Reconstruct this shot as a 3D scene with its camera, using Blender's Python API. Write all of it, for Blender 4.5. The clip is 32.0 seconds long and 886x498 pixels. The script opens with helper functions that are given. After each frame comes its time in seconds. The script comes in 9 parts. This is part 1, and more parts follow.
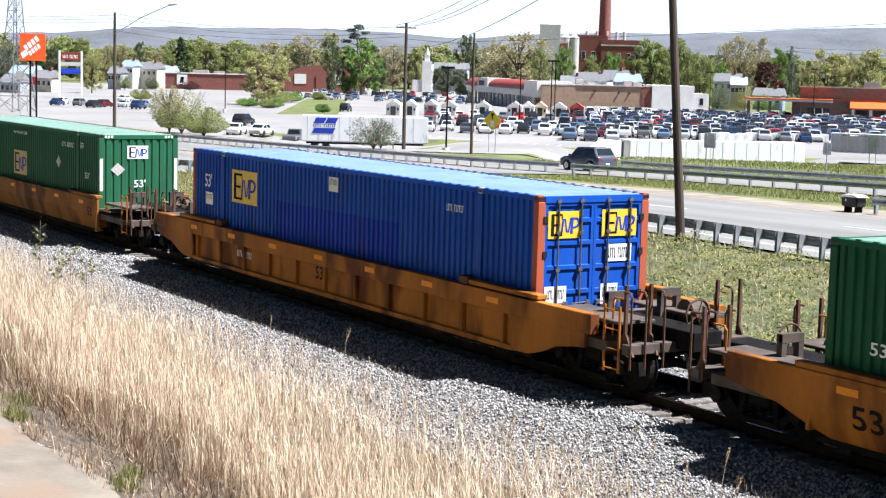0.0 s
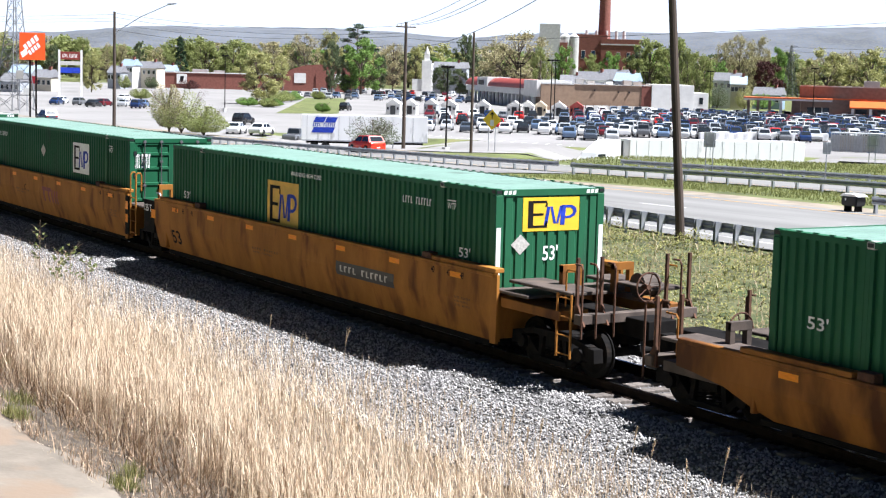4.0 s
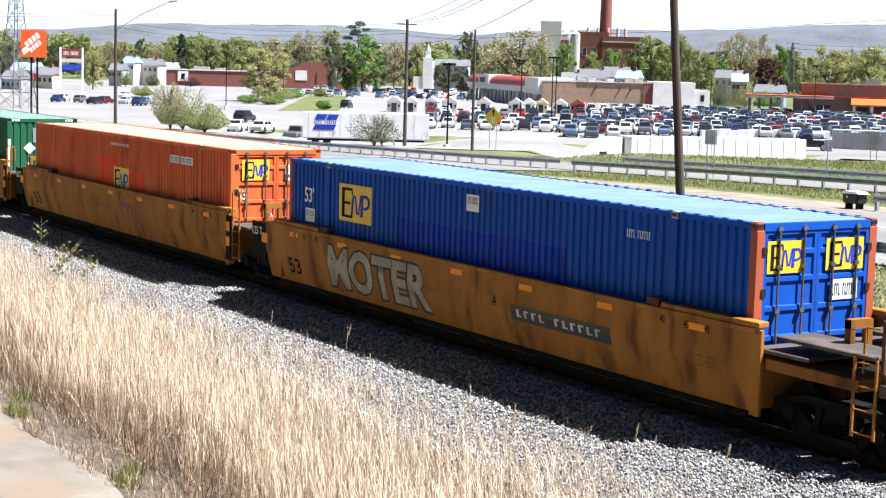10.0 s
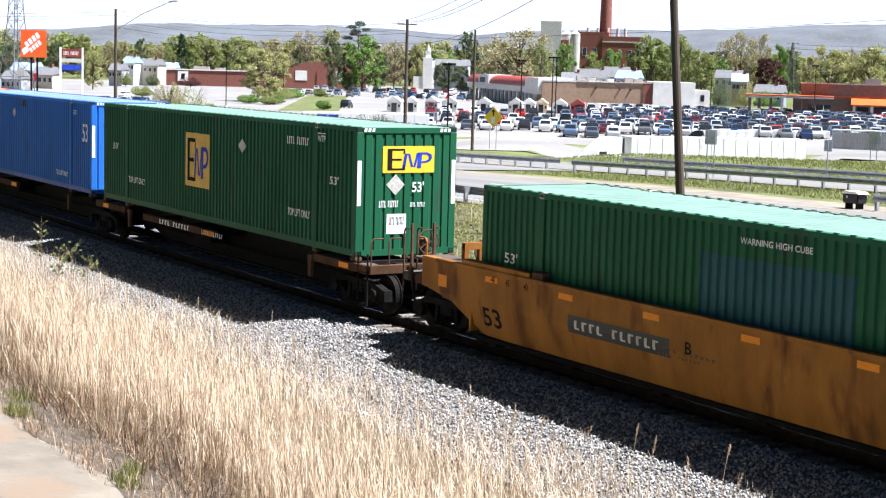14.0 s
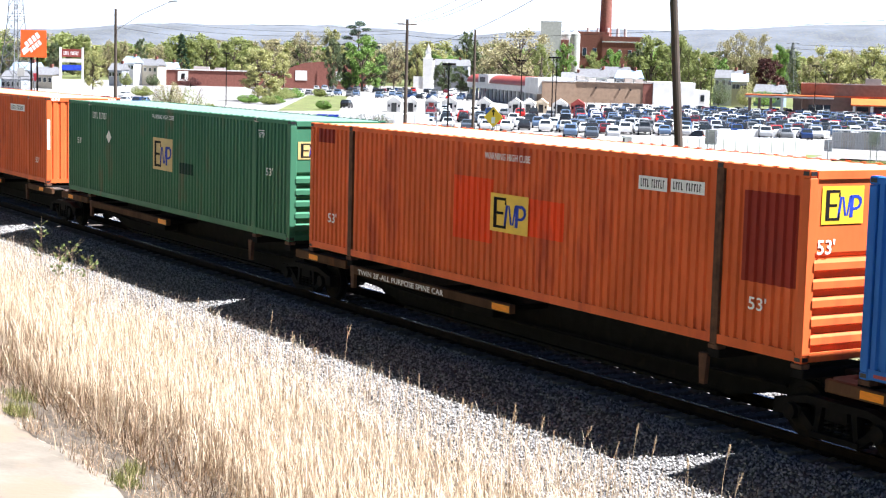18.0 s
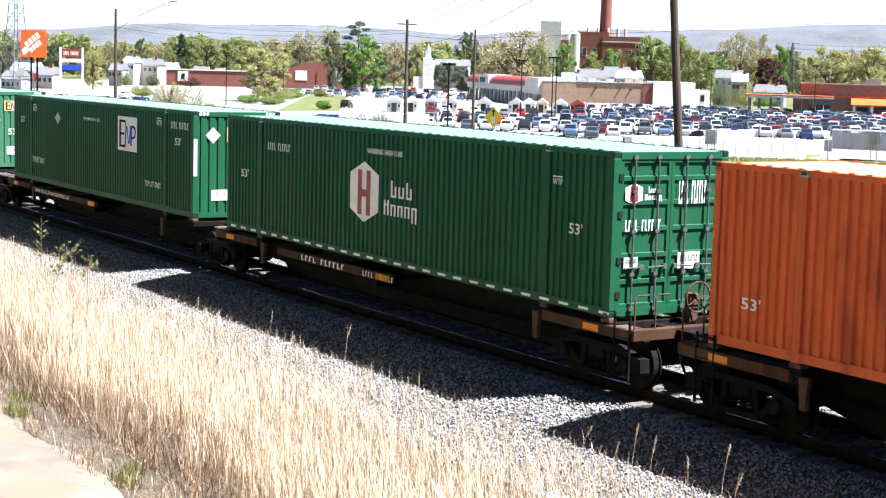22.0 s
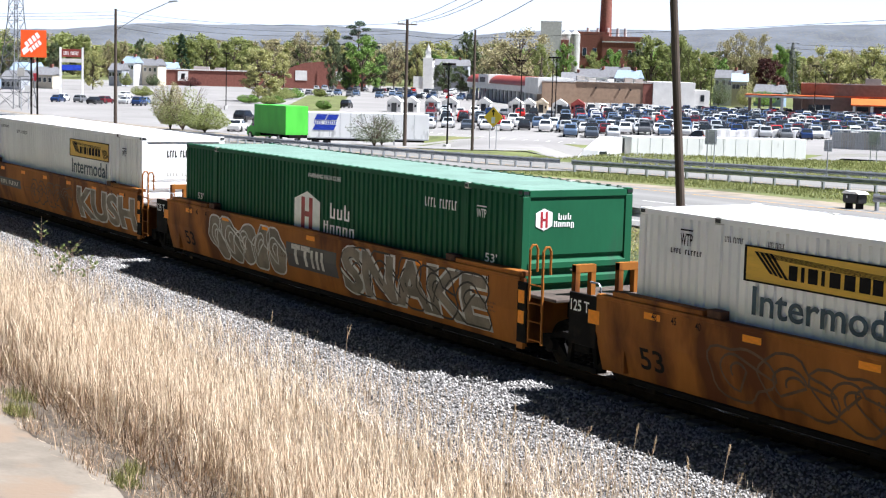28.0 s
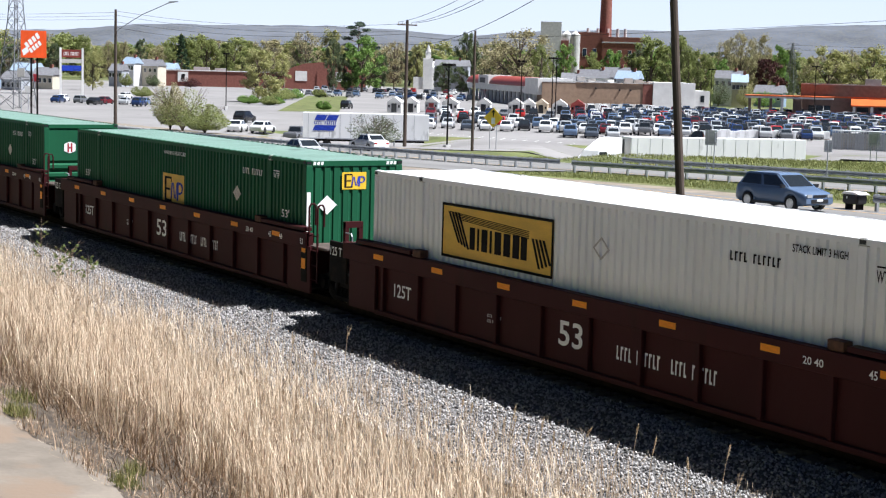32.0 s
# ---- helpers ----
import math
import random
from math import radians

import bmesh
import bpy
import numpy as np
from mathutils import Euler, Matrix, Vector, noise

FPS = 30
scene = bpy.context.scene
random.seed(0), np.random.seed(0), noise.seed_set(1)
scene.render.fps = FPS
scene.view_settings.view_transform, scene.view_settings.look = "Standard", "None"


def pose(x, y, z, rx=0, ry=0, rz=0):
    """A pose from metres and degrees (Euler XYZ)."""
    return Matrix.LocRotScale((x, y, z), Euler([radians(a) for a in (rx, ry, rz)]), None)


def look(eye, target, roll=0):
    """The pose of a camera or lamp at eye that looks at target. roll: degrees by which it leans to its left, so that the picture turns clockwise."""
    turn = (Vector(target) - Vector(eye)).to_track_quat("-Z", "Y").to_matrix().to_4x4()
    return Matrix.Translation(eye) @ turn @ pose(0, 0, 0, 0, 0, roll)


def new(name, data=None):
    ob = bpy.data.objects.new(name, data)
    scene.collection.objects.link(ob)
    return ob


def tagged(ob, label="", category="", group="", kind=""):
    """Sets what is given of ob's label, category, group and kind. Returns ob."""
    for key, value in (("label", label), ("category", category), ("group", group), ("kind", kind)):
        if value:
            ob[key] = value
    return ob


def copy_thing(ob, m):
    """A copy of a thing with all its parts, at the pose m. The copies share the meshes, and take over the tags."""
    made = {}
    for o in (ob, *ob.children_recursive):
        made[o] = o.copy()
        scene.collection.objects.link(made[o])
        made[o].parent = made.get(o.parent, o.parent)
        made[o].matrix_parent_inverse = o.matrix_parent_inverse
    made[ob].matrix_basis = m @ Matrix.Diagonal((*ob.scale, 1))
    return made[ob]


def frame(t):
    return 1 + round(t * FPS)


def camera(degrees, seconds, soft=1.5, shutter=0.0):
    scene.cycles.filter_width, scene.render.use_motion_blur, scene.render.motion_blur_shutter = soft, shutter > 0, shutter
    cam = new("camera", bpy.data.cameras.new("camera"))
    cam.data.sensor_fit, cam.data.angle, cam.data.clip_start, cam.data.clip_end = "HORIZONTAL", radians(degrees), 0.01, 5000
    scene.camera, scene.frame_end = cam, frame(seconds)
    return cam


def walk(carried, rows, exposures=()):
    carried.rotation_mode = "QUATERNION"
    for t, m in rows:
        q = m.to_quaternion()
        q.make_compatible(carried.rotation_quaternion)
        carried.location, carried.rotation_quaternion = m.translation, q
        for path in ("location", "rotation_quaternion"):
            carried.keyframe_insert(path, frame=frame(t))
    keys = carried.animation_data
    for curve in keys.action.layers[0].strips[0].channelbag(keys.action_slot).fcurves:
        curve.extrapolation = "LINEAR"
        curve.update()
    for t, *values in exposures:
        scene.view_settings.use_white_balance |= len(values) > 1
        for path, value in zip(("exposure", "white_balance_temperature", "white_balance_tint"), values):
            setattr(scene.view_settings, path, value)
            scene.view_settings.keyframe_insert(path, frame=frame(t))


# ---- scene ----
import itertools
cam = camera(30.81, 32.0, soft=1.2, shutter=0.0)

EYE = Vector((0.0, -18.213, 5.462))
YAW, PITCH, ROLL = -58.315, -6.476, 1.502


def aim(dx=0.0, dy=0.0):
    """The camera's pose, turned by small angles (degrees right, degrees up)."""
    a, b = radians(YAW + dx), radians(PITCH + dy)
    way = Vector((math.sin(a) * math.cos(b), math.cos(a) * math.cos(b), math.sin(b)))
    return look(EYE, EYE + way * 10, ROLL)


PX = 0.02014
walk(cam, [(t, aim(-x * PX, y * PX)) for t, x, y in (
    (0.0, -1.5, 6.0), (0.5, -2.0, 5.2), (1.0, -2.0, 5.0), (3.5, -2.0, 5.0), (5.5, -2.0, 3.0), (7.5, -2.0, 3.0), (8.0, -1.3, 2.0), (8.5, 0.3, -1.0),
    (9.0, 1.5, -3.0), (9.5, 0.0, 0.0), (28.5, 0.0, 0.0), (29.0, 0.0, 1.0), (32.0, 0.0, 1.0))],
    exposures=[(t, e, 5850, 12) for t, e in ((0.0, 1.5), (3.5, 1.5), (9.0, 1.6), (14.0, 1.62), (16.5, 1.98), (22.0, 2.02), (23.5, 2.05), (25.0, 1.85), (27.5, 1.42), (29.0, 1.48), (30.0, 1.0), (31.0, 1.02), (32.0, 1.1))])

# ---- light ----
SUN = Vector((0.42, 0.42, 1.0)).normalized()
world = bpy.data.worlds.new("sky")
scene.world = world
world.use_nodes = True
wn = world.node_tree.nodes
sky = wn.new("ShaderNodeTexSky")
sky.sky_type = "NISHITA"
sky.sun_disc = False
sky.sun_elevation = math.asin(SUN.z)
sky.sun_rotation = math.atan2(SUN.x, SUN.y)
sky.air_density, sky.dust_density, sky.ozone_density = 0.15, 0.03, 2.0
wn["Background"].inputs["Strength"].default_value = 0.05
world.node_tree.links.new(sky.outputs[0], wn["Background"].inputs["Color"])
sun_data = bpy.data.lights.new("sun", "SUN")
sun_data.energy, sun_data.angle, sun_data.color = 5.0, radians(0.53), (1.0, 0.965, 0.91)
new("sun", sun_data).matrix_world = look(SUN * 100, (0, 0, 0))

# ---- materials ----
MATS = {}


def mat(name, colour, rough=0.6, metal=0.0, vary=0.25, scale=3.0, stretch=(1, 1, 1), dirt=None, dirt_at=0.62, bump=0.0, bump_scale=60.0, rand=0.0, spec=0.5):
    """A surface: base colour with two scales of variation, an optional second colour in stains, and fine relief. Object coordinates, metres."""
    if name in MATS:
        return MATS[name]
    m = MATS[name] = bpy.data.materials.new(name)
    m.use_nodes = True
    nt = m.node_tree
    n, ln = nt.nodes, nt.links
    b = n["Principled BSDF"]
    b.inputs["Roughness"].default_value, b.inputs["Metallic"].default_value = rough, metal
    b.inputs["Specular IOR Level"].default_value = spec
    tc = n.new("ShaderNodeTexCoord")
    mp = n.new("ShaderNodeMapping")
    mp.inputs["Scale"].default_value = stretch
    ln.new(tc.outputs["Object"], mp.inputs["Vector"])

    def noise_node(s, detail=4.0):
        q = n.new("ShaderNodeTexNoise")
        q.inputs["Scale"].default_value, q.inputs["Detail"].default_value = s, detail
        ln.new(mp.outputs["Vector"], q.inputs["Vector"])
        return q.outputs["Fac"]

    def mix(fac, a, c, kind="MIX"):
        q = n.new("ShaderNodeMix")
        q.data_type, q.blend_type = "RGBA", kind
        for sock, v in ((q.inputs["Factor"], fac), (q.inputs["A"], a), (q.inputs["B"], c)):
            if isinstance(v, bpy.types.NodeSocket):
                ln.new(v, sock)
            else:
                sock.default_value = v if isinstance(v, float) else (*v, 1)
        return q.outputs["Result"]

    def ramp(v, lo, hi):
        q = n.new("ShaderNodeMapRange")
        q.inputs["From Min"].default_value, q.inputs["From Max"].default_value = lo, hi
        ln.new(v, q.inputs["Value"])
        return q.outputs["Result"]

    c = colour
    light = tuple(min(1, v * (1 + vary)) for v in c)
    dark = tuple(v * (1 - vary) for v in c)
    out = mix(ramp(noise_node(scale), 0.35, 0.65), dark, light)
    fine = ramp(noise_node(scale * 14, 2.0), 0.3, 0.7)
    g = 1 - vary * 0.5
    out = mix(1.0, out, mix(fine, (g, g, g), (1.0, 1.0, 1.0)), "MULTIPLY")
    if dirt:
        out = mix(ramp(noise_node(scale * 0.7 + 0.31, 6.0), dirt_at, dirt_at + 0.12), out, dirt)
    if rand:
        oi = n.new("ShaderNodeObjectInfo")
        lo, hi = 1 - rand, 1 + rand
        q = n.new("ShaderNodeMapRange")
        q.inputs["To Min"].default_value, q.inputs["To Max"].default_value = lo, hi
        ln.new(oi.outputs["Random"], q.inputs["Value"])
        h = n.new("ShaderNodeHueSaturation")
        ln.new(q.outputs["Result"], h.inputs["Value"])
        ln.new(out, h.inputs["Color"])
        out = h.outputs["Color"]
    ln.new(out, b.inputs["Base Color"])
    if bump:
        bn = n.new("ShaderNodeBump")
        bn.inputs["Strength"].default_value, bn.inputs["Distance"].default_value = 0.6, bump
        ln.new(noise_node(bump_scale, 3.0), bn.inputs["Height"])
        ln.new(bn.outputs["Normal"], b.inputs["Normal"])
    return m


def island(name, a, c, rough=0.8, spec=0.3, trans=0.0):
    """For heaps of small pieces: each piece takes its own shade between two colours."""
    if name in MATS:
        return MATS[name]
    m = MATS[name] = bpy.data.materials.new(name)
    m.use_nodes = True
    n, ln = m.node_tree.nodes, m.node_tree.links
    b = n["Principled BSDF"]
    b.inputs["Roughness"].default_value = rough
    b.inputs["Specular IOR Level"].default_value = spec
    ge = n.new("ShaderNodeNewGeometry")
    cr = n.new("ShaderNodeValToRGB")
    cr.color_ramp.elements[0].color, cr.color_ramp.elements[1].color = (*a, 1), (*c, 1)
    ln.new(ge.outputs["Random Per Island"], cr.inputs["Fac"])
    ln.new(cr.outputs["Color"], b.inputs["Base Color"])
    if trans:
        tr = n.new("ShaderNodeBsdfTranslucent")
        ln.new(cr.outputs["Color"], tr.inputs["Color"])
        mx = n.new("ShaderNodeMixShader")
        mx.inputs["Fac"].default_value = trans
        ln.new(b.outputs[0], mx.inputs[1])
        ln.new(tr.outputs[0], mx.inputs[2])
        ln.new(mx.outputs[0], n["Material Output"].inputs["Surface"])
    return m


def paint(name, c, **k):
    k = {"rough": 0.55, "spec": 0.16, "vary": 0.10, "scale": 0.9, "stretch": (1.0, 1.0, 0.35), "dirt": tuple(v * 0.5 + 0.02 for v in c), "dirt_at": 0.6, **k}
    return mat(name, c, **k)


GREEN = paint("green container paint", (0.025, 0.118, 0.056))
GREEN2 = paint("pale green container paint", (0.055, 0.17, 0.095), dirt=(0.14, 0.13, 0.08))
GREEN3 = paint("deep green container paint", (0.015, 0.098, 0.045))
BLUE = paint("blue container paint", (0.012, 0.080, 0.42))
BLUE2 = paint("fresh blue paint", (0.008, 0.045, 0.42))
BLUE3 = paint("bright blue container paint", (0.03, 0.15, 0.52))
ORANGE = paint("orange container paint", (0.70, 0.14, 0.038), dirt=(0.44, 0.075, 0.03), dirt_at=0.56, vary=0.14)
RED_PATCH = paint("red touch-up paint", (0.85, 0.085, 0.015))
DARK_RED = paint("dark red touch-up paint", (0.28, 0.03, 0.018))
WHITE = paint("white container paint", (0.88, 0.88, 0.87), vary=0.04, dirt=(0.55, 0.52, 0.46), dirt_at=0.68)
# green, blue and orange roofs have a paler colour than the walls below
ROOF_G = paint("pale green roof paint", (0.17, 0.26, 0.215), rough=0.5)
ROOF_B = paint("pale blue roof paint", (0.16, 0.235, 0.35), rough=0.5)
ROOF_O = paint("pale orange roof paint", (0.62, 0.38, 0.22), rough=0.4)
ROOF_W = paint("white roof paint", (0.78, 0.78, 0.78), vary=0.04)
ROOF_S = mat("galvanised roof sheet", (0.55, 0.56, 0.57), rough=0.35, metal=0.5, vary=0.12, scale=0.6)
PALE_PATCH = paint("pale grey-green patch paint", (0.22, 0.29, 0.26))
OLIVE_PATCH = paint("olive patch paint", (0.16, 0.19, 0.10))
GREY_PATCH = paint("grey patch paint", (0.10, 0.13, 0.15))
BLUEGREY_PATCH = paint("slate patch paint", (0.035, 0.11, 0.13))
DARK_PATCH = paint("dark patch paint", (0.01, 0.05, 0.035))
CAR_Y = paint("yellow-brown rail car paint", (0.34, 0.145, 0.028), dirt=(0.14, 0.052, 0.015), dirt_at=0.54, vary=0.2, rough=0.7, spec=0.15, scale=1.5, stretch=(1.1, 1.0, 0.35))
CAR_O = paint("rusty orange rail car paint", (0.40, 0.145, 0.022), dirt=(0.13, 0.042, 0.013), dirt_at=0.5, vary=0.2, rough=0.65, spec=0.12, scale=0.8)
CAR_B = paint("brown rail car paint", (0.29, 0.118, 0.026), dirt=(0.09, 0.036, 0.014), dirt_at=0.5, vary=0.2, rough=0.65, spec=0.12, scale=0.8)
CAR_R = paint("rust-brown rail car paint", (0.32, 0.12, 0.023), dirt=(0.11, 0.037, 0.012), dirt_at=0.5, vary=0.2, rough=0.65, spec=0.12, scale=0.7)
SILL = paint("dark brown spine sill paint", (0.085, 0.044, 0.024), dirt=(0.17, 0.065, 0.02), dirt_at=0.62, vary=0.3, rough=0.8, spec=0.1, scale=1.6)
MAROON = paint("maroon rail car paint", (0.046, 0.011, 0.012), dirt=(0.03, 0.011, 0.010), rough=0.6, spec=0.1)
DECK = mat("rusty steel deck", (0.085, 0.063, 0.05), rough=0.85, vary=0.35, scale=2.2, dirt=(0.12, 0.085, 0.06), bump=0.004, bump_scale=40)
BLACKSTEEL = mat("black oily steel", (0.009, 0.008, 0.0075), rough=0.85, vary=0.3, scale=4, dirt=(0.02, 0.014, 0.01), dirt_at=0.58, spec=0.12)
STEEL = mat("bare steel", (0.42, 0.42, 0.43), rough=0.3, metal=1.0, vary=0.1)
GALV = mat("galvanised steel", (0.40, 0.415, 0.44), rough=0.5, metal=0.6, vary=0.15, scale=2)
RUST = mat("rust", (0.10, 0.045, 0.024), rough=0.9, vary=0.35, scale=6)
BLACK = mat("black paint", (0.015, 0.015, 0.017), rough=0.5, vary=0.2)
WHITE_P = mat("white marking paint", (0.86, 0.86, 0.84), rough=0.5, vary=0.06, scale=5, dirt=(0.62, 0.62, 0.6), dirt_at=0.64)
CREAM_P = mat("faded cream sign", (0.58, 0.43, 0.17), rough=0.5, vary=0.12, scale=3)
YELLOW_P = mat("yellow sign", (0.80, 0.52, 0.03), rough=0.45, vary=0.08, scale=3)
OCHRE_P = mat("faded ochre sign", (0.72, 0.43, 0.035), rough=0.5, vary=0.15, scale=3)
LOGO_BLUE = mat("blue sign ink", (0.03, 0.06, 0.42), rough=0.6, spec=0.12)
LOGO_BLACK = mat("black sign ink", (0.016, 0.014, 0.014), rough=0.75, spec=0.08)
NAVY_P = mat("dark teal lettering", (0.012, 0.05, 0.09), rough=0.45)
RED_P = mat("dark red sign ink", (0.36, 0.02, 0.03), rough=0.45)
REFLECT = mat("orange reflector strip", (0.88, 0.30, 0.01), rough=0.5, vary=0.08, spec=0.2)
GREYSIGN = mat("grey placard", (0.5, 0.48, 0.44), rough=0.5, vary=0.2, scale=8)
GLASS_D = mat("dark window glass", (0.02, 0.025, 0.03), rough=0.06, vary=0.05, spec=0.8)
TYRE = mat("black rubber", (0.02, 0.02, 0.02), rough=0.85)
CHROME = mat("silver wheel", (0.55, 0.55, 0.56), rough=0.3, metal=0.9)
LAMP_GLASS = mat("clear headlamp lens", (0.35, 0.36, 0.37), rough=0.15)
LOCK = mat("dull dark steel bar", (0.13, 0.13, 0.135), rough=0.55, metal=0.4, vary=0.2)
CORNER_O = paint("weathered orange-red corner paint", (0.40, 0.10, 0.05), dirt=(0.22, 0.06, 0.04))
TAIL = mat("red tail lamp lens", (0.45, 0.02, 0.02), rough=0.2)

# ---- mesh tools ----


def box(bm, x0, x1, y0, y1, z0, z1):
    v = [bm.verts.new((x, y, z)) for x in (x0, x1) for y in (y0, y1) for z in (z0, z1)]
    for f in ((0, 1, 3, 2), (4, 6, 7, 5), (0, 4, 5, 1), (2, 3, 7, 6), (0, 2, 6, 4), (1, 5, 7, 3)):
        bm.faces.new([v[i] for i in f])


def rod(bm, a, b, r, n=8, r2=None):
    a, b = Vector(a), Vector(b)
    d = (b - a).normalized()
    u = d.orthogonal().normalized()
    w = d.cross(u)
    r2 = r if r2 is None else r2
    rings = []
    for p, q in ((a, r), (b, r2)):
        rings.append([bm.verts.new(p + (u * math.cos(k * math.tau / n) + w * math.sin(k * math.tau / n)) * q) for k in range(n)])
    for k in range(n):
        bm.faces.new((rings[0][k], rings[0][(k + 1) % n], rings[1][(k + 1) % n], rings[1][k]))
    bm.faces.new(rings[0][::-1])
    bm.faces.new(rings[1])


def tube(bm, pts, r, n=6):
    """One bent bar through pts."""
    pts = [Vector(p) for p in pts]
    rings, u = [], None
    for k, p in enumerate(pts):
        d = (pts[min(k + 1, len(pts) - 1)] - pts[max(k - 1, 0)]).normalized()
        u = d.orthogonal().normalized() if u is None else (u - d * u.dot(d)).normalized()
        w = d.cross(u)
        rings.append([bm.verts.new(p + (u * math.cos(j * math.tau / n) + w * math.sin(j * math.tau / n)) * r) for j in range(n)])
    for a, b in zip(rings, rings[1:]):
        for j in range(n):
            bm.faces.new((a[j], a[(j + 1) % n], b[(j + 1) % n], b[j]))
    bm.faces.new(rings[0][::-1])
    bm.faces.new(rings[-1])


def prism(bm, pts, y0, y1):
    """A plate whose outline is pts in x and z, from y0 to y1."""
    a = [bm.verts.new((x, y0, z)) for x, z in pts]
    b = [bm.verts.new((x, y1, z)) for x, z in pts]
    n = len(pts)
    bm.faces.new(a)
    bm.faces.new(b[::-1])
    for k in range(n):
        bm.faces.new((a[k], b[k], b[(k + 1) % n], a[(k + 1) % n]))


def prism_x(bm, pts, x0, x1):
    """A bar whose section is pts in y and z, from x0 to x1."""
    a = [bm.verts.new((x0, y, z)) for y, z in pts]
    b = [bm.verts.new((x1, y, z)) for y, z in pts]
    n = len(pts)
    bm.faces.new(a)
    bm.faces.new(b[::-1])
    for k in range(n):
        bm.faces.new((a[k], b[k], b[(k + 1) % n], a[(k + 1) % n]))


def mesh_of(bm, name, smooth=False):
    bmesh.ops.recalc_face_normals(bm, faces=bm.faces)
    me = bpy.data.meshes.new(name)
    bm.to_mesh(me)
    bm.free()
    if smooth:
        me.shade_smooth()
    return me


CACHE = {}


def shape(key, build, *a):
    """One mesh for all the pieces that share a shape: build(bm, *a) draws it the first time."""
    k = (key, a)
    if k not in CACHE:
        bm = bmesh.new()
        build(bm, *a)
        CACHE[k] = mesh_of(bm, key)
        CACHE[k].materials.append(None)
    return CACHE[k]


def part(name, data, material, parent, label="", at=None):
    if isinstance(data, bmesh.types.BMesh):
        data = mesh_of(data, name)
    if not data.materials:
        data.materials.append(None)
    ob = new(name, data)
    ob.material_slots[0].link = "OBJECT"
    ob.material_slots[0].material = material
    if at is not None:
        ob.matrix_basis = at
    if parent is not None:
        ob.parent = parent
    if label:
        tagged(ob, label)
    return ob


def thing(name, label, category, group="", kind="", at=None):
    ob = tagged(new(name), label, category, group, kind)
    ob.empty_display_size = 0.3
    if at is not None:
        ob.matrix_basis = at
    return ob


def words(text, bold=0.014):
    """Flat lettering as a mesh in x and y, left-bottom corner at the origin, stretched to the width."""
    k = ("words", text, bold)
    if k not in CACHE:
        cu = bpy.data.curves.new("lettering", "FONT")
        cu.body, cu.size, cu.extrude = text, 1.0, 0.0
        cu.resolution_u, cu.offset = 3, bold
        ob = new("lettering", cu)
        bpy.context.view_layer.update()
        me = bpy.data.meshes.new_from_object(ob)
        bpy.data.objects.remove(ob)
        co = np.empty(len(me.vertices) * 3)
        me.vertices.foreach_get("co", co)
        co = co.reshape(-1, 3)
        co -= co.min(0)
        co[:, :2] /= co.max(0)[:2]
        me.vertices.foreach_set("co", co.ravel())
        me.materials.clear()
        me.materials.append(None)
        CACHE[k] = me
    return CACHE[k]


def face_side(x, y, z):
    """Pose for flat shapes on a side that faces -y."""
    return pose(x, y, z, 90)


def face_end(x, y, z):
    """Pose for flat shapes on an end that faces +x."""
    return pose(x, y, z, 90, 0, 90)


def flat(name, kind, build, material, parent, base, w, h, label=""):
    """A flat mark of w by h metres, drawn in the unit square."""
    ob = part(name, shape(kind, build), material, parent, label)
    ob.matrix_basis = base @ Matrix.Diagonal((w, h, 1, 1))
    if name in ("bar_marking", "emblem"):
        tagged(ob, kind="stuff")
    return ob


def quad(bm, *p, z=0.0):
    bm.faces.new([bm.verts.new((x, y, z)) for x, y in p])


def d_rect(bm):
    quad(bm, (0, 0), (1, 0), (1, 1), (0, 1))


def d_arc(bm):
    prev = None
    for k in range(13):
        a = 0.15 + k * 0.2
        cur = [bm.verts.new((0.62 + r * math.cos(a), 0.2 + 1.6 * r * math.sin(a), 0)) for r in (0.30, 0.34)]
        if prev:
            bm.faces.new((prev[0], cur[0], cur[1], prev[1]))
        prev = cur


def d_slant(bm):
    quad(bm, (0, 0), (0.8, 0), (1, 1), (0.2, 1))


def d_diamond(bm):
    quad(bm, (0.5, 0), (1, 0.5), (0.5, 1), (0, 0.5))


def d_diamond_ring(bm):
    o, i = ((0.5, 0), (1, 0.5), (0.5, 1), (0, 0.5)), ((0.5, 0.12), (0.88, 0.5), (0.5, 0.88), (0.12, 0.5))
    a, b = [bm.verts.new((x, y, 0)) for x, y in o], [bm.verts.new((x, y, 0)) for x, y in i]
    for k in range(4):
        bm.faces.new((a[k], a[(k + 1) % 4], b[(k + 1) % 4], b[k]))


def d_hex(bm):
    quad(bm, (0.5, 0), (1, 0.2), (1, 0.8), (0.5, 1), (0, 0.8), (0, 0.2))


def d_house(bm):
    quad(bm, (0, 0), (1, 0), (1, 0.8), (0.5, 1), (0, 0.8))


def d_black_mark(bm):
    quad(bm, (0.09, 0.10), (0.18, 0.10), (0.18, 0.90), (0.09, 0.90))
    for y, x in ((0.10, 0.43), (0.46, 0.36), (0.83, 0.42)):
        quad(bm, (0.18, y), (x, y), (x, y + 0.07), (0.18, y + 0.07))
    for y0, y1 in ((0.17, 0.30), (0.72, 0.83)):
        quad(bm, (0.385, y0), (0.43, y0), (0.43, y1), (0.40, y1))


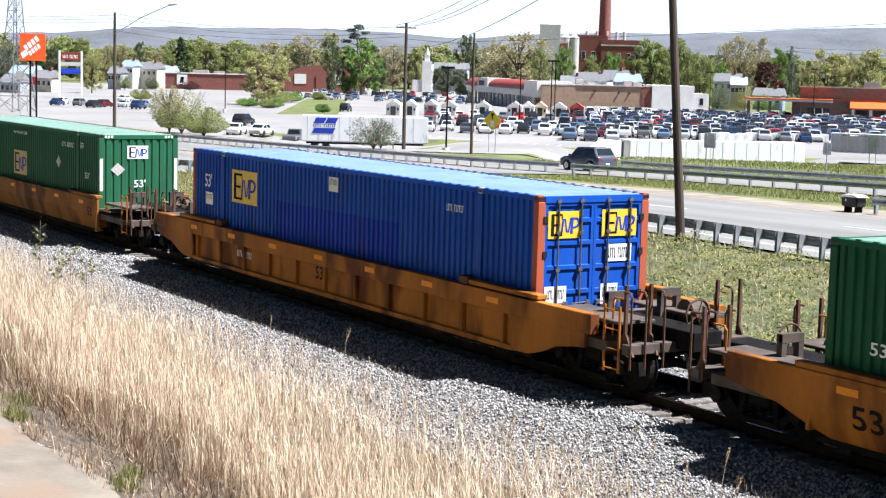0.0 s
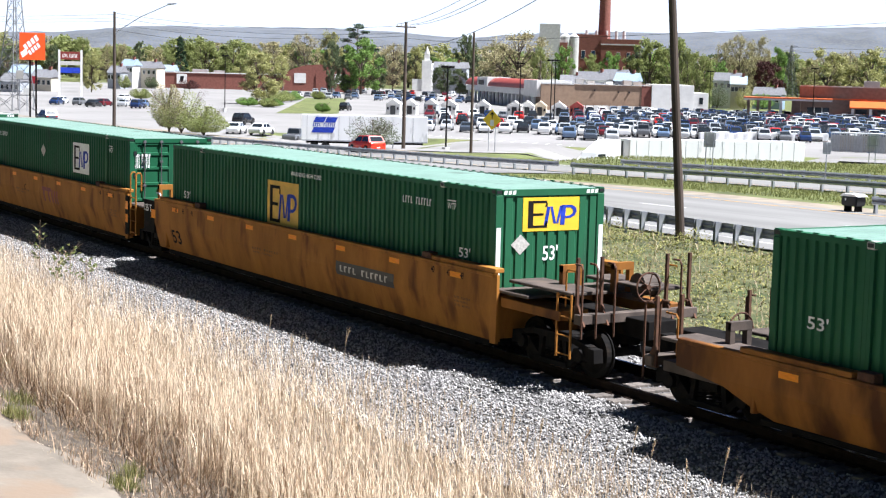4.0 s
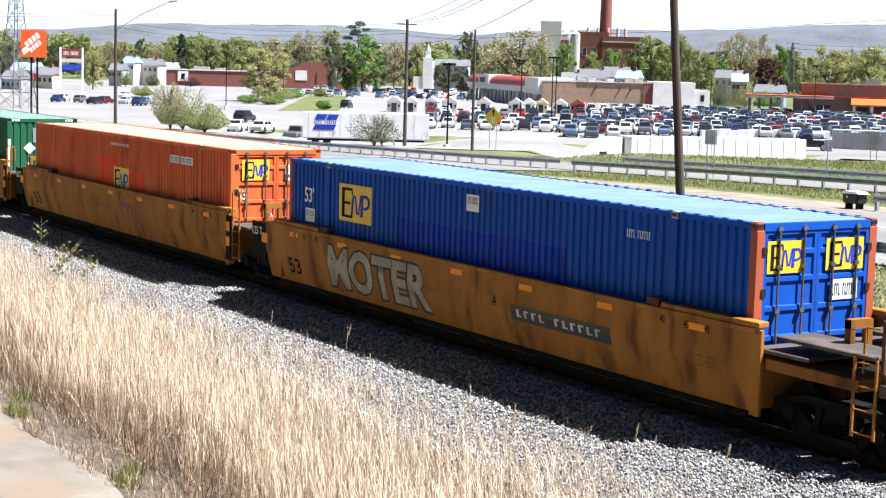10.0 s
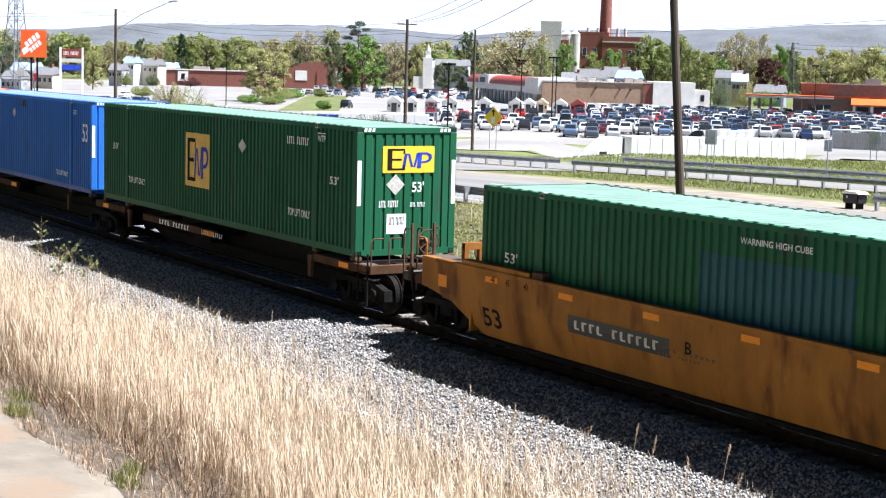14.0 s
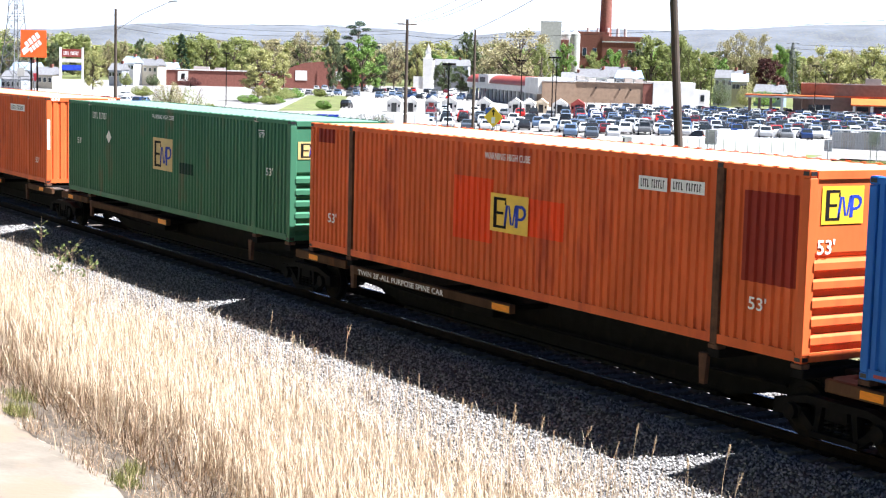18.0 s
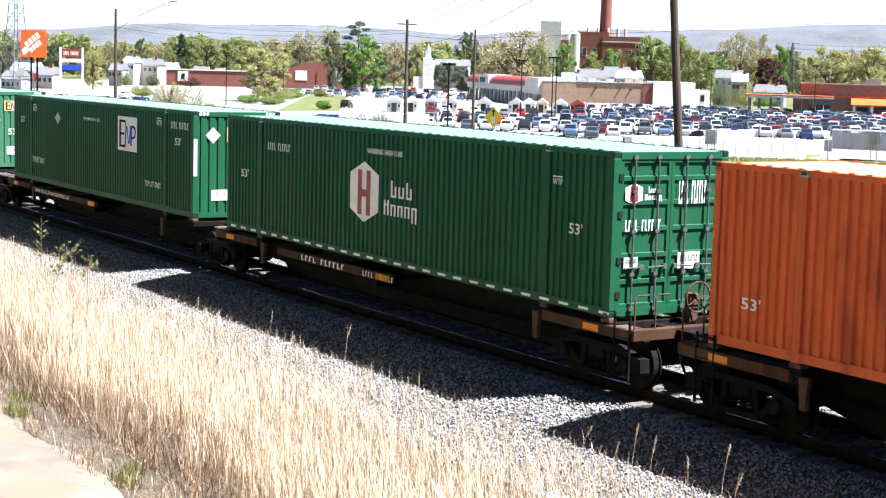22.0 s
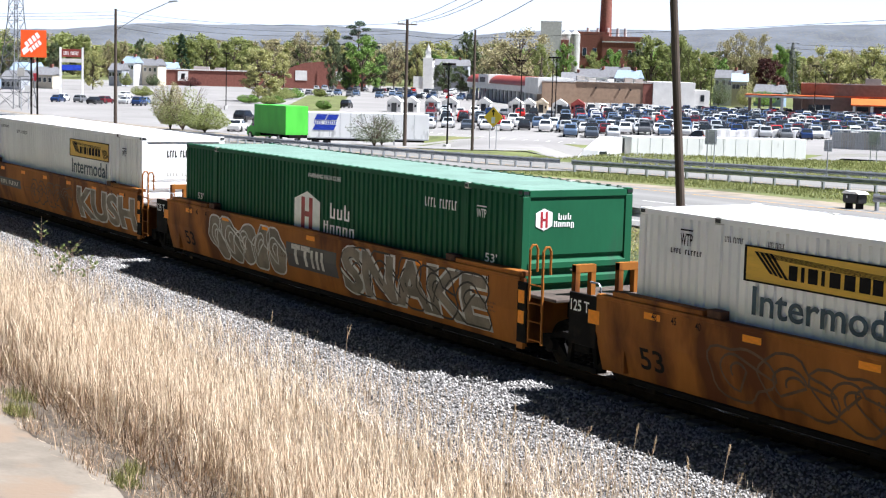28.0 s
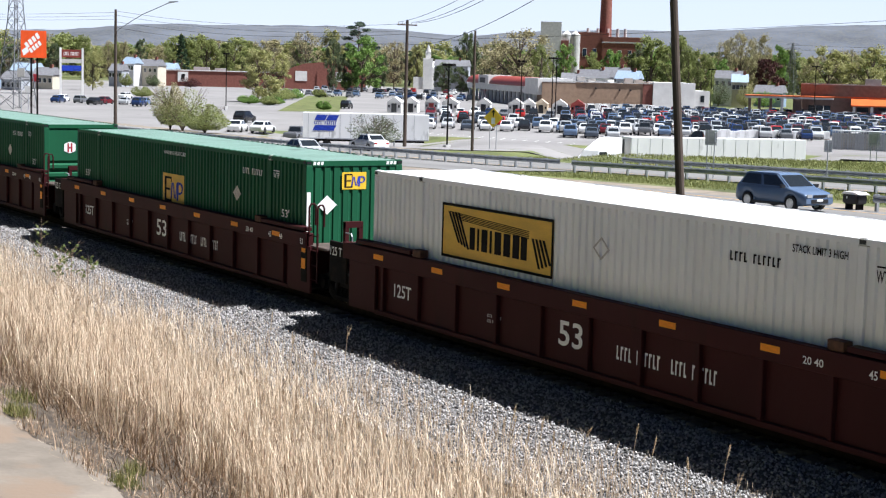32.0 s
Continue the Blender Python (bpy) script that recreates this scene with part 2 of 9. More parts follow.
def d_blue_mark(bm):
    quad(bm, (0.37, 0.17), (0.43, 0.17), (0.48, 0.72), (0.42, 0.72))
    quad(bm, (0.48, 0.72), (0.54, 0.22), (0.59, 0.22), (0.52, 0.72))
    quad(bm, (0.59, 0.22), (0.63, 0.22), (0.70, 0.74), (0.65, 0.74))
    quad(bm, (0.66, 0.17), (0.74, 0.17), (0.76, 0.76), (0.68, 0.76))
    ring = [(0.76, 0.76, 0.755, 0.68), (0.86, 0.76, 0.84, 0.68), (0.94, 0.68, 0.88, 0.62), (0.955, 0.56, 0.89, 0.55), (0.92, 0.44, 0.865, 0.48), (0.85, 0.375, 0.82, 0.44), (0.75, 0.36, 0.75, 0.43)]
    for (a, b, c, d), (e, f, g, h) in zip(ring, ring[1:]):
        quad(bm, (a, b), (e, f), (g, h), (c, d))


def d_bars(bm):
    for k in range(11):
        if k in (4,):
            continue
        x = k / 11
        quad(bm, (x, 0), (x + 0.03, 0), (x + 0.03, 1), (x, 1))
        quad(bm, (x + 0.03, 0.8 if k % 3 else 0.0), (x + 0.06, 0.8 if k % 3 else 0.0), (x + 0.06, 1 if k % 3 else 0.2), (x + 0.03, 1 if k % 3 else 0.2))


def d_two_rows(bm):
    for k, (h0, h1) in enumerate(((0.05, 0.46), (0.05, 0.36), (0.05, 0.36), (0.05, 0.36), (-0.06, 0.36))):
        for q in (0.0, 0.10):
            quad(bm, (k * 0.2 + q, h0), (k * 0.2 + q + 0.05, h0), (k * 0.2 + q + 0.05, h1), (k * 0.2 + q, h1))
        quad(bm, (k * 0.2 + 0.05, 0.31), (k * 0.2 + 0.10, 0.31), (k * 0.2 + 0.10, 0.36), (k * 0.2 + 0.05, 0.36))
    for k, (h0, h1) in enumerate(((0.55, 1.0), (0.55, 0.85), (0.55, 1.0))):
        for q in (0.2, 0.31):
            quad(bm, (k * 0.22 + q, h0), (k * 0.22 + q + 0.05, h0), (k * 0.22 + q + 0.05, h1 if q < 0.3 else 0.85), (k * 0.22 + q, h1 if q < 0.3 else 0.85))
        quad(bm, (k * 0.22 + 0.25, 0.55), (k * 0.22 + 0.31, 0.55), (k * 0.22 + 0.31, 0.61), (k * 0.22 + 0.25, 0.61))


def d_h_bars(bm):
    for x in (0.28, 0.58):
        quad(bm, (x, 0.12), (x + 0.14, 0.12), (x + 0.14, 0.86), (x, 0.86))
    quad(bm, (0.42, 0.42), (0.58, 0.42), (0.58, 0.54), (0.42, 0.54))


def d_word_bars(bm):
    for x, w in ((0.27, 0.05), (0.34, 0.02), (0.38, 0.055), (0.455, 0.02), (0.50, 0.06), (0.58, 0.06), (0.66, 0.06), (0.73, 0.055)):
        quad(bm, (x, 0.22), (x + w, 0.22), (x + w, 0.62), (x, 0.62))


def d_frame(bm):
    for a in ((0, 0, 1, 0.05), (0, 0.95, 1, 1), (0, 0.05, 0.015, 0.95), (0.985, 0.05, 1, 0.95)):
        quad(bm, (a[0], a[1]), (a[2], a[1]), (a[2], a[3]), (a[0], a[3]))


def d_scroll(bm):
    for k in range(5):
        y = 0.84 - k * 0.03
        quad(bm, (0.08 + k * 0.02, y), (0.8, y - 0.12), (0.8, y - 0.105), (0.08 + k * 0.02, y + 0.015))
    for k in range(4):
        x = 0.06 + k * 0.03
        quad(bm, (x, 0.85), (x + 0.02, 0.85), (x + 0.12, 0.3 - k * 0.03), (x + 0.10, 0.3 - k * 0.03))
        quad(bm, (x + 0.76, 0.62), (x + 0.78, 0.62), (x + 0.84, 0.12 + k * 0.03), (x + 0.82, 0.12 + k * 0.03))

# ---- containers ----
HL, HW, CH = 8.077, 1.295, 2.896
POST = 6.11


def wave(x0, x1, pitch=0.208, deep=0.042, gap=0.38):
    """x and inward depth along a corrugated sheet."""
    pts, x, n = [], x0, max(1, round((x1 - x0) / pitch))
    p = (x1 - x0) / n
    for k in range(n):
        b = x0 + k * p
        pts += [(b, deep), (b + gap * p, deep), (b + (gap + 0.1) * p, 0.0), (b + 0.90 * p, 0.0)]
    return pts + [(x1, deep)]


def sheet_side(bm, x0, x1, z0, z1, y, out, plate=False, lift=0.0):
    """Corrugated sheet in a side wall; y is the crest plane and out the outward sign."""
    if plate:
        pts, n = [], max(1, round((x1 - x0) / 0.58))
        p = (x1 - x0) / n
        for k in range(n):
            b = x0 + k * p
            pts += [(b, 0.0), (b + 0.03, 0.0), (b + 0.035, 0.022), (b + p - 0.005, 0.022)]
        pts.append((x1, 0.0))
    else:
        pts = wave(x0, x1)
    lo = [bm.verts.new((x, y - out * (d - lift), z0)) for x, d in pts]
    hi = [bm.verts.new((x, y - out * (d - lift), z1)) for x, d in pts]
    for k in range(len(pts) - 1):
        bm.faces.new((lo[k], lo[k + 1], hi[k + 1], hi[k]))


def b_side(bm, y, out, plate):
    for a, b in ((-HL + 0.1, -POST - 0.08), (-POST + 0.08, POST - 0.08), (POST + 0.08, HL - 0.1)):
        sheet_side(bm, a, b, 0.15, CH - 0.1, y, out, plate)


def b_patch(bm, x0, x1, z0, z1, plate):
    # keeps to the crests of the wall sheet behind it
    seg = (-POST + 0.08, POST - 0.08) if -POST < (x0 + x1) / 2 < POST else ((POST + 0.08, HL - 0.1) if x0 > 0 else (-HL + 0.1, -POST - 0.08))
    if plate:
        n = max(1, round((seg[1] - seg[0]) / 0.58))
        p = (seg[1] - seg[0]) / n
        full = []
        for k in range(n):
            b = seg[0] + k * p
            full += [(b, 0.0), (b + 0.03, 0.0), (b + 0.035, 0.022), (b + p - 0.005, 0.022)]
    else:
        full = wave(*seg)
    pts = [(x, d) for x, d in full if x0 <= x <= x1]
    lo = [bm.verts.new((x, -1.283 + d - 0.004, z0)) for x, d in pts]
    hi = [bm.verts.new((x, -1.283 + d - 0.004, z1)) for x, d in pts]
    for k in range(len(pts) - 1):
        bm.faces.new((lo[k], lo[k + 1], hi[k + 1], hi[k]))


def b_roof(bm):
    pts = wave(-HL + 0.1, HL - 0.1, 0.32, 0.012)
    ys = (-HW + 0.06, HW - 0.06)
    a = [bm.verts.new((x, ys[0], CH - 0.012 - d)) for x, d in pts]
    b = [bm.verts.new((x, ys[1], CH - 0.012 - d)) for x, d in pts]
    for k in range(len(pts) - 1):
        bm.faces.new((a[k], a[k + 1], b[k + 1], b[k]))


def b_top_rail(bm, s):
    prism_x(bm, [(s * 1.215, CH - 0.06), (s * 1.295, CH - 0.10), (s * 1.295, CH - 0.012), (s * 1.215, CH - 0.002)], -HL + 0.16, HL - 0.16)


def b_roof_lugs(bm, s):
    for k in range(46):
        x = -7.6 + k * 0.338
        box(bm, x, x + 0.10, s * 1.27 - 0.02, s * 1.27 + 0.02, CH - 0.002, CH + 0.012)


def b_bottom_rail(bm, s):
    prism_x(bm, [(s * 1.20, 0.02), (s * 1.29, 0.02), (s * 1.293, 0.17), (s * 1.20, 0.17)], -HL + 0.16, HL - 0.16)


def b_corner(bm):
    prism_x(bm, [(-0.09, 0.0), (0.09, 0.0), (0.09, CH - 0.24), (-0.09, CH - 0.24)], -0.075, 0.075)
    bmesh.ops.bevel(bm, geom=bm.edges[:], offset=0.012, segments=1, affect="EDGES")


def b_casting(bm):
    box(bm, -0.085, 0.085, -0.075, 0.075, 0, 0.118)
    bmesh.ops.bevel(bm, geom=bm.edges[:], offset=0.014, segments=2, affect="EDGES")


def b_hole(bm):
    for x in (-0.03, 0.03):
        box(bm, x - 0.028, x + 0.028, -0.003, 0.003, -0.03, 0.03)


def b_post(bm):
    box(bm, -0.08, 0.08, -0.02, 0.05, 0.0, CH - 0.12)
    box(bm, -0.012, 0.012, -0.024, -0.018, 0.2, CH - 0.2)


def b_under(bm):
    box(bm, -HL + 0.1, HL - 0.1, -HW + 0.06, HW - 0.06, 0.05, 0.16)
    for k in range(24):
        x = -7.6 + k * 0.66
        box(bm, x, x + 0.05, -HW + 0.07, HW - 0.07, 0.015, 0.06)


def b_end_corr(bm):
    pts = wave(-HW + 0.17, HW - 0.17, 0.25, 0.03, 0.2)
    a = [bm.verts.new((-d, y, 0.16)) for y, d in pts]
    b = [bm.verts.new((-d, y, CH - 0.13)) for y, d in pts]
    for k in range(len(pts) - 1):
        bm.faces.new((a[k], a[k + 1], b[k + 1], b[k]))


def b_end_ribs(bm):
    # one pressed sheet: plain above, five proud ribs below
    prof = [(-0.07, 0.12), (-0.05, 0.12)]
    for z in (0.24, 0.52, 0.80, 1.08, 1.36):
        prof += [(-0.05, z), (0.03, z + 0.045), (0.03, z + 0.15), (-0.05, z + 0.2)]
    prof += [(-0.05, 1.60), (-0.014, 1.66), (-0.014, CH - 0.1), (-0.07, CH - 0.1)]
    a, b = ([bm.verts.new((x, y, z)) for x, z in prof] for y in (-HW + 0.15, HW - 0.15))
    for k in range(len(prof) - 1):
        bm.faces.new((a[k], a[k + 1], b[k + 1], b[k]))


def b_end_sill(bm):
    box(bm, -0.10, 0.0, -HW + 0.16, HW - 0.16, 0.02, 0.16)


def b_end_head(bm):
    box(bm, -0.10, 0.004, -HW + 0.16, HW - 0.16, CH - 0.14, CH - 0.02)


def b_door(bm):
    # one leaf, hinged at y = 0, 1.1 wide; recessed panels between proud rails
    w, zs = 1.11, (0.16, 0.62, 1.08, 1.54, 2.0, 2.42, CH - 0.13)
    box(bm, -0.05, -0.03, 0.0, w, 0.16, CH - 0.13)
    # the face is one sheet, stepped in and out from rail to rail
    lev = [(zs[0], 0.0)]
    for z in zs[1:-1]:
        lev += [(z - 0.05, -0.028), (z - 0.035, 0.0), (z + 0.035, 0.0), (z + 0.05, -0.028)]
    lev = [(0.16, 0.0), (0.23, 0.0), (0.245, -0.028)] + lev[1:] + [(CH - 0.215, -0.028), (CH - 0.2, 0.0), (CH - 0.13, 0.0)]
    cols = [(0.0, 1), (0.06, 1), (0.075, 0), (w - 0.075, 0), (w - 0.06, 1), (w, 1)]
    g = [[bm.verts.new((0.0 if proud else d, y, z)) for y, proud in cols] for z, d in lev]
    for r0, r1 in zip(g, g[1:]):
        for k in range(5):
            bm.faces.new((r0[k], r0[k + 1], r1[k + 1], r1[k]))


def b_lock_bar(bm):
    rod(bm, (0.035, 0, 0.1), (0.035, 0, CH - 0.06), 0.019, 8)
    for z in (0.14, 0.75, 1.5, 2.2, CH - 0.11):
        box(bm, -0.01, 0.055, -0.045, 0.045, z - 0.03, z + 0.03)


def b_lock_handle(bm):
    rod(bm, (0.05, 0.02, 0.0), (0.05, 0.42, 0.02), 0.014, 6)
    box(bm, 0.0, 0.065, 0.36, 0.44, -0.03, 0.05)


def b_hinge(bm):
    box(bm, -0.02, 0.03, -0.05, 0.04, -0.06, 0.06)


def container(label, body, roof, end="corr", post=None, marks=(), end_marks=(), plate=False, corner=None, dashes=None, lugs=True, strips=None):
    strips = end == "corr" if strips is None else strips
    c = thing("container", label, "container", "containers on the freight train")
    post = post or body
    corner = corner or body
    for s in (-1, 1):
        part("side_panel", shape("side_panel", b_side, s * 1.283, s, plate), body, c)
        part("top_rail", shape("top_rail", b_top_rail, s), body, c)
        part("bottom_rail", shape("bottom_rail", b_bottom_rail, s), body, c)
        if lugs:
            tagged(part("lug_strip", shape("roof_lugs", b_roof_lugs, s), body, c), kind="stuff")
        for x in (-POST, POST):
            part("lifting_post", shape("post", b_post), post, c, at=pose(x, s * 1.275, 0, 0, 0, 0 if s < 0 else 180))
            k = part("lifting_casting", shape("casting", b_casting), GREYSIGN if post is not RUST else RUST, c, "worn lifting casting", at=pose(x, s * 1.222, CH - 0.118))
            if s < 0:
                part("casting_hole", shape("hole", b_hole), BLACK, k, at=pose(0, s * 0.077, 0.06))
        for x in (-1, 1):
            part("corner_post", shape("corner", b_corner), corner, c, at=pose(x * (HL - 0.075), s * (HW - 0.09), 0.118))
            for z in (0, CH - 0.118):
                k = part("corner_casting", shape("casting", b_casting), corner, c, at=pose(x * (HL - 0.085), s * (HW - 0.075), z))
                if s < 0:
                    part("casting_hole", shape("hole", b_hole), BLACK, k, at=pose(0, -0.076, 0.06))
                if x > 0:
                    part("casting_hole", shape("hole", b_hole), BLACK, k, at=pose(0.086, 0, 0.06, 0, 0, 90))
    part("roof_panel", shape("roof", b_roof), roof, c, "corrugated roof sheet")
    part("underframe", shape("under", b_under), BLACKSTEEL, c)
    part("front_panel", shape("end_corr", b_end_corr), body, c, at=pose(-HL + 0.02, 0, 0, 0, 0, 180))
    for x, r in ((HL, 0), (-HL, 180)):
        part("end_sill", shape("end_sill", b_end_sill), body, c, at=pose(x, 0, 0, 0, 0, r))
        part("end_header", shape("end_head", b_end_head), body, c, at=pose(x, 0, 0, 0, 0, r))
    e = HL - 0.012
    if end == "corr":
        part("end_panel", shape("end_corr", b_end_corr), body, c, at=pose(e, 0, 0))
    elif end == "ribs":
        part("end_panel", shape("end_ribs", b_end_ribs), body, c, at=pose(e, 0, 0))
    else:
        for s in (-1, 1):
            d = part("door", shape("door", b_door), body, c, at=Matrix.Translation((e, s * 1.115, 0)) @ Matrix.Diagonal((1, -s, 1, 1)))
            for k in (0.28, 0.80):
                part("lock_bar", shape("lock_bar", b_lock_bar), LOCK, d, "dark steel lock bar", at=pose(0, k, 0))
                part("lock_handle", shape("lock_handle", b_lock_handle), LOCK, d, at=pose(0, k - 0.2, 0.86))
            for z in (0.4, 1.0, 1.8, 2.45):
                part("hinge", shape("hinge", b_hinge), BLACK, d, at=pose(0, 0, z))
    if strips:
        for s in (-1, 1):
            flat("number_strip", "rect", d_rect, WHITE_P, c, face_end(HL + 0.008, s * (HW - 0.075) - 0.05, 1.15), 0.10, 1.0, "white strip with dark bars on the corner post")
            for k in range(3):
                flat("reflective_strip", "slant", d_slant, WHITE_P, c, face_end(HL + 0.008, s * 0.98 - 0.14 + k * 0.1, CH - 0.11), 0.085, 0.075)
    mark_side(c, marks, plate)
    mark_end(c, end_marks, {"corr": -0.004, "ribs": -0.014}.get(end, 0.0))
    if dashes:
        for k in range(27):
            flat("reflective_strip", "rect", d_rect, dashes if k % 2 == 0 or dashes is WHITE_P else RED_P, c, face_side(-7.8 + k * 0.6, -1.298, 0.06), 0.3, 0.05)
    return c


def sign(c, base, w, h, ground, dark=LOGO_BLACK, second=LOGO_BLUE):
    s = flat("logo_panel", "rect", d_rect, ground, c, base, w, h, "painted emblem panel with dark and blue shapes")
    flat("emblem", "black_mark", d_black_mark, dark, c, base @ pose(0, 0, 0.004), w, h)
    flat("emblem", "blue_mark", d_blue_mark, second, c, base @ pose(0, 0, 0.004), w, h)
    return s


def carrier_sign(c, base, w, h):
    flat("logo_panel", "rect", d_rect, OCHRE_P, c, base, w, h, "yellow carrier panel with black shapes")
    for k, d in (("frame", d_frame), ("word_bars", d_word_bars), ("scroll", d_scroll)):
        flat("emblem", k, d, LOGO_BLACK, c, base @ pose(0, 0, 0.004), w, h)


def lettering(c, text, base, w, h, material=None):
    ob = part("lettering", words(text), material or WHITE_P, c)
    ob.matrix_basis = base @ Matrix.Diagonal((w, h, 1, 1))
    return ob


def mark(c, kind, base, w, h, extra):
    if kind == "logo":
        sign(c, base, w, h, extra or YELLOW_P)
    elif kind == "jb":
        carrier_sign(c, base, w, h)
    elif kind == "dia":
        flat("placard", "diamond", d_diamond, extra or GREYSIGN, c, base, w, h, "diamond-shaped placard holder")
    elif kind == "pale":
        flat("repainted_patch", "rect", d_rect, extra, c, base, w, h, "pale repainted patch")
    elif kind == "diao":
        flat("placard", "diamond_ring", d_diamond_ring, extra or GREYSIGN, c, base, w, h, "diamond-shaped outline")
    elif kind == "n53":
        lettering(c, "53'" if w > h else "53", base, w, h, extra)
    elif kind == "box":
        flat("notice", "rect", d_rect, WHITE_P, c, base, w, h, "white notice with dark bars")
        flat("bar_marking", "bars", d_bars, LOGO_BLACK, c, base @ pose(w * 0.12, h * 0.45, 0.004), w * 0.8, h * 0.4)
    elif kind == "warn":
        lettering(c, "WARNING HIGH CUBE", base, w, h * 0.8, extra)
    elif kind == "wtp":
        lettering(c, "WTP", base, w, h * 0.7, extra)
        flat("bar_marking", "rect", d_rect, extra or WHITE_P, c, base @ pose(0, h * 0.85, 0), w, 0.025)
    elif kind == "stack":
        lettering(c, "STACK LIMIT 3 HIGH", base, w, h, extra)
    elif kind == "stacking":
        lettering(c, "STACKING 3 HIGH ONLY", base, w, h, extra)
    elif kind == "top":
        lettering(c, "TOP LIFT ONLY", base, w, h, extra)
    elif kind == "inter":
        lettering(c, "Intermodal", base, w, h, NAVY_P)
    elif kind == "id":
        flat("bar_marking", "bars", d_bars, extra or WHITE_P, c, base, w, h)
    elif kind == "hex":
        flat("logo_panel", "hex", d_hex, WHITE_P, c, base, w, h, "white six-sided emblem with red bars")
        flat("emblem", "h_bars", d_h_bars, RED_P, c, base @ pose(0, 0, 0.004), w, h)
    elif kind == "house":
        flat("logo_panel", "house", d_house, WHITE_P, c, base, w, h, "white emblem with red bars")
        flat("emblem", "h_bars", d_h_bars, RED_P, c, base @ pose(0, 0, 0.004), w, h)
    elif kind == "panel":
        flat("emblem", "frame", d_frame, WHITE_P, c, base, w, h, "white-framed emblem with curved bars")
        flat("emblem", "bars", d_bars, WHITE_P, c, base @ pose(w * 0.12, h * 0.16, 0), w * 0.72, h * 0.26)
        flat("emblem", "bars", d_bars, WHITE_P, c, base @ pose(w * 0.12, h * 0.52, 0), w * 0.36, h * 0.26)
        flat("emblem", "arc", d_arc, WHITE_P, c, base, w, h)
    elif kind == "hub":
        flat("emblem", "two_rows", d_two_rows, WHITE_P, c, base, w, h)
    elif kind == "idbox":
        flat("notice", "rect", d_rect, WHITE_P, c, base, w, h, "white number plate with dark bars")
        flat("bar_marking", "bars", d_bars, LOGO_BLACK, c, base @ pose(w * 0.08, h * 0.2, 0.004), w * 0.85, h * 0.6)


def mark_side(c, marks, plate):
    for kind, x0, x1, z0, z1, *extra in marks:
        ex = extra[0] if extra else None
        if kind == "patch":
            part("repainted_patch", shape("patch", b_patch, x0, x1, z0, z1, plate), ex, c, "repainted patch of a different shade")
        else:
            mark(c, kind, face_side(x0, -1.291 if kind in ("logo", "jb", "idbox", "hex", "house", "box") else -1.2975, z0), x1 - x0, z1 - z0, ex)


def mark_end(c, marks, off=0.03):
    for kind, y0, y1, z0, z1, *extra in marks:
        mark(c, kind, face_end(HL + off, y0, z0), y1 - y0, z1 - z0, extra[0] if extra else None)


STD = [("dia", 3.97, 4.45, 1.62, 2.03), ("n53", 6.80, 7.22, 1.46, 1.66), ("n53", -7.27, -6.84, 1.48, 1.68), ("warn", -0.75, 0.82, 2.54, 2.67), ("wtp", 6.33, 6.66, 2.37, 2.56), ("id", 4.55, 5.74, 2.36, 2.51)]
E_STD = [("dia", -0.92, -0.45, 1.60, 2.02), ("n53", -0.16, 0.22, 1.25, 1.49)]
ON_WELL, ON_SPINE = 0.32, 1.20
BLK = LOGO_BLACK

L_G = "dark green corrugated steel shipping container on a rail car"
TRAIN = []


def load(make, s, z):
    """Notes a vehicle or container, the place of its middle at the start, and its height."""
    TRAIN.append((make, s - HL, z))


load(container(L_G, GREEN3, ROOF_G, marks=[("id", -6.6, -5.4, 2.0, 2.2), ("n53", -7.2, -6.8, 1.3, 1.5)]), -0.58, ON_WELL)
load(container("blue corrugated container with brighter repainted band and orange corner posts", BLUE, ROOF_B, "door", corner=CORNER_O, marks=[
    ("logo", -5.55, -4.04, 1.66, 2.49), ("n53", -7.25, -6.80, 1.92, 2.28), ("box", -7.21, -6.74, 1.47, 1.79), ("box", -0.22, 0.24, 2.34, 2.67),
    ("patch", -2.98, 2.96, 1.05, 1.90, BLUE2), ("id", 4.89, 5.54, 2.35, 2.49)],
    end_marks=[("logo", -1.06, -0.30, 2.09, 2.6), ("logo", 0.18, 1.0, 2.1, 2.61), ("idbox", 0.3, 0.9, 1.62, 1.95), ("box", -1.1, -0.6, 0.75, 1.2), ("box", 0.2, 0.6, 0.75, 1.2)]), -24.09, ON_WELL)
load(container("dark green corrugated container with cream emblem panel", GREEN, ROOF_G, marks=STD + [("logo", -0.71, 0.77, 1.13, 1.96, CREAM_P)],
     end_marks=E_STD + [("logo", -0.38, 0.30, 2.14, 2.55, WHITE_P)]), -47.63, ON_WELL)
load(container("dark green corrugated container with ochre emblem panels", GREEN, ROOF_G, marks=STD[1:] + [("logo", -2.03, -0.33, 1.25, 2.36, OCHRE_P)],
     end_marks=[("dia", -0.92, -0.48, 1.61, 2.01), ("n53", -0.17, 0.19, 1.48, 1.78), ("logo", -0.66, 0.68, 2.06, 2.72, YELLOW_P)]), -71.36, ON_WELL)
load(container("dark green container with white emblem panel and twin end doors", GREEN3, ROOF_G, "door", marks=[
    ("logo", 3.0, 4.54, 1.56, 2.52, WHITE_P), ("dia", -0.26, 0.26, 1.88, 2.3), ("wtp", 6.35, 6.66, 2.37, 2.59), ("id", -5.25, -4.05, 2.37, 2.51)],
    end_marks=[("logo", 0.65, 1.13, 2.09, 2.4, WHITE_P), ("id", -1.15, -0.64, 2.01, 2.43), ("dia", 0.63, 1.13, 1.54, 1.99)]), -90.85, ON_WELL)
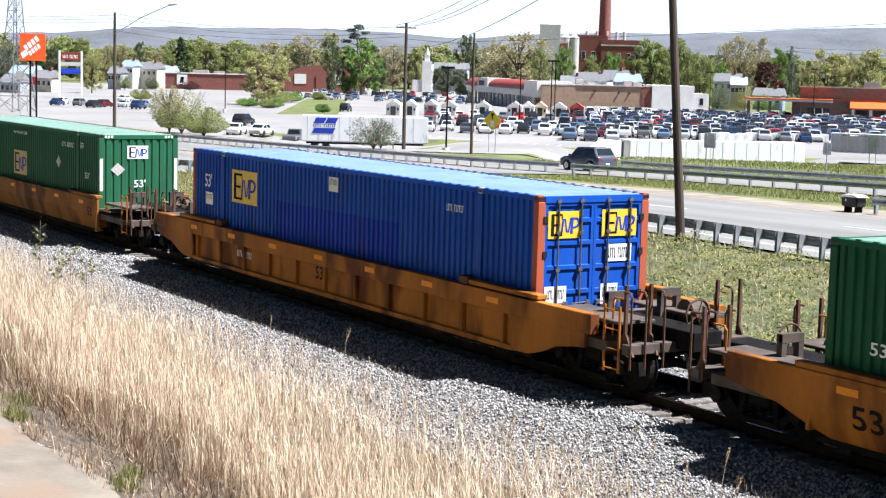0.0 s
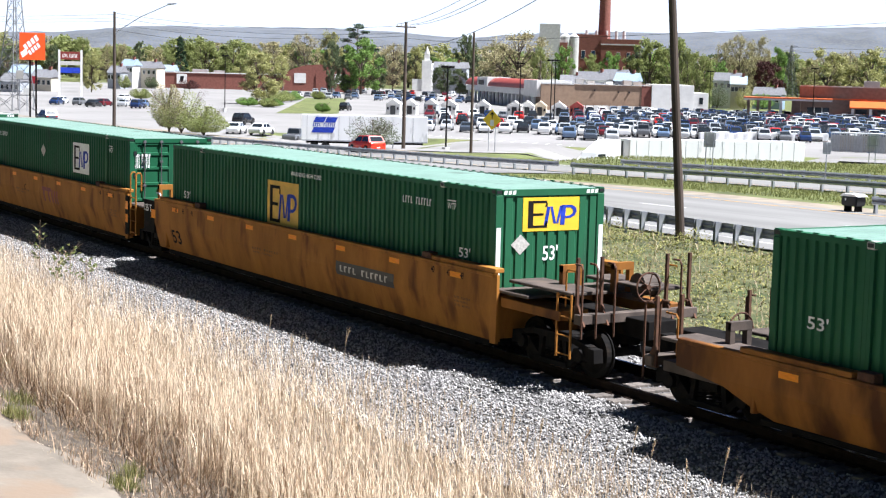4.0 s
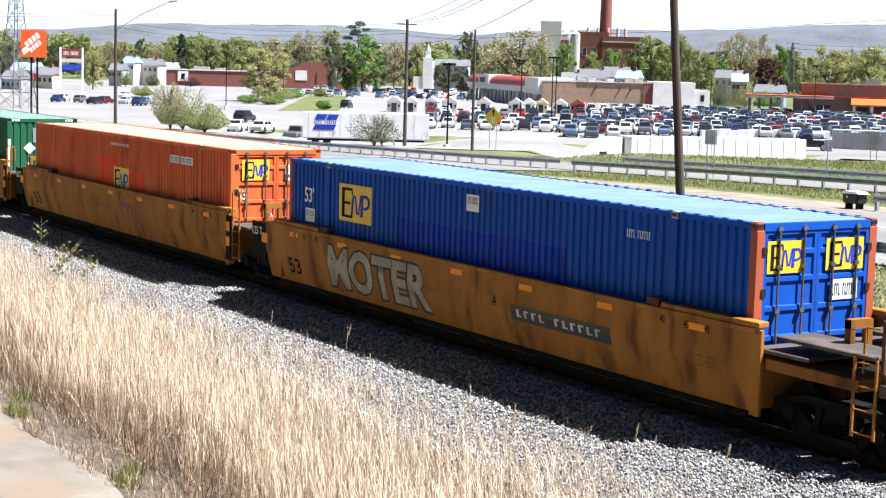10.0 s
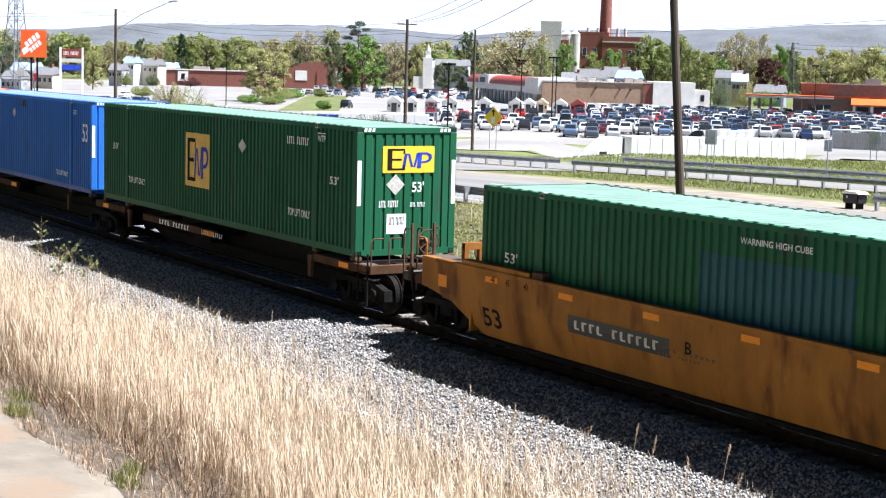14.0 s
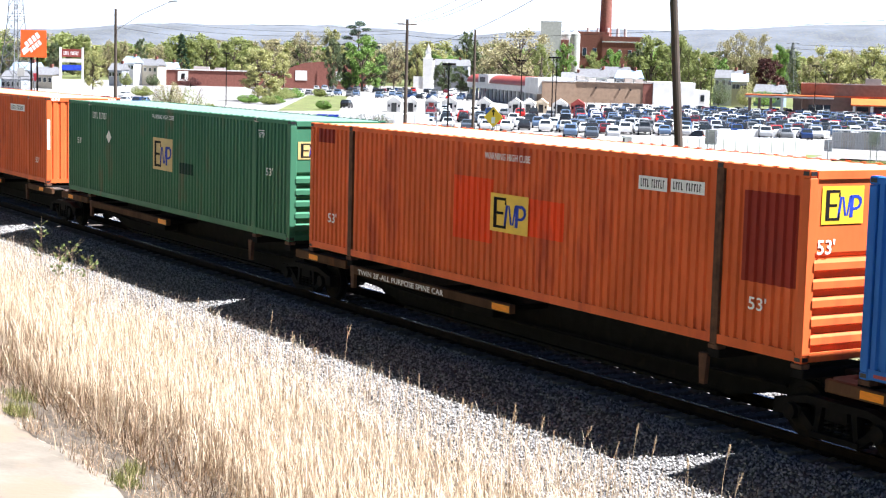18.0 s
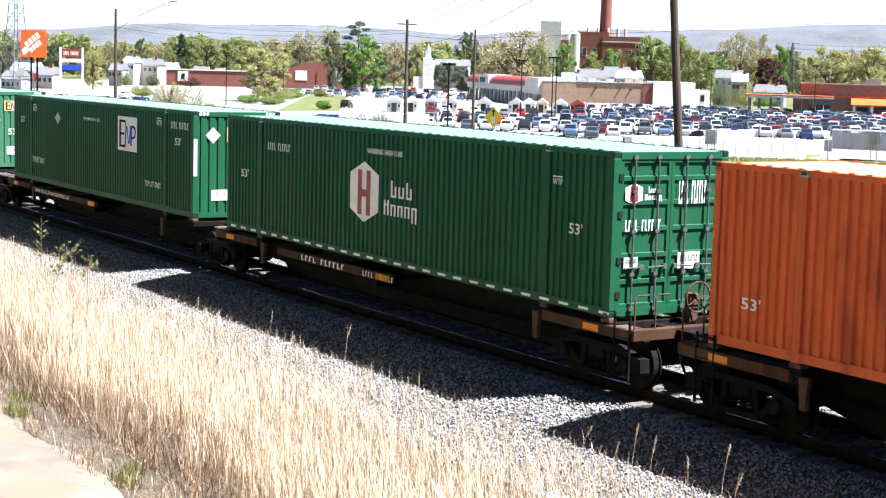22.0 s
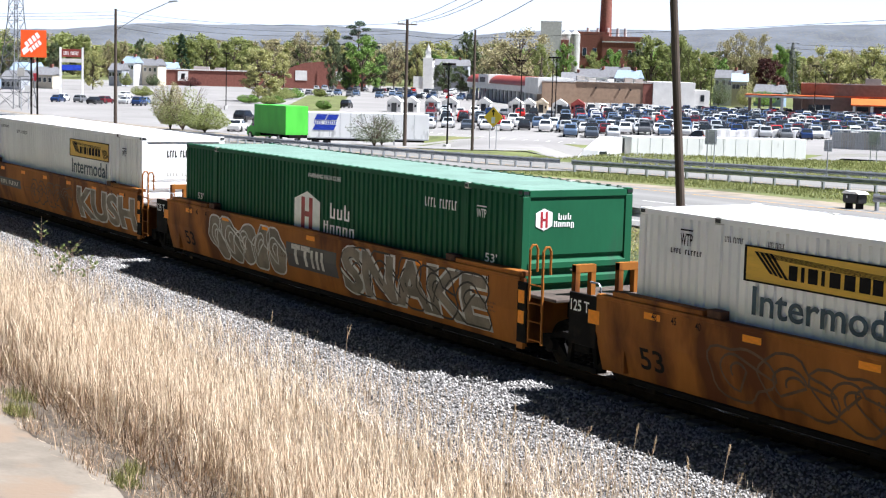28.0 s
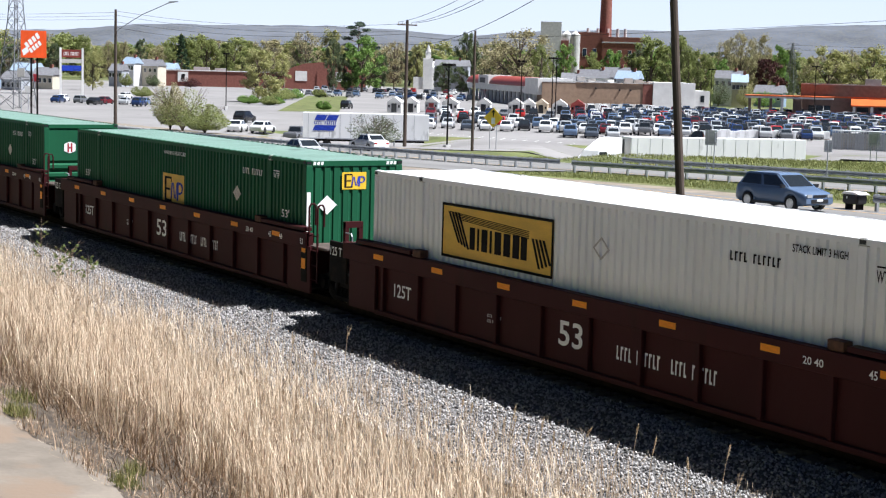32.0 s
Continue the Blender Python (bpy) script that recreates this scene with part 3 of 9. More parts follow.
load(container("green plate-sided container with grey repainted panels and pale roof", GREEN, ROOF_S, "corr", plate=True, lugs=False, marks=[
    ("patch", -3.47, -1.79, 1.21, 2.31, DARK_PATCH), ("patch", -1.84, 2.49, 1.15, 2.25, GREY_PATCH), ("dia", -2.28, -1.93, 1.69, 1.94, WHITE_P),
    ("wtp", 6.19, 6.54, 2.56, 2.73), ("id", 3.85, 5.28, 2.51, 2.66), ("n53", 7.45, 7.85, 1.53, 1.72), ("n53", -7.8, -7.41, 1.56, 1.75)],
    end_marks=[("pale", -0.78, 0.78, 1.55, 2.30, PALE_PATCH), ("pale", -0.78, 0.78, 1.0, 1.54, OLIVE_PATCH), ("n53", -0.1, 0.25, 1.25, 1.47), ("box", -0.75, -0.3, 1.2, 1.6)]), -110.28, ON_WELL)
load(container("blue corrugated container with bright blue band and yellow emblem", BLUE, ROOF_B, "door", corner=CORNER_O, marks=[
    ("logo", -5.55, -4.04, 1.66, 2.49), ("n53", -7.25, -6.80, 1.92, 2.28), ("box", -7.21, -6.74, 1.47, 1.79), ("box", -0.22, 0.24, 2.34, 2.67),
    ("patch", -2.98, 3.17, 1.05, 1.95, BLUE2), ("id", 4.89, 5.54, 2.35, 2.49)],
    end_marks=[("logo", -1.06, -0.30, 2.09, 2.6), ("logo", 0.18, 1.0, 2.1, 2.61), ("idbox", 0.3, 0.9, 1.62, 1.95)]), -133.99, ON_WELL)
load(container("orange corrugated container with red touched-up patches", ORANGE, ROOF_O, "door", marks=[
    ("logo", -0.48, 0.8, 1.20, 1.90), ("idbox", 3.98, 4.65, 2.31, 2.52), ("idbox", 4.75, 5.6, 2.31, 2.52), ("patch", -1.85, -0.39, 1.10, 2.19, RED_PATCH),
    ("patch", 0.77, 1.95, 1.05, 1.85, RED_PATCH), ("warn", -0.77, 0.78, 2.53, 2.64)],
    end_marks=[("logo", -0.97, -0.2, 2.09, 2.63), ("n53", -1.09, -0.80, 1.59, 1.86), ("idbox", 0.26, 1.08, 2.07, 2.49)]), -153.56, ON_WELL)
load(container("dark green corrugated container with slate repainted patch", GREEN, ROOF_G, marks=STD + [("patch", -1.69, 1.68, 1.10, 2.31, BLUEGREY_PATCH)],
     end_marks=[("pale", -0.36, 0.72, 2.02, 2.55, PALE_PATCH), ("dia", -0.70, -0.26, 1.60, 2.04, WHITE_P), ("box", 0.86, 0.98, 1.5, 2.3)]), -173.05, ON_WELL)
load(container("dark green corrugated container with ochre emblem on a spine car", GREEN3, ROOF_G, marks=[
    ("logo", -1.64, -0.01, 0.88, 2.32, OCHRE_P), ("dia", 1.81, 2.29, 1.96, 2.33), ("id", 4.61, 5.77, 2.35, 2.53), ("wtp", 6.2, 6.59, 2.47, 2.69),
    ("top", 4.69, 5.86, 0.65, 0.83), ("top", -5.94, -4.63, 0.64, 0.82), ("n53", 6.82, 7.25, 1.54, 1.73), ("n53", -7.25, -6.78, 1.56, 1.74)],
    end_marks=[("logo", -0.63, 0.71, 1.87, 2.47), ("dia", -0.53, -0.05, 1.37, 1.84), ("n53", 0.14, 0.45, 1.43, 1.67), ("id", -0.7, -0.2, 1.1, 1.25), ("id", 0.1, 0.5, 1.1, 1.2), ("box", -0.5, 0.0, 0.5, 0.95)]), -194.35, ON_SPINE)
load(container("bright blue corrugated container with white-framed emblem and red-white edge strips", BLUE3, ROOF_B, marks=[
    ("panel", -5.62, -3.40, 1.58, 2.58), ("dia", -0.17, 0.26, 2.09, 2.44), ("n53", 7.26, 7.76, 1.60, 2.18), ("top", 4.67, 5.85, 0.4, 0.56), ("top", -5.82, -4.61, 0.41, 0.59), ("wtp", 6.39, 6.68, 2.41, 2.58),
    ("patch", 0.9, 1.35, 2.5, 2.72, BLACK)], end_marks=[("dia", -0.89, -0.45, 2.06, 2.42)], dashes=RED_P), -211.65, ON_SPINE)
load(container("weathered orange corrugated container with dark red repairs", ORANGE, ROOF_O, "ribs", post=RUST, marks=[
    ("logo", -0.43, 0.85, 1.16, 1.89), ("patch", -1.84, -0.38, 0.9, 2.14, RED_PATCH), ("patch", 0.81, 2.02, 1.17, 1.87, RED_PATCH), ("patch", 6.59, 7.90, 1.10, 2.5, DARK_RED),
    ("patch", -7.7, -6.85, 2.47, 2.78, DARK_RED), ("idbox", 4.07, 4.82, 2.31, 2.54), ("idbox", 4.91, 5.75, 2.33, 2.54), ("warn", -0.67, 0.87, 2.52, 2.69),
    ("n53", 6.88, 7.28, 0.67, 0.88), ("n53", -7.15, -6.73, 0.67, 0.89)], end_marks=[("logo", -1.02, -0.16, 2.08, 2.65), ("n53", -1.07, -0.71, 1.63, 1.86)]), -228.96, ON_SPINE)
load(container("green corrugated container with faded cream emblem on a spine car", GREEN2, ROOF_G, "ribs", marks=[
    ("logo", -0.74, 0.72, 1.16, 2.06, CREAM_P), ("dia", -4.58, -4.11, 1.68, 2.08, WHITE_P), ("patch", 1.21, 2.19, 1.16, 1.46, DARK_PATCH), ("id", -5.76, -4.5, 2.39, 2.59),
    ("warn", -0.79, 0.83, 2.59, 2.74), ("n53", 6.75, 7.14, 1.5, 1.7), ("n53", -7.21, -6.79, 1.55, 1.74), ("wtp", 6.3, 6.65, 2.4, 2.6)],
    end_marks=[("logo", -1.08, -0.30, 1.97, 2.39, CREAM_P)]), -246.17, ON_SPINE)
load(container("orange corrugated container with red touched-up patches on a spine car", ORANGE, ROOF_O, "corr", marks=[
    ("logo", -0.44, 0.86, 1.2, 1.94), ("patch", -1.82, -0.48, 0.94, 2.22, RED_PATCH), ("patch", 0.83, 1.91, 1.21, 1.94, RED_PATCH), ("idbox", 4.02, 5.67, 2.33, 2.56),
    ("n53", -7.33, -6.9, 0.65, 0.84), ("n53", 6.9, 7.3, 0.65, 0.84), ("warn", -0.76, 0.84, 2.55, 2.7)],
    end_marks=[("logo", -0.2, 0.45, 1.95, 2.45), ("n53", -0.1, 0.3, 1.3, 1.55), ("box", -0.15, 0.35, 0.6, 0.85)]), -264.62, ON_SPINE)
load(container("deep green container with white six-sided emblem and white edge dashes", GREEN3, ROOF_G, "door", marks=[
    ("hex", -1.42, -0.13, 0.83, 2.16), ("hub", 0.12, 1.58, 1.04, 1.83), ("n53", 6.84, 7.24, 1.36, 1.56), ("n53", -7.21, -6.76, 1.38, 1.58),
    ("warn", -0.66, 0.87, 2.35, 2.49), ("id", -5.67, -4.42, 2.14, 2.32), ("wtp", 6.3, 6.6, 2.2, 2.36)],
    end_marks=[("hex", -1.02, -0.64, 1.97, 2.34), ("hub", -0.59, -0.2, 2.03, 2.28), ("id", 0.17, 0.81, 1.96, 2.37), ("id", -1.0, -0.2, 1.5, 1.7), ("box", -1.0, -0.7, 0.85, 1.05), ("box", 0.2, 0.7, 0.8, 1.1)],
    dashes=WHITE_P), -283.37, ON_SPINE)
load(container("dark green container with white emblem panel on a spine car", GREEN3, ROOF_G, marks=[
    ("logo", 2.33, 3.91, 1.54, 2.55, WHITE_P), ("dia", -3.55, -2.95, 2.06, 2.45), ("top", -5.98, -4.65, 0.66, 0.85), ("top", 4.58, 5.79, 0.63, 0.79),
    ("n53", 6.81, 7.26, 1.92, 2.13), ("n53", -7.26, -6.79, 1.96, 2.18), ("id", 6.53, 7.8, 2.37, 2.56), ("wtp", 5.45, 5.84, 2.38, 2.63), ("wtp", -5.9, -5.5, 2.38, 2.63), ("warn", -0.75, 0.75, 2.3, 2.42)],
    end_marks=[("dia", -0.93, -0.48, 2.02, 2.47), ("logo", -0.3, 0.27, 2.06, 2.47, CREAM_P), ("n53", -0.15, 0.23, 1.45, 1.65), ("box", -0.74, -0.25, 0.48, 0.77)]), -301.80, ON_SPINE)
load(container("pale green corrugated container with rust streaks and cream emblem", GREEN2, ROOF_G, marks=STD + [("logo", -0.68, 0.83, 1.14, 1.99, CREAM_P)],
     end_marks=E_STD + [("logo", -0.31, 0.33, 2.15, 2.54, CREAM_P), ("box", -0.22, 0.27, 0.49, 0.80)]), -322.51, ON_SPINE)
L_W = "white corrugated container with yellow carrier panel"
JB = [("jb", 1.71, 5.35, 1.98, 2.54), ("inter", 1.93, 5.18, 1.47, 1.92), ("id", -3.99, -2.76, 2.43, 2.54, BLK), ("wtp", 6.5, 6.85, 2.25, 2.5, BLK), ("wtp", -6.95, -6.65, 2.42, 2.64, BLK), ("stacking", -5.85, -4.95, 2.56, 2.67, BLK)]
load(container(L_W, WHITE, ROOF_W, "door", marks=[("jb", -5.47, -1.83, 1.98, 2.54), ("inter", -5.25, -2.0, 1.47, 1.92), ("wtp", -7.0, -6.7, 2.36, 2.65, BLK), ("id", -7.23, -6.44, 2.22, 2.30, BLK), ("id", -5.93, -5.5, 2.53, 2.62, BLK), ("id", -4.95, -4.6, 2.55, 2.63, BLK)], end_marks=[("jb", -0.78, 0.79, 1.5, 2.0)], lugs=False), -343.71, ON_WELL)
load(container("deep green container with white house-shaped emblem and ribbed end", GREEN3, ROOF_G, "ribs", marks=[
    ("house", -1.47, -0.15, 1.15, 2.17), ("hub", 0.05, 1.6, 1.22, 2.0), ("warn", -0.78, 0.86, 2.51, 2.64), ("id", 4.54, 5.81, 2.3, 2.49), ("wtp", 6.5, 6.85, 2.25, 2.5),
    ("n53", 6.84, 7.26, 1.42, 1.6), ("n53", -7.27, -6.88, 1.46, 1.64)], end_marks=[("hex", -0.98, -0.6, 2.12, 2.54), ("hub", -0.56, -0.07, 2.17, 2.44), ("n53", -0.15, 0.26, 1.33, 1.52)]), -363.33, ON_WELL)
load(container(L_W + " and plain ribbed end", WHITE, ROOF_W, "ribs", marks=JB, end_marks=[("id", -0.5, 0.4, 2.3, 2.5, BLK), ("id", -0.5, 0.5, 1.75, 1.85, GREYSIGN)], lugs=False), -382.82, ON_WELL)
load(container("white corrugated container with yellow panel on a maroon rail car", WHITE, ROOF_W, "door", marks=[
    ("jb", -5.24, -1.38, 1.36, 2.45), ("diao", -0.19, 0.3, 1.87, 2.29, GREYSIGN), ("id", 3.36, 4.52, 2.27, 2.42, BLK), ("stack", 4.72, 5.85, 2.55, 2.67, BLK), ("wtp", 6.4, 6.7, 2.3, 2.55, BLK)],
    end_marks=[("jb", -0.78, 0.79, 1.96, 2.45), ("dia", -1.10, -0.57, 1.52, 1.95, WHITE_P)], lugs=False), -406.43, ON_WELL)
load(container("dark green corrugated container with ochre emblem on a maroon rail car", GREEN3, ROOF_G, marks=STD + [("logo", -0.82, 0.72, 1.15, 2.01, OCHRE_P)],
     end_marks=[("dia", -0.99, -0.47, 1.61, 2.07, WHITE_P), ("logo", -0.34, 0.31, 2.2, 2.61, YELLOW_P)]), -425.85, ON_WELL)
load(container("dark green container with ribbed end and white emblem", GREEN3, ROOF_G, "ribs", marks=STD, end_marks=[("hex", -0.6, -0.2, 1.9, 2.3)]), -445.39, ON_WELL)

# ---- rail cars ----


def b_side_frame(bm):
    # cast truck side frame, 2.6 m long: top member, slanting ties, spring seat and pedestal jaws, with openings between
    prism(bm, [(-1.12, 0.60), (-0.62, 0.72), (0.62, 0.72), (1.12, 0.60), (1.12, 0.50), (0.62, 0.60), (-0.62, 0.60), (-1.12, 0.50)], -0.09, 0.09)
    for e in (-1, 1):
        prism(bm, [(e * 1.28, 0.58), (e * 0.98, 0.60), (e * 0.70, 0.52), (e * 0.74, 0.38), (e * 1.30, 0.34)][::-e], -0.10, 0.10)
        prism(bm, [(e * 0.74, 0.50), (e * 0.42, 0.24), (e * 0.36, 0.14), (e * 0.48, 0.14), (e * 0.86, 0.40)][::-e], -0.08, 0.08)
        prism(bm, [(e * 0.36, 0.20), (e * 0.46, 0.20), (e * 0.40, 0.64), (e * 0.28, 0.64)][::-e], -0.08, 0.08)
    box(bm, -0.48, 0.48, -0.12, 0.12, 0.12, 0.21)


def b_springs(bm):
    # three upright coils on the spring seat
    for x in (-0.2, 0.0, 0.2):
        tube(bm, [(x + 0.07 * math.cos(k * 1.05), 0.07 * math.sin(k * 1.05), 0.2 + k * 0.011) for k in range(25)], 0.02, 5)


def b_bolster(bm):
    box(bm, -0.22, 0.22, -1.1, 1.1, 0.42, 0.68)
    rod(bm, (0, 0, 0.68), (0, 0, 0.8), 0.3, 16)


def b_wheelset(bm):
    rod(bm, (0, -1.15, 0), (0, 1.15, 0), 0.085, 12)
    for s in (-1, 1):
        rod(bm, (0, s * 0.71, 0), (0, s * 0.845, 0), 0.43, 28)
        rod(bm, (0, s * 0.69, 0), (0, s * 0.715, 0), 0.46, 28)
        rod(bm, (0, s * 0.845, 0), (0, s * 0.86, 0), 0.36, 24, 0.33)
        for k in range(4):
            a = k * math.pi / 2
            box(bm, 0.2 * math.cos(a) - 0.03, 0.2 * math.cos(a) + 0.03, s * 0.86 - 0.012, s * 0.86 + 0.012, 0.2 * math.sin(a) - 0.03, 0.2 * math.sin(a) + 0.03)


def b_axle_cap(bm):
    rod(bm, (0, -0.10, 0), (0, 0.10, 0), 0.13, 12)


WHEELSETS = []


def truck(car, x):
    t = part("truck", shape("bolster", b_bolster), BLACKSTEEL, car, "black cast-steel wheel truck", at=pose(x, 0, 0))
    for s in (-1, 1):
        part("side_frame", shape("side_frame", b_side_frame), BLACKSTEEL, t, at=pose(0, s * 1.02, 0))
        part("spring", shape("springs", b_springs), BLACKSTEEL, t, at=pose(0, s * 1.02, 0))
        for k in (-0.89, 0.89):
            part("axle_cap", shape("axle_cap", b_axle_cap), BLACKSTEEL, t, at=pose(k, s * 1.10, 0.43))
    for k in (-0.89, 0.89):
        WHEELSETS.append((part("wheelset", shape("wheelset", b_wheelset), BLACKSTEEL, t, "steel wheels on an axle", at=pose(k, 0, 0.43)), car, x + k))
    return t


def b_coupler(bm):
    box(bm, -0.5, 0.15, -0.09, 0.09, 0.62, 0.82)
    box(bm, 0.1, 0.42, -0.16, 0.14, 0.55, 0.92)
    box(bm, 0.38, 0.5, -0.16, -0.04, 0.58, 0.9)


def b_hose(bm):
    pts = [(0, 0, 0.75), (0.08, 0, 0.5), (0.22, -0.03, 0.34), (0.42, 0, 0.34), (0.5, 0, 0.45)]
    tube(bm, pts, 0.028)


def b_ladder(bm):
    for x in (0, 0.42):
        box(bm, x - 0.02, x + 0.02, -0.015, 0.015, 0, 1.15)
    for k in range(4):
        rod(bm, (0, 0, 0.06 + k * 0.34), (0.42, 0, 0.06 + k * 0.34), 0.016, 6)


def b_grab(bm):
    tube(bm, [(0, 0, 0), (0, 0, 0.62), (0.05, 0, 0.68), (0.30, 0, 0.68)], 0.018)


def b_grab_post(bm):
    # a tall handhold, bent over at the top and down again
    tube(bm, [(0, 0, 0), (0, 0, 1.12), (0, 0.05, 1.2), (0, 0.13, 1.2), (0, 0.17, 1.12), (0, 0.17, 0.7)], 0.024, 6)


def b_stanchion(bm):
    box(bm, -0.03, 0.03, -0.025, 0.025, 0, 1.2)
    prism(bm, [(-0.05, 0), (0.25, 0), (0.05, 0.35), (-0.05, 0.35)], -0.02, 0.02)


def b_frame(bm):
    # tall inverted U with a foot on either side
    for y in (-0.42, 0.42):
        box(bm, -0.06, 0.06, y - 0.05, y + 0.05, 0.0, 1.75)
    box(bm, -0.062, 0.062, -0.47, 0.47, 1.62, 1.78)
    box(bm, -0.05, 0.05, -0.37, 0.37, 0.62, 0.70)


def b_grab_bar(bm):
    tube(bm, [(0, 0, 0), (0, 0, 1.25), (-0.05, 0, 1.32), (-0.22, 0, 1.32)], 0.02, 6)


def b_portal(bm):
    box(bm, -0.06, 0.06, -0.23, -0.13, 0, 0.55)
    box(bm, -0.06, 0.06, 0.13, 0.23, 0, 0.55)
    box(bm, -0.065, 0.065, -0.23, 0.23, 0.43, 0.57)


def b_brake_wheel(bm):
    n = 20
    for k in range(n):
        a, b = k * math.tau / n, (k + 1) * math.tau / n
        rod(bm, (0, 0.27 * math.cos(a), 0.27 * math.sin(a)), (0, 0.27 * math.cos(b), 0.27 * math.sin(b)), 0.018, 6)
    for k in range(5):
        a = k * math.tau / 5
        rod(bm, (0, 0, 0), (0, 0.27 * math.cos(a), 0.27 * math.sin(a)), 0.012, 5)
    rod(bm, (-0.15, 0, 0), (0.02, 0, 0), 0.05, 8)


def b_drum(bm):
    rod(bm, (0, -0.16, 0), (0, 0.16, 0), 0.2, 18)
    rod(bm, (0, -0.2, 0), (0, -0.16, 0), 0.24, 18)
    rod(bm, (0, 0.16, 0), (0, 0.2, 0), 0.24, 18)


def b_well_side(bm, top, bot, s, x0, x1):
    sec = [(s * 1.50, top), (s * 1.50, 0.52 * top + 0.48 * bot), (s * 1.31, bot), (s * 1.25, bot), (s * 1.44, 0.52 * top + 0.48 * bot), (s * 1.44, top)]
    prism_x(bm, sec, x0, x1)


def b_slab(bm, x0, x1, y0, y1, z0, z1):
    box(bm, x0, x1, y0, y1, z0, z1)
    bmesh.ops.bevel(bm, geom=bm.edges[:], offset=min(0.012, 0.2 * min(x1 - x0, y1 - y0, z1 - z0)), segments=1, affect="EDGES")


def slab(name, material, car, x0, x1, y0, y1, z0, z1, label=""):
    r = [round(v, 3) for v in (x0, x1, y0, y1, z0, z1)]
    return part(name, shape("slab", b_slab, *r), material, car, label)


def b_end_plate(bm, x0, x1, top, bot, cut, s):
    """The end of a side wall: square where cut is 0, else arched to clear the wheels."""
    a, b, h = x0, x1, top - bot
    pts = [(a, bot), (a, top), (b, top), (b, bot)]
    if cut:
        at = lambda f: a + (b - a) * f
        pts = [(a, bot), (a, top), (b, top - 0.03), (b, bot + 0.56 * h), (at(0.86), bot + 0.52 * h), (at(0.62), bot + 0.40 * h), (at(0.42), bot + 0.16 * h), (at(0.26), bot + 0.02)]
    prism(bm, pts, s * 1.50, s * 1.44)
    if cut == 2:
        mid = 0.52 * top + 0.48 * bot
        bmesh.ops.bisect_plane(bm, geom=bm.verts[:] + bm.edges[:] + bm.faces[:], plane_co=(0, 0, mid), plane_no=(0, 0, 1))
        for v in bm.verts:
            if v.co.z < mid:
                v.co.y -= s * (mid - v.co.z) * 0.19 / (mid - bot)


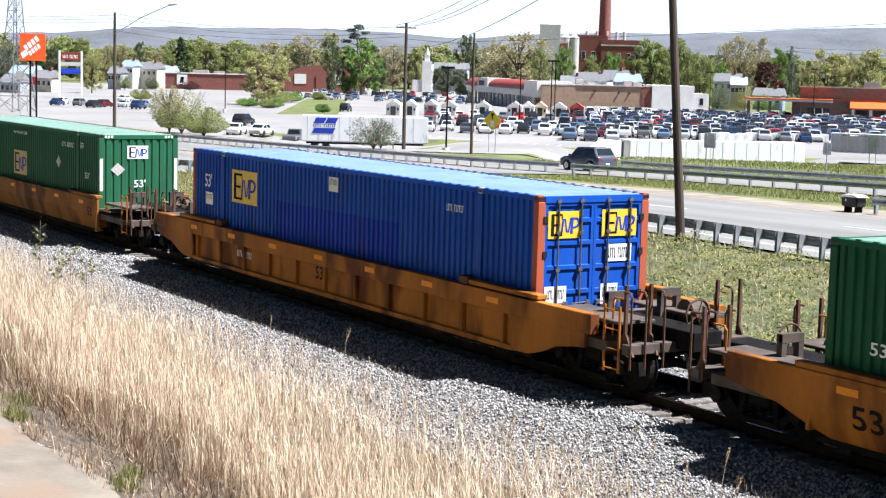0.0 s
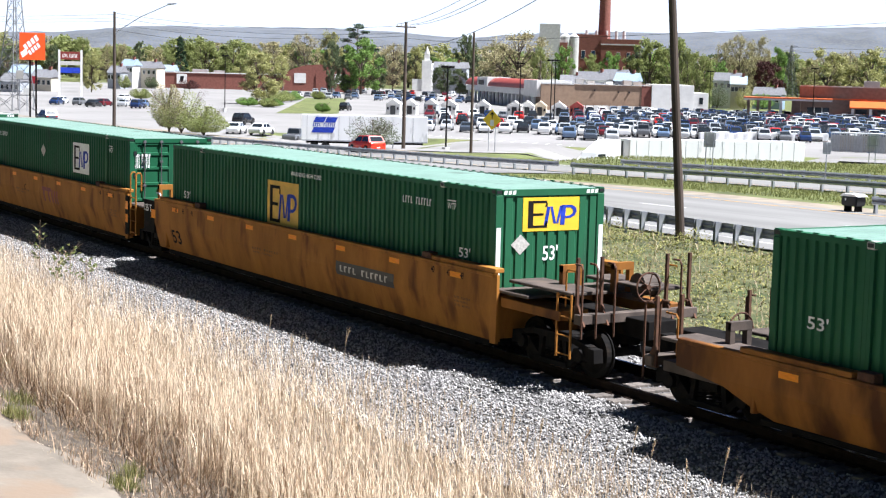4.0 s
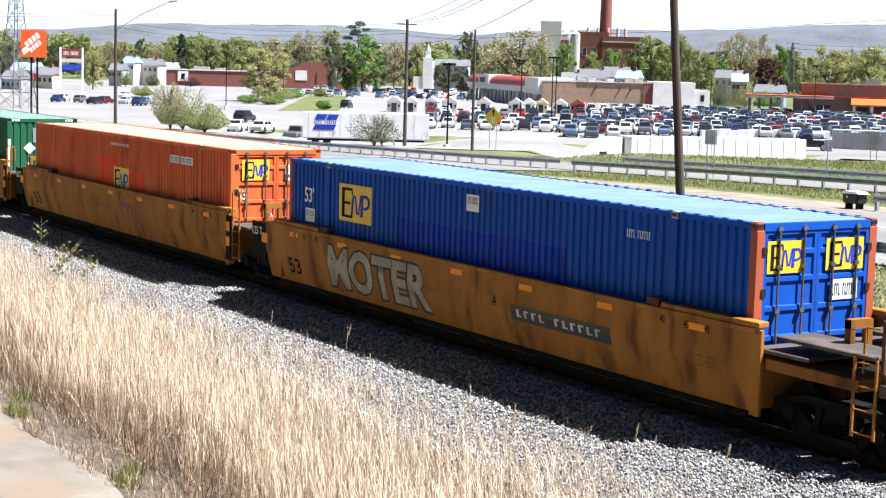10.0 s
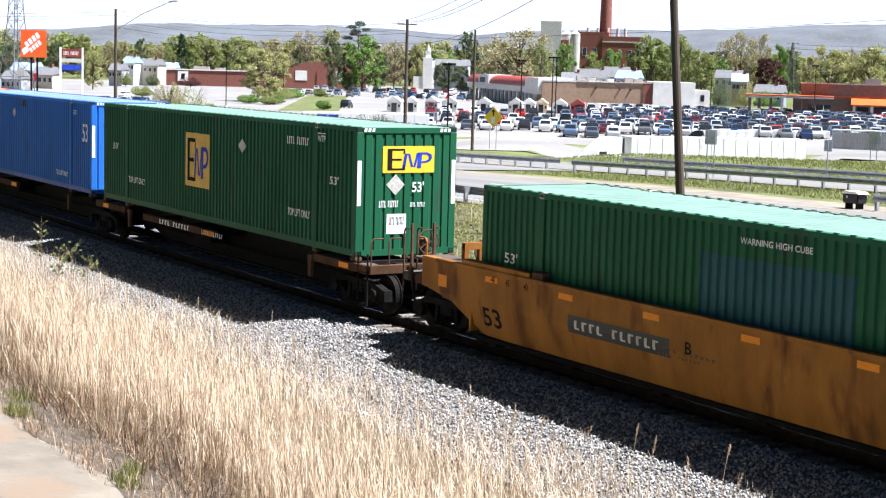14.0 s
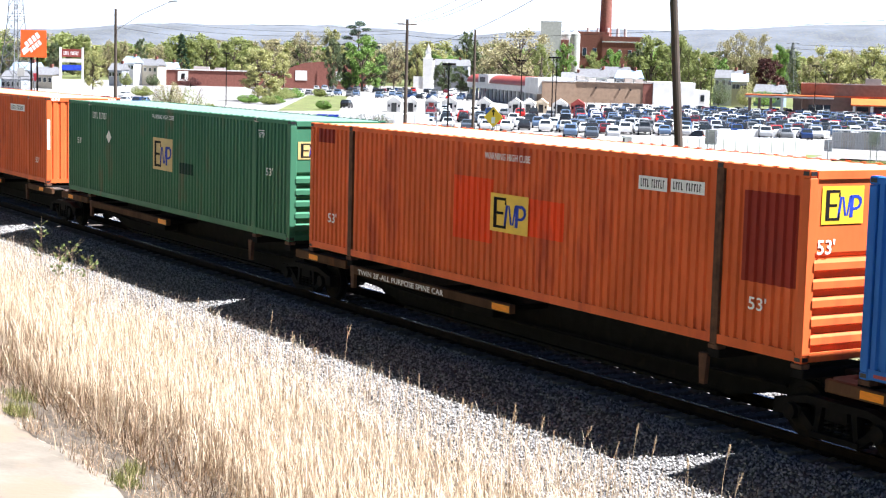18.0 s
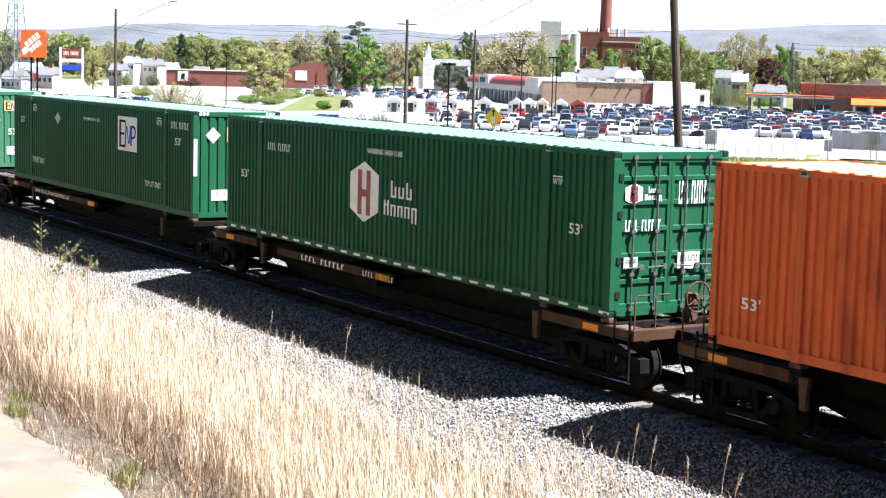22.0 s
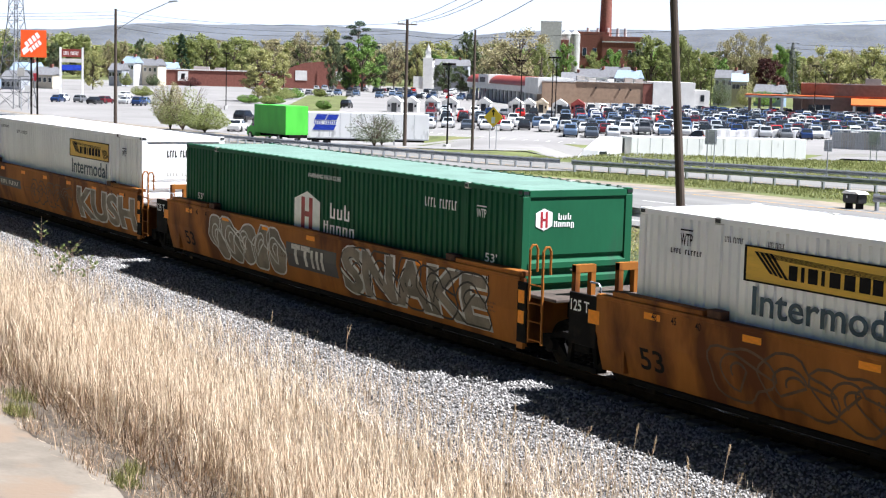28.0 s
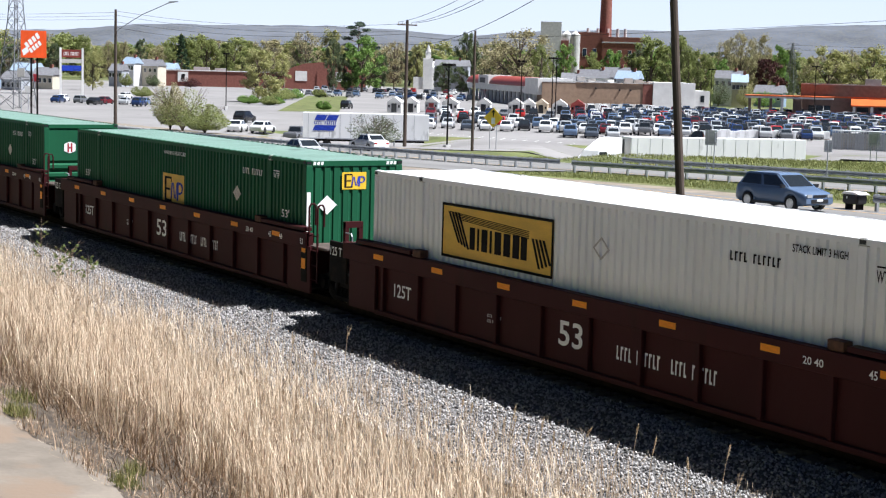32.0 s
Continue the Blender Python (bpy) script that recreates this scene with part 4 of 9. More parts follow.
def end_gear(car, sx, colour, top, reach, kind):
    """What stands at one end of a well car: deck, draft sill, rails, coupler or articulated joint."""
    x0 = 8.25
    p = lambda n, d, m, x, y, z, rz=0, lab="": part(n, d, m, car, lab, at=pose(sx * x, y, z, 0, 0, rz + (0 if sx > 0 else 180)))
    slab("end_bulkhead", colour, car, *sorted((sx * 8.17, sx * 8.25)), -1.44, 1.44, 0.35, top - 0.30)
    slab("draft_sill", BLACKSTEEL, car, *sorted((sx * x0, sx * (reach - 0.35))), -0.32, 0.32, 0.78, 1.12)
    slab("end_deck", DECK, car, *sorted((sx * x0, sx * (x0 + 1.15))), -1.42, 1.42, top - 0.34, top - 0.28, "worn steel end platform")
    if kind == "coupler":
        slab("walkway", DECK, car, *sorted((sx * 8.6, sx * 10.6)), -1.30, -0.50, top - 0.13, top - 0.07, "rusty grating walkway")
        slab("walkway", DECK, car, *sorted((sx * 8.6, sx * 10.6)), 0.50, 1.30, top - 0.13, top - 0.07, "rusty grating walkway")
        slab("end_box", CAR_B if colour in (CAR_Y, CAR_R) else DECK, car, *sorted((sx * 8.5, sx * 10.4)), -1.40, -0.75, top - 0.60, top - 0.42)
        slab("end_box", CAR_B if colour in (CAR_Y, CAR_R) else DECK, car, *sorted((sx * 8.5, sx * 10.4)), 0.75, 1.40, top - 0.60, top - 0.42)
        slab("cross_beam", DECK, car, *sorted((sx * 10.75, sx * 10.95)), -1.35, 1.35, top - 0.60, top - 0.42)
        p("coupler", shape("coupler", b_coupler), BLACKSTEEL, reach - 0.35, 0, 0)
        p("air_hose", shape("hose", b_hose), BLACK, reach - 0.5, -0.35, 0)
        for y in (-1.28, -0.75, 0.75, 1.28):
            p("stanchion", shape("stanchion", b_stanchion), RUST if colour is not MAROON else MAROON, 10.75, y, top - 0.62)
        for y in (-1.34, -1.02, -0.62, 0.9):
            p("grab_bar", shape("grab_bar", b_grab_bar), RUST if colour is not MAROON else BLACKSTEEL, 10.98, y, top - 0.85)
        for y in (-1.2, 1.1):
            p("grab_iron", shape("grab", b_grab), colour, 10.3, y, top - 0.36)
        p("portal_bracket", shape("portal", b_portal), CAR_B if colour in (CAR_Y, CAR_R) else DECK, 9.55, -0.55, top - 0.28)
        p("portal_bracket", shape("portal", b_portal), CAR_B if colour in (CAR_Y, CAR_R) else DECK, 9.55, 0.65, top - 0.28)
        p("ladder", shape("ladder", b_ladder), colour, 10.3, -sx * 1.38, 0.38)
        if colour is MAROON and sx > 0:
            p("end_frame", shape("end_frame", b_frame), colour, 10.6, -0.85, top - 0.45)
        p("brake_wheel", shape("brake_wheel", b_brake_wheel), RUST, 10.6, 0.45, top - 0.05)
        p("winch_drum", shape("drum", b_drum), DECK, 9.9, 0.95, top - 0.12)
        truck(car, sx * (reach - 2.15))
    else:
        if sx > 0:
            p("ladder", shape("ladder", b_ladder), colour, 8.62, -1.46, 0.45)
            for x in (8.62, 9.04):
                p("grab_post", shape("grab_post", b_grab_post), colour, x, -1.47, 1.05)
            slab("end_panel", BLACKSTEEL, car, 8.30, 8.60, -1.512, -1.45, 0.42, top - 0.06, "black panel with orange reflectors")
            for z in (0.46, 0.84):
                flat("reflector", "rect", d_rect, REFLECT, car, face_side(8.34, -1.518, top - z), 0.2, 0.24)
            p("portal_bracket", shape("portal", b_portal), colour, 9.05, -0.55, top - 0.28)
            p("portal_bracket", shape("portal", b_portal), colour, 9.05, 0.45, top - 0.28)
            truck(car, sx * reach)
        else:
            slab("wheel_guard", BLACKSTEEL, car, -9.70, -8.90, -1.506, -1.45, top - 0.95, top - 0.04)
            lettering(car, "125 T", face_side(-9.64, -1.512, top - 0.36), 0.54, 0.2)
            p("brake_rod", shape("grab", b_grab), GALV, 9.2, -1.2, top - 0.55)


def ribbon(bm, pts, w, y):
    """A flat painted stroke along pts in x and z."""
    prev = None
    for k, (x, z) in enumerate(pts):
        a = pts[max(0, k - 1)]
        b = pts[min(len(pts) - 1, k + 1)]
        d = Vector((b[0] - a[0], b[1] - a[1]))
        d = d.normalized() if d.length > 1e-6 else Vector((1, 0))
        n = Vector((-d.y, d.x)) * w / 2
        cur = (bm.verts.new((x - n.x, y, z - n.y)), bm.verts.new((x + n.x, y, z + n.y)))
        if prev:
            bm.faces.new((prev[0], cur[0], cur[1], prev[1]))
        prev = cur


def tag_paint(car, x0, x1, z0, z1, fill, line, seed, n=5, y=-1.504, stroke=0.045):
    """Sprayed swirling shapes, that spell nothing: filled blobs, their outlines and inner curls."""
    r = random.Random(seed)
    w = (x1 - x0) / n
    for k in range(n):
        f, o = bmesh.new(), bmesh.new()
        cx, cz = x0 + (k + 0.5) * w + r.uniform(-0.05, 0.05) * w, (z0 + z1) / 2
        ax, az, lean = w * r.uniform(0.56, 0.72), (z1 - z0) * r.uniform(0.45, 0.55), r.uniform(-0.25, 0.35)
        ph = [r.uniform(0, 6.28) for _ in range(3)]
        pts = []
        for j in range(29):
            a = j * math.tau / 28
            q = 1 + 0.16 * math.sin(2 * a + ph[0]) + 0.13 * math.sin(3 * a + ph[1]) + 0.07 * math.sin(5 * a + ph[2])
            z = cz + az * q * math.sin(a)
            pts.append((cx + ax * q * math.cos(a) - lean * (z - cz), max(z0, min(z1, z))))
        if fill:
            c = f.verts.new((cx, y + 0.0003 * k, cz))
            vs = [f.verts.new((a, y + 0.0003 * k, b)) for a, b in pts[:-1]]
            for j in range(28):
                f.faces.new((c, vs[j], vs[(j + 1) % 28]))
        path = list(pts)
        # curls inside the outline: two nested hooks and a bar
        for f0, sweep, dx in ((0.62, 3.6, -0.1), (0.36, 3.1, 0.05)):
            a0 = r.uniform(0.2, 1.4)
            for j in range(11):
                a = a0 + sweep * j / 10
                z = cz + az * f0 * math.sin(a)
                path.append((cx + ax * (dx + f0 * 0.8 * math.cos(a)) - lean * (z - cz), max(z0, min(z1, z))))
        ribbon(o, path, stroke, y - 0.004 - 0.0006 * k)
        if fill:
            part("sprayed_shape", f, fill, car, "sprayed graffiti shape")
        else:
            f.free()
        part("sprayed_line", o, line, car, "sprayed graffiti line")


SPRAY_BEIGE = mat("dull beige spray paint", (0.34, 0.30, 0.23), rough=0.7, vary=0.25, scale=2.5, dirt=(0.22, 0.12, 0.04))
SPRAY_DARK = mat("black spray paint", (0.03, 0.024, 0.02), rough=0.7, vary=0.4, scale=2)
SPRAY_WHITE = mat("white spray paint", (0.55, 0.54, 0.5), rough=0.7, vary=0.25, scale=3)
SPRAY_BROWN = mat("faded dark spray paint", (0.10, 0.055, 0.025), rough=0.75, vary=0.35, scale=2)
SPRAY_GREY = mat("grey spray paint", (0.20, 0.17, 0.13), rough=0.75, vary=0.3, scale=2)
FADED_RED = mat("faded red paint", (0.20, 0.03, 0.02), rough=0.6, vary=0.2, scale=2)


def plate_number(car, x0, x1, z0, z1):
    flat("number_plate", "rect", d_rect, BLACK, car, face_side(x0, -1.506, z0), x1 - x0, z1 - z0, "black plate with white bars")
    flat("bar_marking", "bars", d_bars, SPRAY_WHITE, car, face_side(x0 + 0.2, -1.510, z0 + 0.08), x1 - x0 - 0.4, z1 - z0 - 0.16)


def well_car(label, colour, style, left, right, lr, rr, extra=()):
    car = thing("well_car", label, "rail car", "rail cars of the freight train")
    top, bot = {"deep": (1.62, 0.30), "ribbed": (1.32, 0.30), "low": (1.24, 0.26), "maroon": (1.57, 0.18)}[style]
    low = -8.92 if left == "joint" else -7.05
    for s in (-1, 1):
        if style in ("deep", "low"):
            part("side_wall", shape("well_side", b_well_side, top, bot, s, low, 8.3), colour, car)
            part("side_wall_end", shape("end_plate", b_end_plate, 8.3, 8.5, top, bot, 0, s), colour, car)
            if left != "joint":
                part("side_wall_end", shape("end_plate", b_end_plate, -7.05, -9.95, top, bot, 2, s), colour, car)
            slab("top_chord", colour, car, -8.85 if left == "joint" else -9.9, 8.4, *sorted((s * 1.40, s * 1.54)), top - 0.05, top + 0.03)
        else:
            slab("side_sheet", colour, car, -7.9, 7.9, *sorted((s * 1.36, s * 1.41)), bot, top - 0.3)
            slab("top_chord", colour, car, -10.1 if left != "joint" else -9.0, 10.1 if right != "joint" else 8.6, *sorted((s * 1.34, s * 1.54)), top - 0.36, top)
            slab("bottom_chord", colour, car, -7.6, 7.6, *sorted((s * 1.36, s * 1.50)), bot - 0.02, bot + 0.08)
            for k in range(11):
                x = -7.3 + k * 1.46
                slab("side_post", colour, car, x - 0.05, x + 0.05, *sorted((s * 1.405, s * 1.50)), bot + 0.08, top - 0.36)
            for e in (-1, 1):
                joint = (left if e < 0 else right) == "joint"
                part("side_wall_end", shape("end_plate", b_end_plate, e * 7.6, e * (8.75 if joint else 9.9), top - 0.3, bot, 0 if joint else 1, s), colour, car)
        for e in (-1, 1):
            slab("guide_rail", colour, car, *sorted((e * 6.12, e * 8.45)), *sorted((s * 1.30, s * 1.52)), top + 0.03, top + 0.12, "raised container guide with worn top")
            slab("latch_bracket", RUST, car, *sorted((e * 5.72, e * 6.05)), *sorted((s * 1.31, s * 1.50)), top, top + 0.16)
    slab("well_floor", BLACKSTEEL, car, -8.1, 8.1, -1.36, 1.36, 0.20, 0.29)
    for k in range(7):
        x = -7.5 + k * 2.5
        slab("cross_member", BLACKSTEEL, car, x - 0.12, x + 0.12, -1.38, 1.38, 0.14, 0.22)
    end_gear(car, 1, colour, top, rr, right)
    end_gear(car, -1, colour, top, lr, left)
    for k in range(7 if style != "low" else 8):
        x = -7.6 + k * 2.4
        flat("reflector", "rect", d_rect, REFLECT, car, face_side(x, -1.505 if style == "deep" else (-1.545 if style != "low" else -1.505), top - 0.22), 0.42, 0.11)
    if style == "deep":
        flat("reflector", "rect", d_rect, REFLECT, car, face_side(-9.12 if left == "joint" else -9.3, -1.514, top - 0.52), 0.32, 0.24)
        for x, t in ((-6.3, "40"), (-6.9, "45"), (-7.4, "48"), (6.1, "40"), (6.7, "45"), (7.2, "48")):
            lettering(car, t, face_side(x, -1.506, top - 0.22), 0.13, 0.13, BLK)
        for x, z, w, h in ((-2.4, 0.95, 1.5, 0.05), (-2.4, 0.86, 1.1, 0.04), (7.0, 1.0, 0.6, 0.04), (7.0, 0.92, 0.5, 0.04), (7.0, 0.84, 0.55, 0.04)):
            flat("bar_marking", "bars", d_bars, SPRAY_BROWN, car, face_side(x, -1.506, z), w, h)
    for kind, *a in extra:
        if kind == "plate":
            plate_number(car, *a)
        elif kind == "num":
            lettering(car, a[0], face_side(a[1], a[5] if len(a) > 5 else -1.506, a[2]), a[3], a[4], BLK if style != "maroon" else WHITE_P)
        elif kind == "tag":
            tag_paint(car, *a)
        elif kind == "word":
            word, x0, x1, z0, z1, fill, line = a
            for bold, m, y, g in ((0.075, line, -1.5055, 0.0), (0.035, fill, -1.5095, 0.05)):
                ob = part("sprayed_letters", words(word, bold), m, car, "big sprayed block letters")
                ob.matrix_basis = face_side(x0 + g, y, z0 + g) @ Matrix.Diagonal((x1 - x0 - 2 * g, z1 - z0 - 2 * g, 1, 1))
        elif kind == "brand":
            ink = a[2] if len(a) > 2 else FADED_RED
            for x, w in ((0, 0.42), (0.5, 0.42), (1.0, 0.12), (1.25, 0.12), (1.5, 0.12)):
                flat("emblem", "rect", d_rect, ink, car, face_side(a[0] + x + w / 2 - 0.07, -1.512, a[1]), 0.14 if w > 0.2 else w, 0.42, "faded block shapes")
            for x in (0, 0.5):
                flat("emblem", "rect", d_rect, ink, car, face_side(a[0] + x, -1.516, a[1] + 0.36), 0.46, 0.12)
        elif kind == "blank":
            flat("plate", "rect", d_rect, BLACK, car, face_side(a[0], -1.506, a[2]), a[1] - a[0], a[3] - a[2], "black painted panel")
        elif kind == "bars":
            flat("bar_marking", "bars", d_bars, WHITE_P, car, face_side(a[0], a[4] if len(a) > 4 else -1.506, a[1]), a[2], a[3])
    if style in ("deep", "low"):
        mid = 0.52 * top + 0.48 * bot
        for ob in [o for o in bpy.data.objects if o.parent is car]:
            if ob.name.split(".")[0] in ("lettering", "bar_marking", "number_plate", "plate", "emblem", "sprayed_letters", "sprayed_shape", "sprayed_line"):
                wrap(ob, mid, 0.19 / (mid - bot), low if left == "joint" else -9.95)
    return car


def wrap(ob, mid, slope, low):
    """Lays a flat mark on a side wall that leans inwards below the height mid."""
    bm = bmesh.new()
    bm.from_mesh(ob.data)
    bm.transform(ob.matrix_basis)
    xs, zs = [v.co.x for v in bm.verts], [v.co.z for v in bm.verts]
    if min(zs) < mid and low <= (min(xs) + max(xs)) / 2 <= 8.3:
        bmesh.ops.bisect_plane(bm, geom=bm.verts[:] + bm.edges[:] + bm.faces[:], plane_co=(0, 0, mid), plane_no=(0, 0, 1))
        for v in bm.verts:
            if v.co.z < mid:
                v.co.y += (mid - v.co.z) * slope - 0.002
        me = bpy.data.meshes.new(ob.name)
        bm.to_mesh(me)
        me.materials.append(None)
        m = ob.material_slots[0].material
        ob.data, ob.matrix_basis = me, Matrix.Identity(4)
        ob.material_slots[0].link = "OBJECT"
        ob.material_slots[0].material = m
    bm.free()


def b_spine(bm, x0, x1):
    # fish-belly box sill: shallow over the wheels, deep between them
    prism(bm, [(x0, 1.04), (x1, 1.04), (x1, 0.50), (6.5, 0.40), (5.4, 0.16), (-5.4, 0.16), (-6.5, 0.40), (x0, 0.50)], -0.27, 0.27)
    box(bm, x0, x1, -0.36, 0.36, 1.0, 1.06)
    box(bm, -5.2, 5.2, -0.36, 0.36, 0.12, 0.18)


def b_bracket(bm):
    prism(bm, [(-0.10, 1.02), (0.10, 1.02), (0.06, 0.52), (-0.06, 0.52)], -0.04, 0.04)


def spine_car(label, lr, rr, lt, rt, beam, text=None, lc=False, rc=False):
    car = thing("spine_car", label, "rail car", "rail cars of the freight train")
    part("center_sill", shape("spine", b_spine, -lr + 0.1, rr - 0.1), BLACKSTEEL, car, "dark steel box-section spine")
    for x in (-HL + 0.1, -POST, POST, HL - 0.1):
        slab("bolster_arm", BLACKSTEEL, car, x - 0.14, x + 0.14, -1.28, 1.28, 0.98, 1.12)
        for s in (-1, 1):
            slab("container_seat", RUST, car, x - 0.12, x + 0.12, *sorted((s * 1.12, s * 1.30)), 1.12, 1.20)
    for s in (-1, 1):
        for a, b in ((-8.7, -6.2), (6.13, 8.7)) if rc or lc else ((-8.7, -6.2),):
            slab("side_sill", SILL, car, a, b, *sorted((s * 1.22, s * 1.33)), 0.90, 1.09, "dark brown rusty side sill")
            slab("step_deck", DECK, car, a, b, *sorted((s * 0.9, s * 1.22)), 1.03, 1.08)
        slab("walk_beam", SILL, car, beam[0], beam[1], *sorted((s * 1.20, s * 1.33)), 0.84, 1.02, "dark brown rusty side beam")
        for x in (beam[0] + 0.3, (beam[0] + beam[1]) / 2, beam[1] - 0.3):
            slab("beam_arm", BLACKSTEEL, car, x - 0.05, x + 0.05, *sorted((s * 0.24, s * 1.22)), 0.86, 0.96)
        part("drop_bracket", shape("bracket", b_bracket), RUST, car, at=pose(5.9, s * 1.27, 0))
        part("drop_bracket", shape("bracket", b_bracket), RUST, car, at=pose(-5.9, s * 1.27, 0))
    part("brake_pipe", pipe_mesh(), BLACKSTEEL, car)
    slab("brake_tank", BLACKSTEEL, car, -2.0, -0.9, -0.85, -0.45, 0.55, 0.9)
    for x in (lt, rt):
        if x is not None:
            truck(car, x)
    for sx, on, reach in ((1, rc, rr), (-1, lc, lr)):
        if on:
            r = 0 if sx > 0 else 180
            part("coupler", shape("coupler", b_coupler), BLACKSTEEL, car, at=pose(sx * (reach - 0.35), 0, 0, 0, 0, r))
            part("air_hose", shape("hose", b_hose), BLACK, car, at=pose(sx * (reach - 0.5), -0.35, 0, 0, 0, r))
            part("brake_wheel", shape("brake_wheel", b_brake_wheel), RUST, car, at=pose(sx * 8.5, 0.35, 1.55, 0, 0, r))
            slab("brake_stand", RUST, car, *sorted((sx * 8.25, sx * 8.4)), 0.25, 0.45, 1.05, 1.6)
            slab("end_beam", SILL, car, *sorted((sx * 8.65, sx * 8.8)), -1.3, 1.3, 0.9, 1.1)
            for y in (-1.25, -0.8):
                part("grab_iron", shape("grab", b_grab), RUST, car, at=pose(sx * 8.75, y, 1.0, 0, 0, 90))
            part("ladder", shape("ladder", b_ladder), BLACKSTEEL, car, at=pose(sx * 8.3, -1.32, 0.2, 0, 0, 0))
        else:
            slab("joint_casting", BLACKSTEEL, car, *sorted((sx * (reach - 0.9), sx * (reach - 0.02))), -0.42, 0.42, 0.78, 1.08)
            for s in (-1, 1):
                slab("joint_step", DECK, car, *sorted((sx * 8.75, sx * (reach - 0.25))), *sorted((s * 0.45, s * 0.95)), 1.0, 1.05)
    flat("reflector", "rect", d_rect, REFLECT, car, face_side(-8.0, -1.334, 0.93), 0.45, 0.12)
    if rc or lc:
        flat("reflector", "rect", d_rect, REFLECT, car, face_side(7.4, -1.334, 0.93), 0.45, 0.12)
    flat("reflector", "rect", d_rect, REFLECT, car, face_side(beam[1] - 0.62, -1.334, 0.86), 0.6, 0.13)
    if text == "bars":
        flat("bar_marking", "bars", d_bars, WHITE_P, car, face_side(beam[0] + 1.3, -1.334, 0.86), 2.2, 0.13)
        flat("bar_marking", "bars", d_bars, WHITE_P, car, face_side(beam[0] + 4.3, -1.334, 0.86), 1.4, 0.12)
    elif text:
        lettering(car, text, face_side(beam[0] + 0.2, -1.334, 0.86), 3.6, 0.12)
    return car


def pipe_mesh():
    if "pipe" not in CACHE:
        bm = bmesh.new()
        tube(bm, [(-7, -0.5, 0.62), (-4, -0.5, 0.5), (-1, -0.5, 0.48), (3, -0.5, 0.52), (7, -0.5, 0.62)], 0.03)
        CACHE["pipe"] = mesh_of(bm, "brake_pipe")
    return CACHE["pipe"]


WY = "yellow-brown steel well car"
N53L = ("num", "53", -7.75, 0.52, 0.62, 0.38)
load(well_car("orange-brown well car with heavy side, tagged with spray paint", CAR_O, "low", "coupler", "coupler", 11.76, 11.76,
     [("num", "53", -7.3, 0.55, 0.6, 0.36), ("tag", -5.0, -3.2, 0.45, 1.1, LOGO_BLUE, SPRAY_WHITE, 3, 2)]), -0.58, 0)
load(well_car("orange-brown ribbed well car carrying a blue container", CAR_O, "ribbed", "coupler", "coupler", 11.76, 11.76,
     [("num", "53", -0.55, 0.62, 0.36, 0.3, -1.418), ("bars", -4.9, 0.66, 0.9, 0.16, -1.418)]), -24.09, 0)
load(well_car("brown smooth-sided well car, weathered", CAR_B, "low", "coupler", "coupler", 11.76, 11.76,
     [("bars", -4.6, 0.75, 1.7, 0.16), ("num", "53", 7.6, 0.7, 0.4, 0.26)]), -47.63, 0)
load(well_car(WY, CAR_Y, "deep", "joint", "coupler", 9.75, 11.95, [("plate", 2.0, 4.6, 0.86, 1.16), N53L]), -71.36, 0)
load(well_car(WY + " and tagged emblem", CAR_Y, "deep", "joint", "joint", 9.73, 9.74, [("brand", 0.5, 0.76), N53L, ("num", "C", -1.45, 0.98, 0.16, 0.2)]), -90.85, 0)
load(well_car(WY + " with black and white graffiti", CAR_Y, "deep", "coupler", "joint", 11.86, 9.72, [
    ("plate", -5.4, -3.0, 0.84, 1.16), N53L, ("num", "B", -2.55, 0.98, 0.16, 0.2), ("tag", 0.6, 1.8, 0.5, 1.45, SPRAY_WHITE, SPRAY_GREY, 21, 2),
    ("tag", 2.4, 7.4, 0.36, 1.40, SPRAY_DARK, SPRAY_WHITE, 12, 6)]), -110.28, 0)
load(well_car(WY + " with beige graffiti", CAR_Y, "deep", "joint", "coupler", 9.79, 11.86, [
    ("plate", 1.74, 4.8, 0.80, 1.10), N53L, ("num", "A", 1.1, 0.98, 0.18, 0.22), ("word", "MOTER", -5.7, -1.2, 0.42, 1.46, SPRAY_BEIGE, SPRAY_DARK)]), -133.99, 0)
load(well_car(WY, CAR_Y, "deep", "joint", "joint", 9.75, 9.79, [("brand", 0.6, 0.76), N53L, ("num", "C", -1.35, 0.98, 0.16, 0.2)]), -153.56, 0)
load(well_car(WY + " and rust-streaked", CAR_Y, "deep", "coupler", "joint", 11.8, 9.75, [("plate", -4.9, -2.1, 0.84, 1.16), N53L, ("num", "B", -1.7, 0.98, 0.16, 0.2)]), -173.05, 0)
SP = "black spine car with dark rusty side beams under a container"
load(spine_car(SP, 8.65, 9.5, None, 7.85, (-4.7, 0.4), "bars", rc=True), -194.35, 0)
load(spine_car(SP, 8.65, 8.65, None, 8.65, (-5.8, 0.4)), -211.65, 0)
load(spine_car(SP, 8.61, 8.65, None, 8.65, (-5.8, 0.4), "TWIN 28'-ALL PURPOSE SPINE CAR"), -228.96, 0)
load(spine_car(SP, 9.22, 8.61, None, 8.61, (-5.8, 0.4)), -246.17, 0)
load(spine_car(SP, 9.37, 9.22, -7.5, 9.22, (-4.0, 3.0), "bars", lc=True), -264.62, 0)
load(spine_car(SP, 9.22, 9.38, None, 7.5, (-5.0, 0.5), "bars", rc=True), -283.37, 0)
load(spine_car(SP, 10.35, 9.22, None, 9.22, (-5.8, 0.4), "TWIN 28'-ALL PURPOSE SPINE CAR"), -301.80, 0)
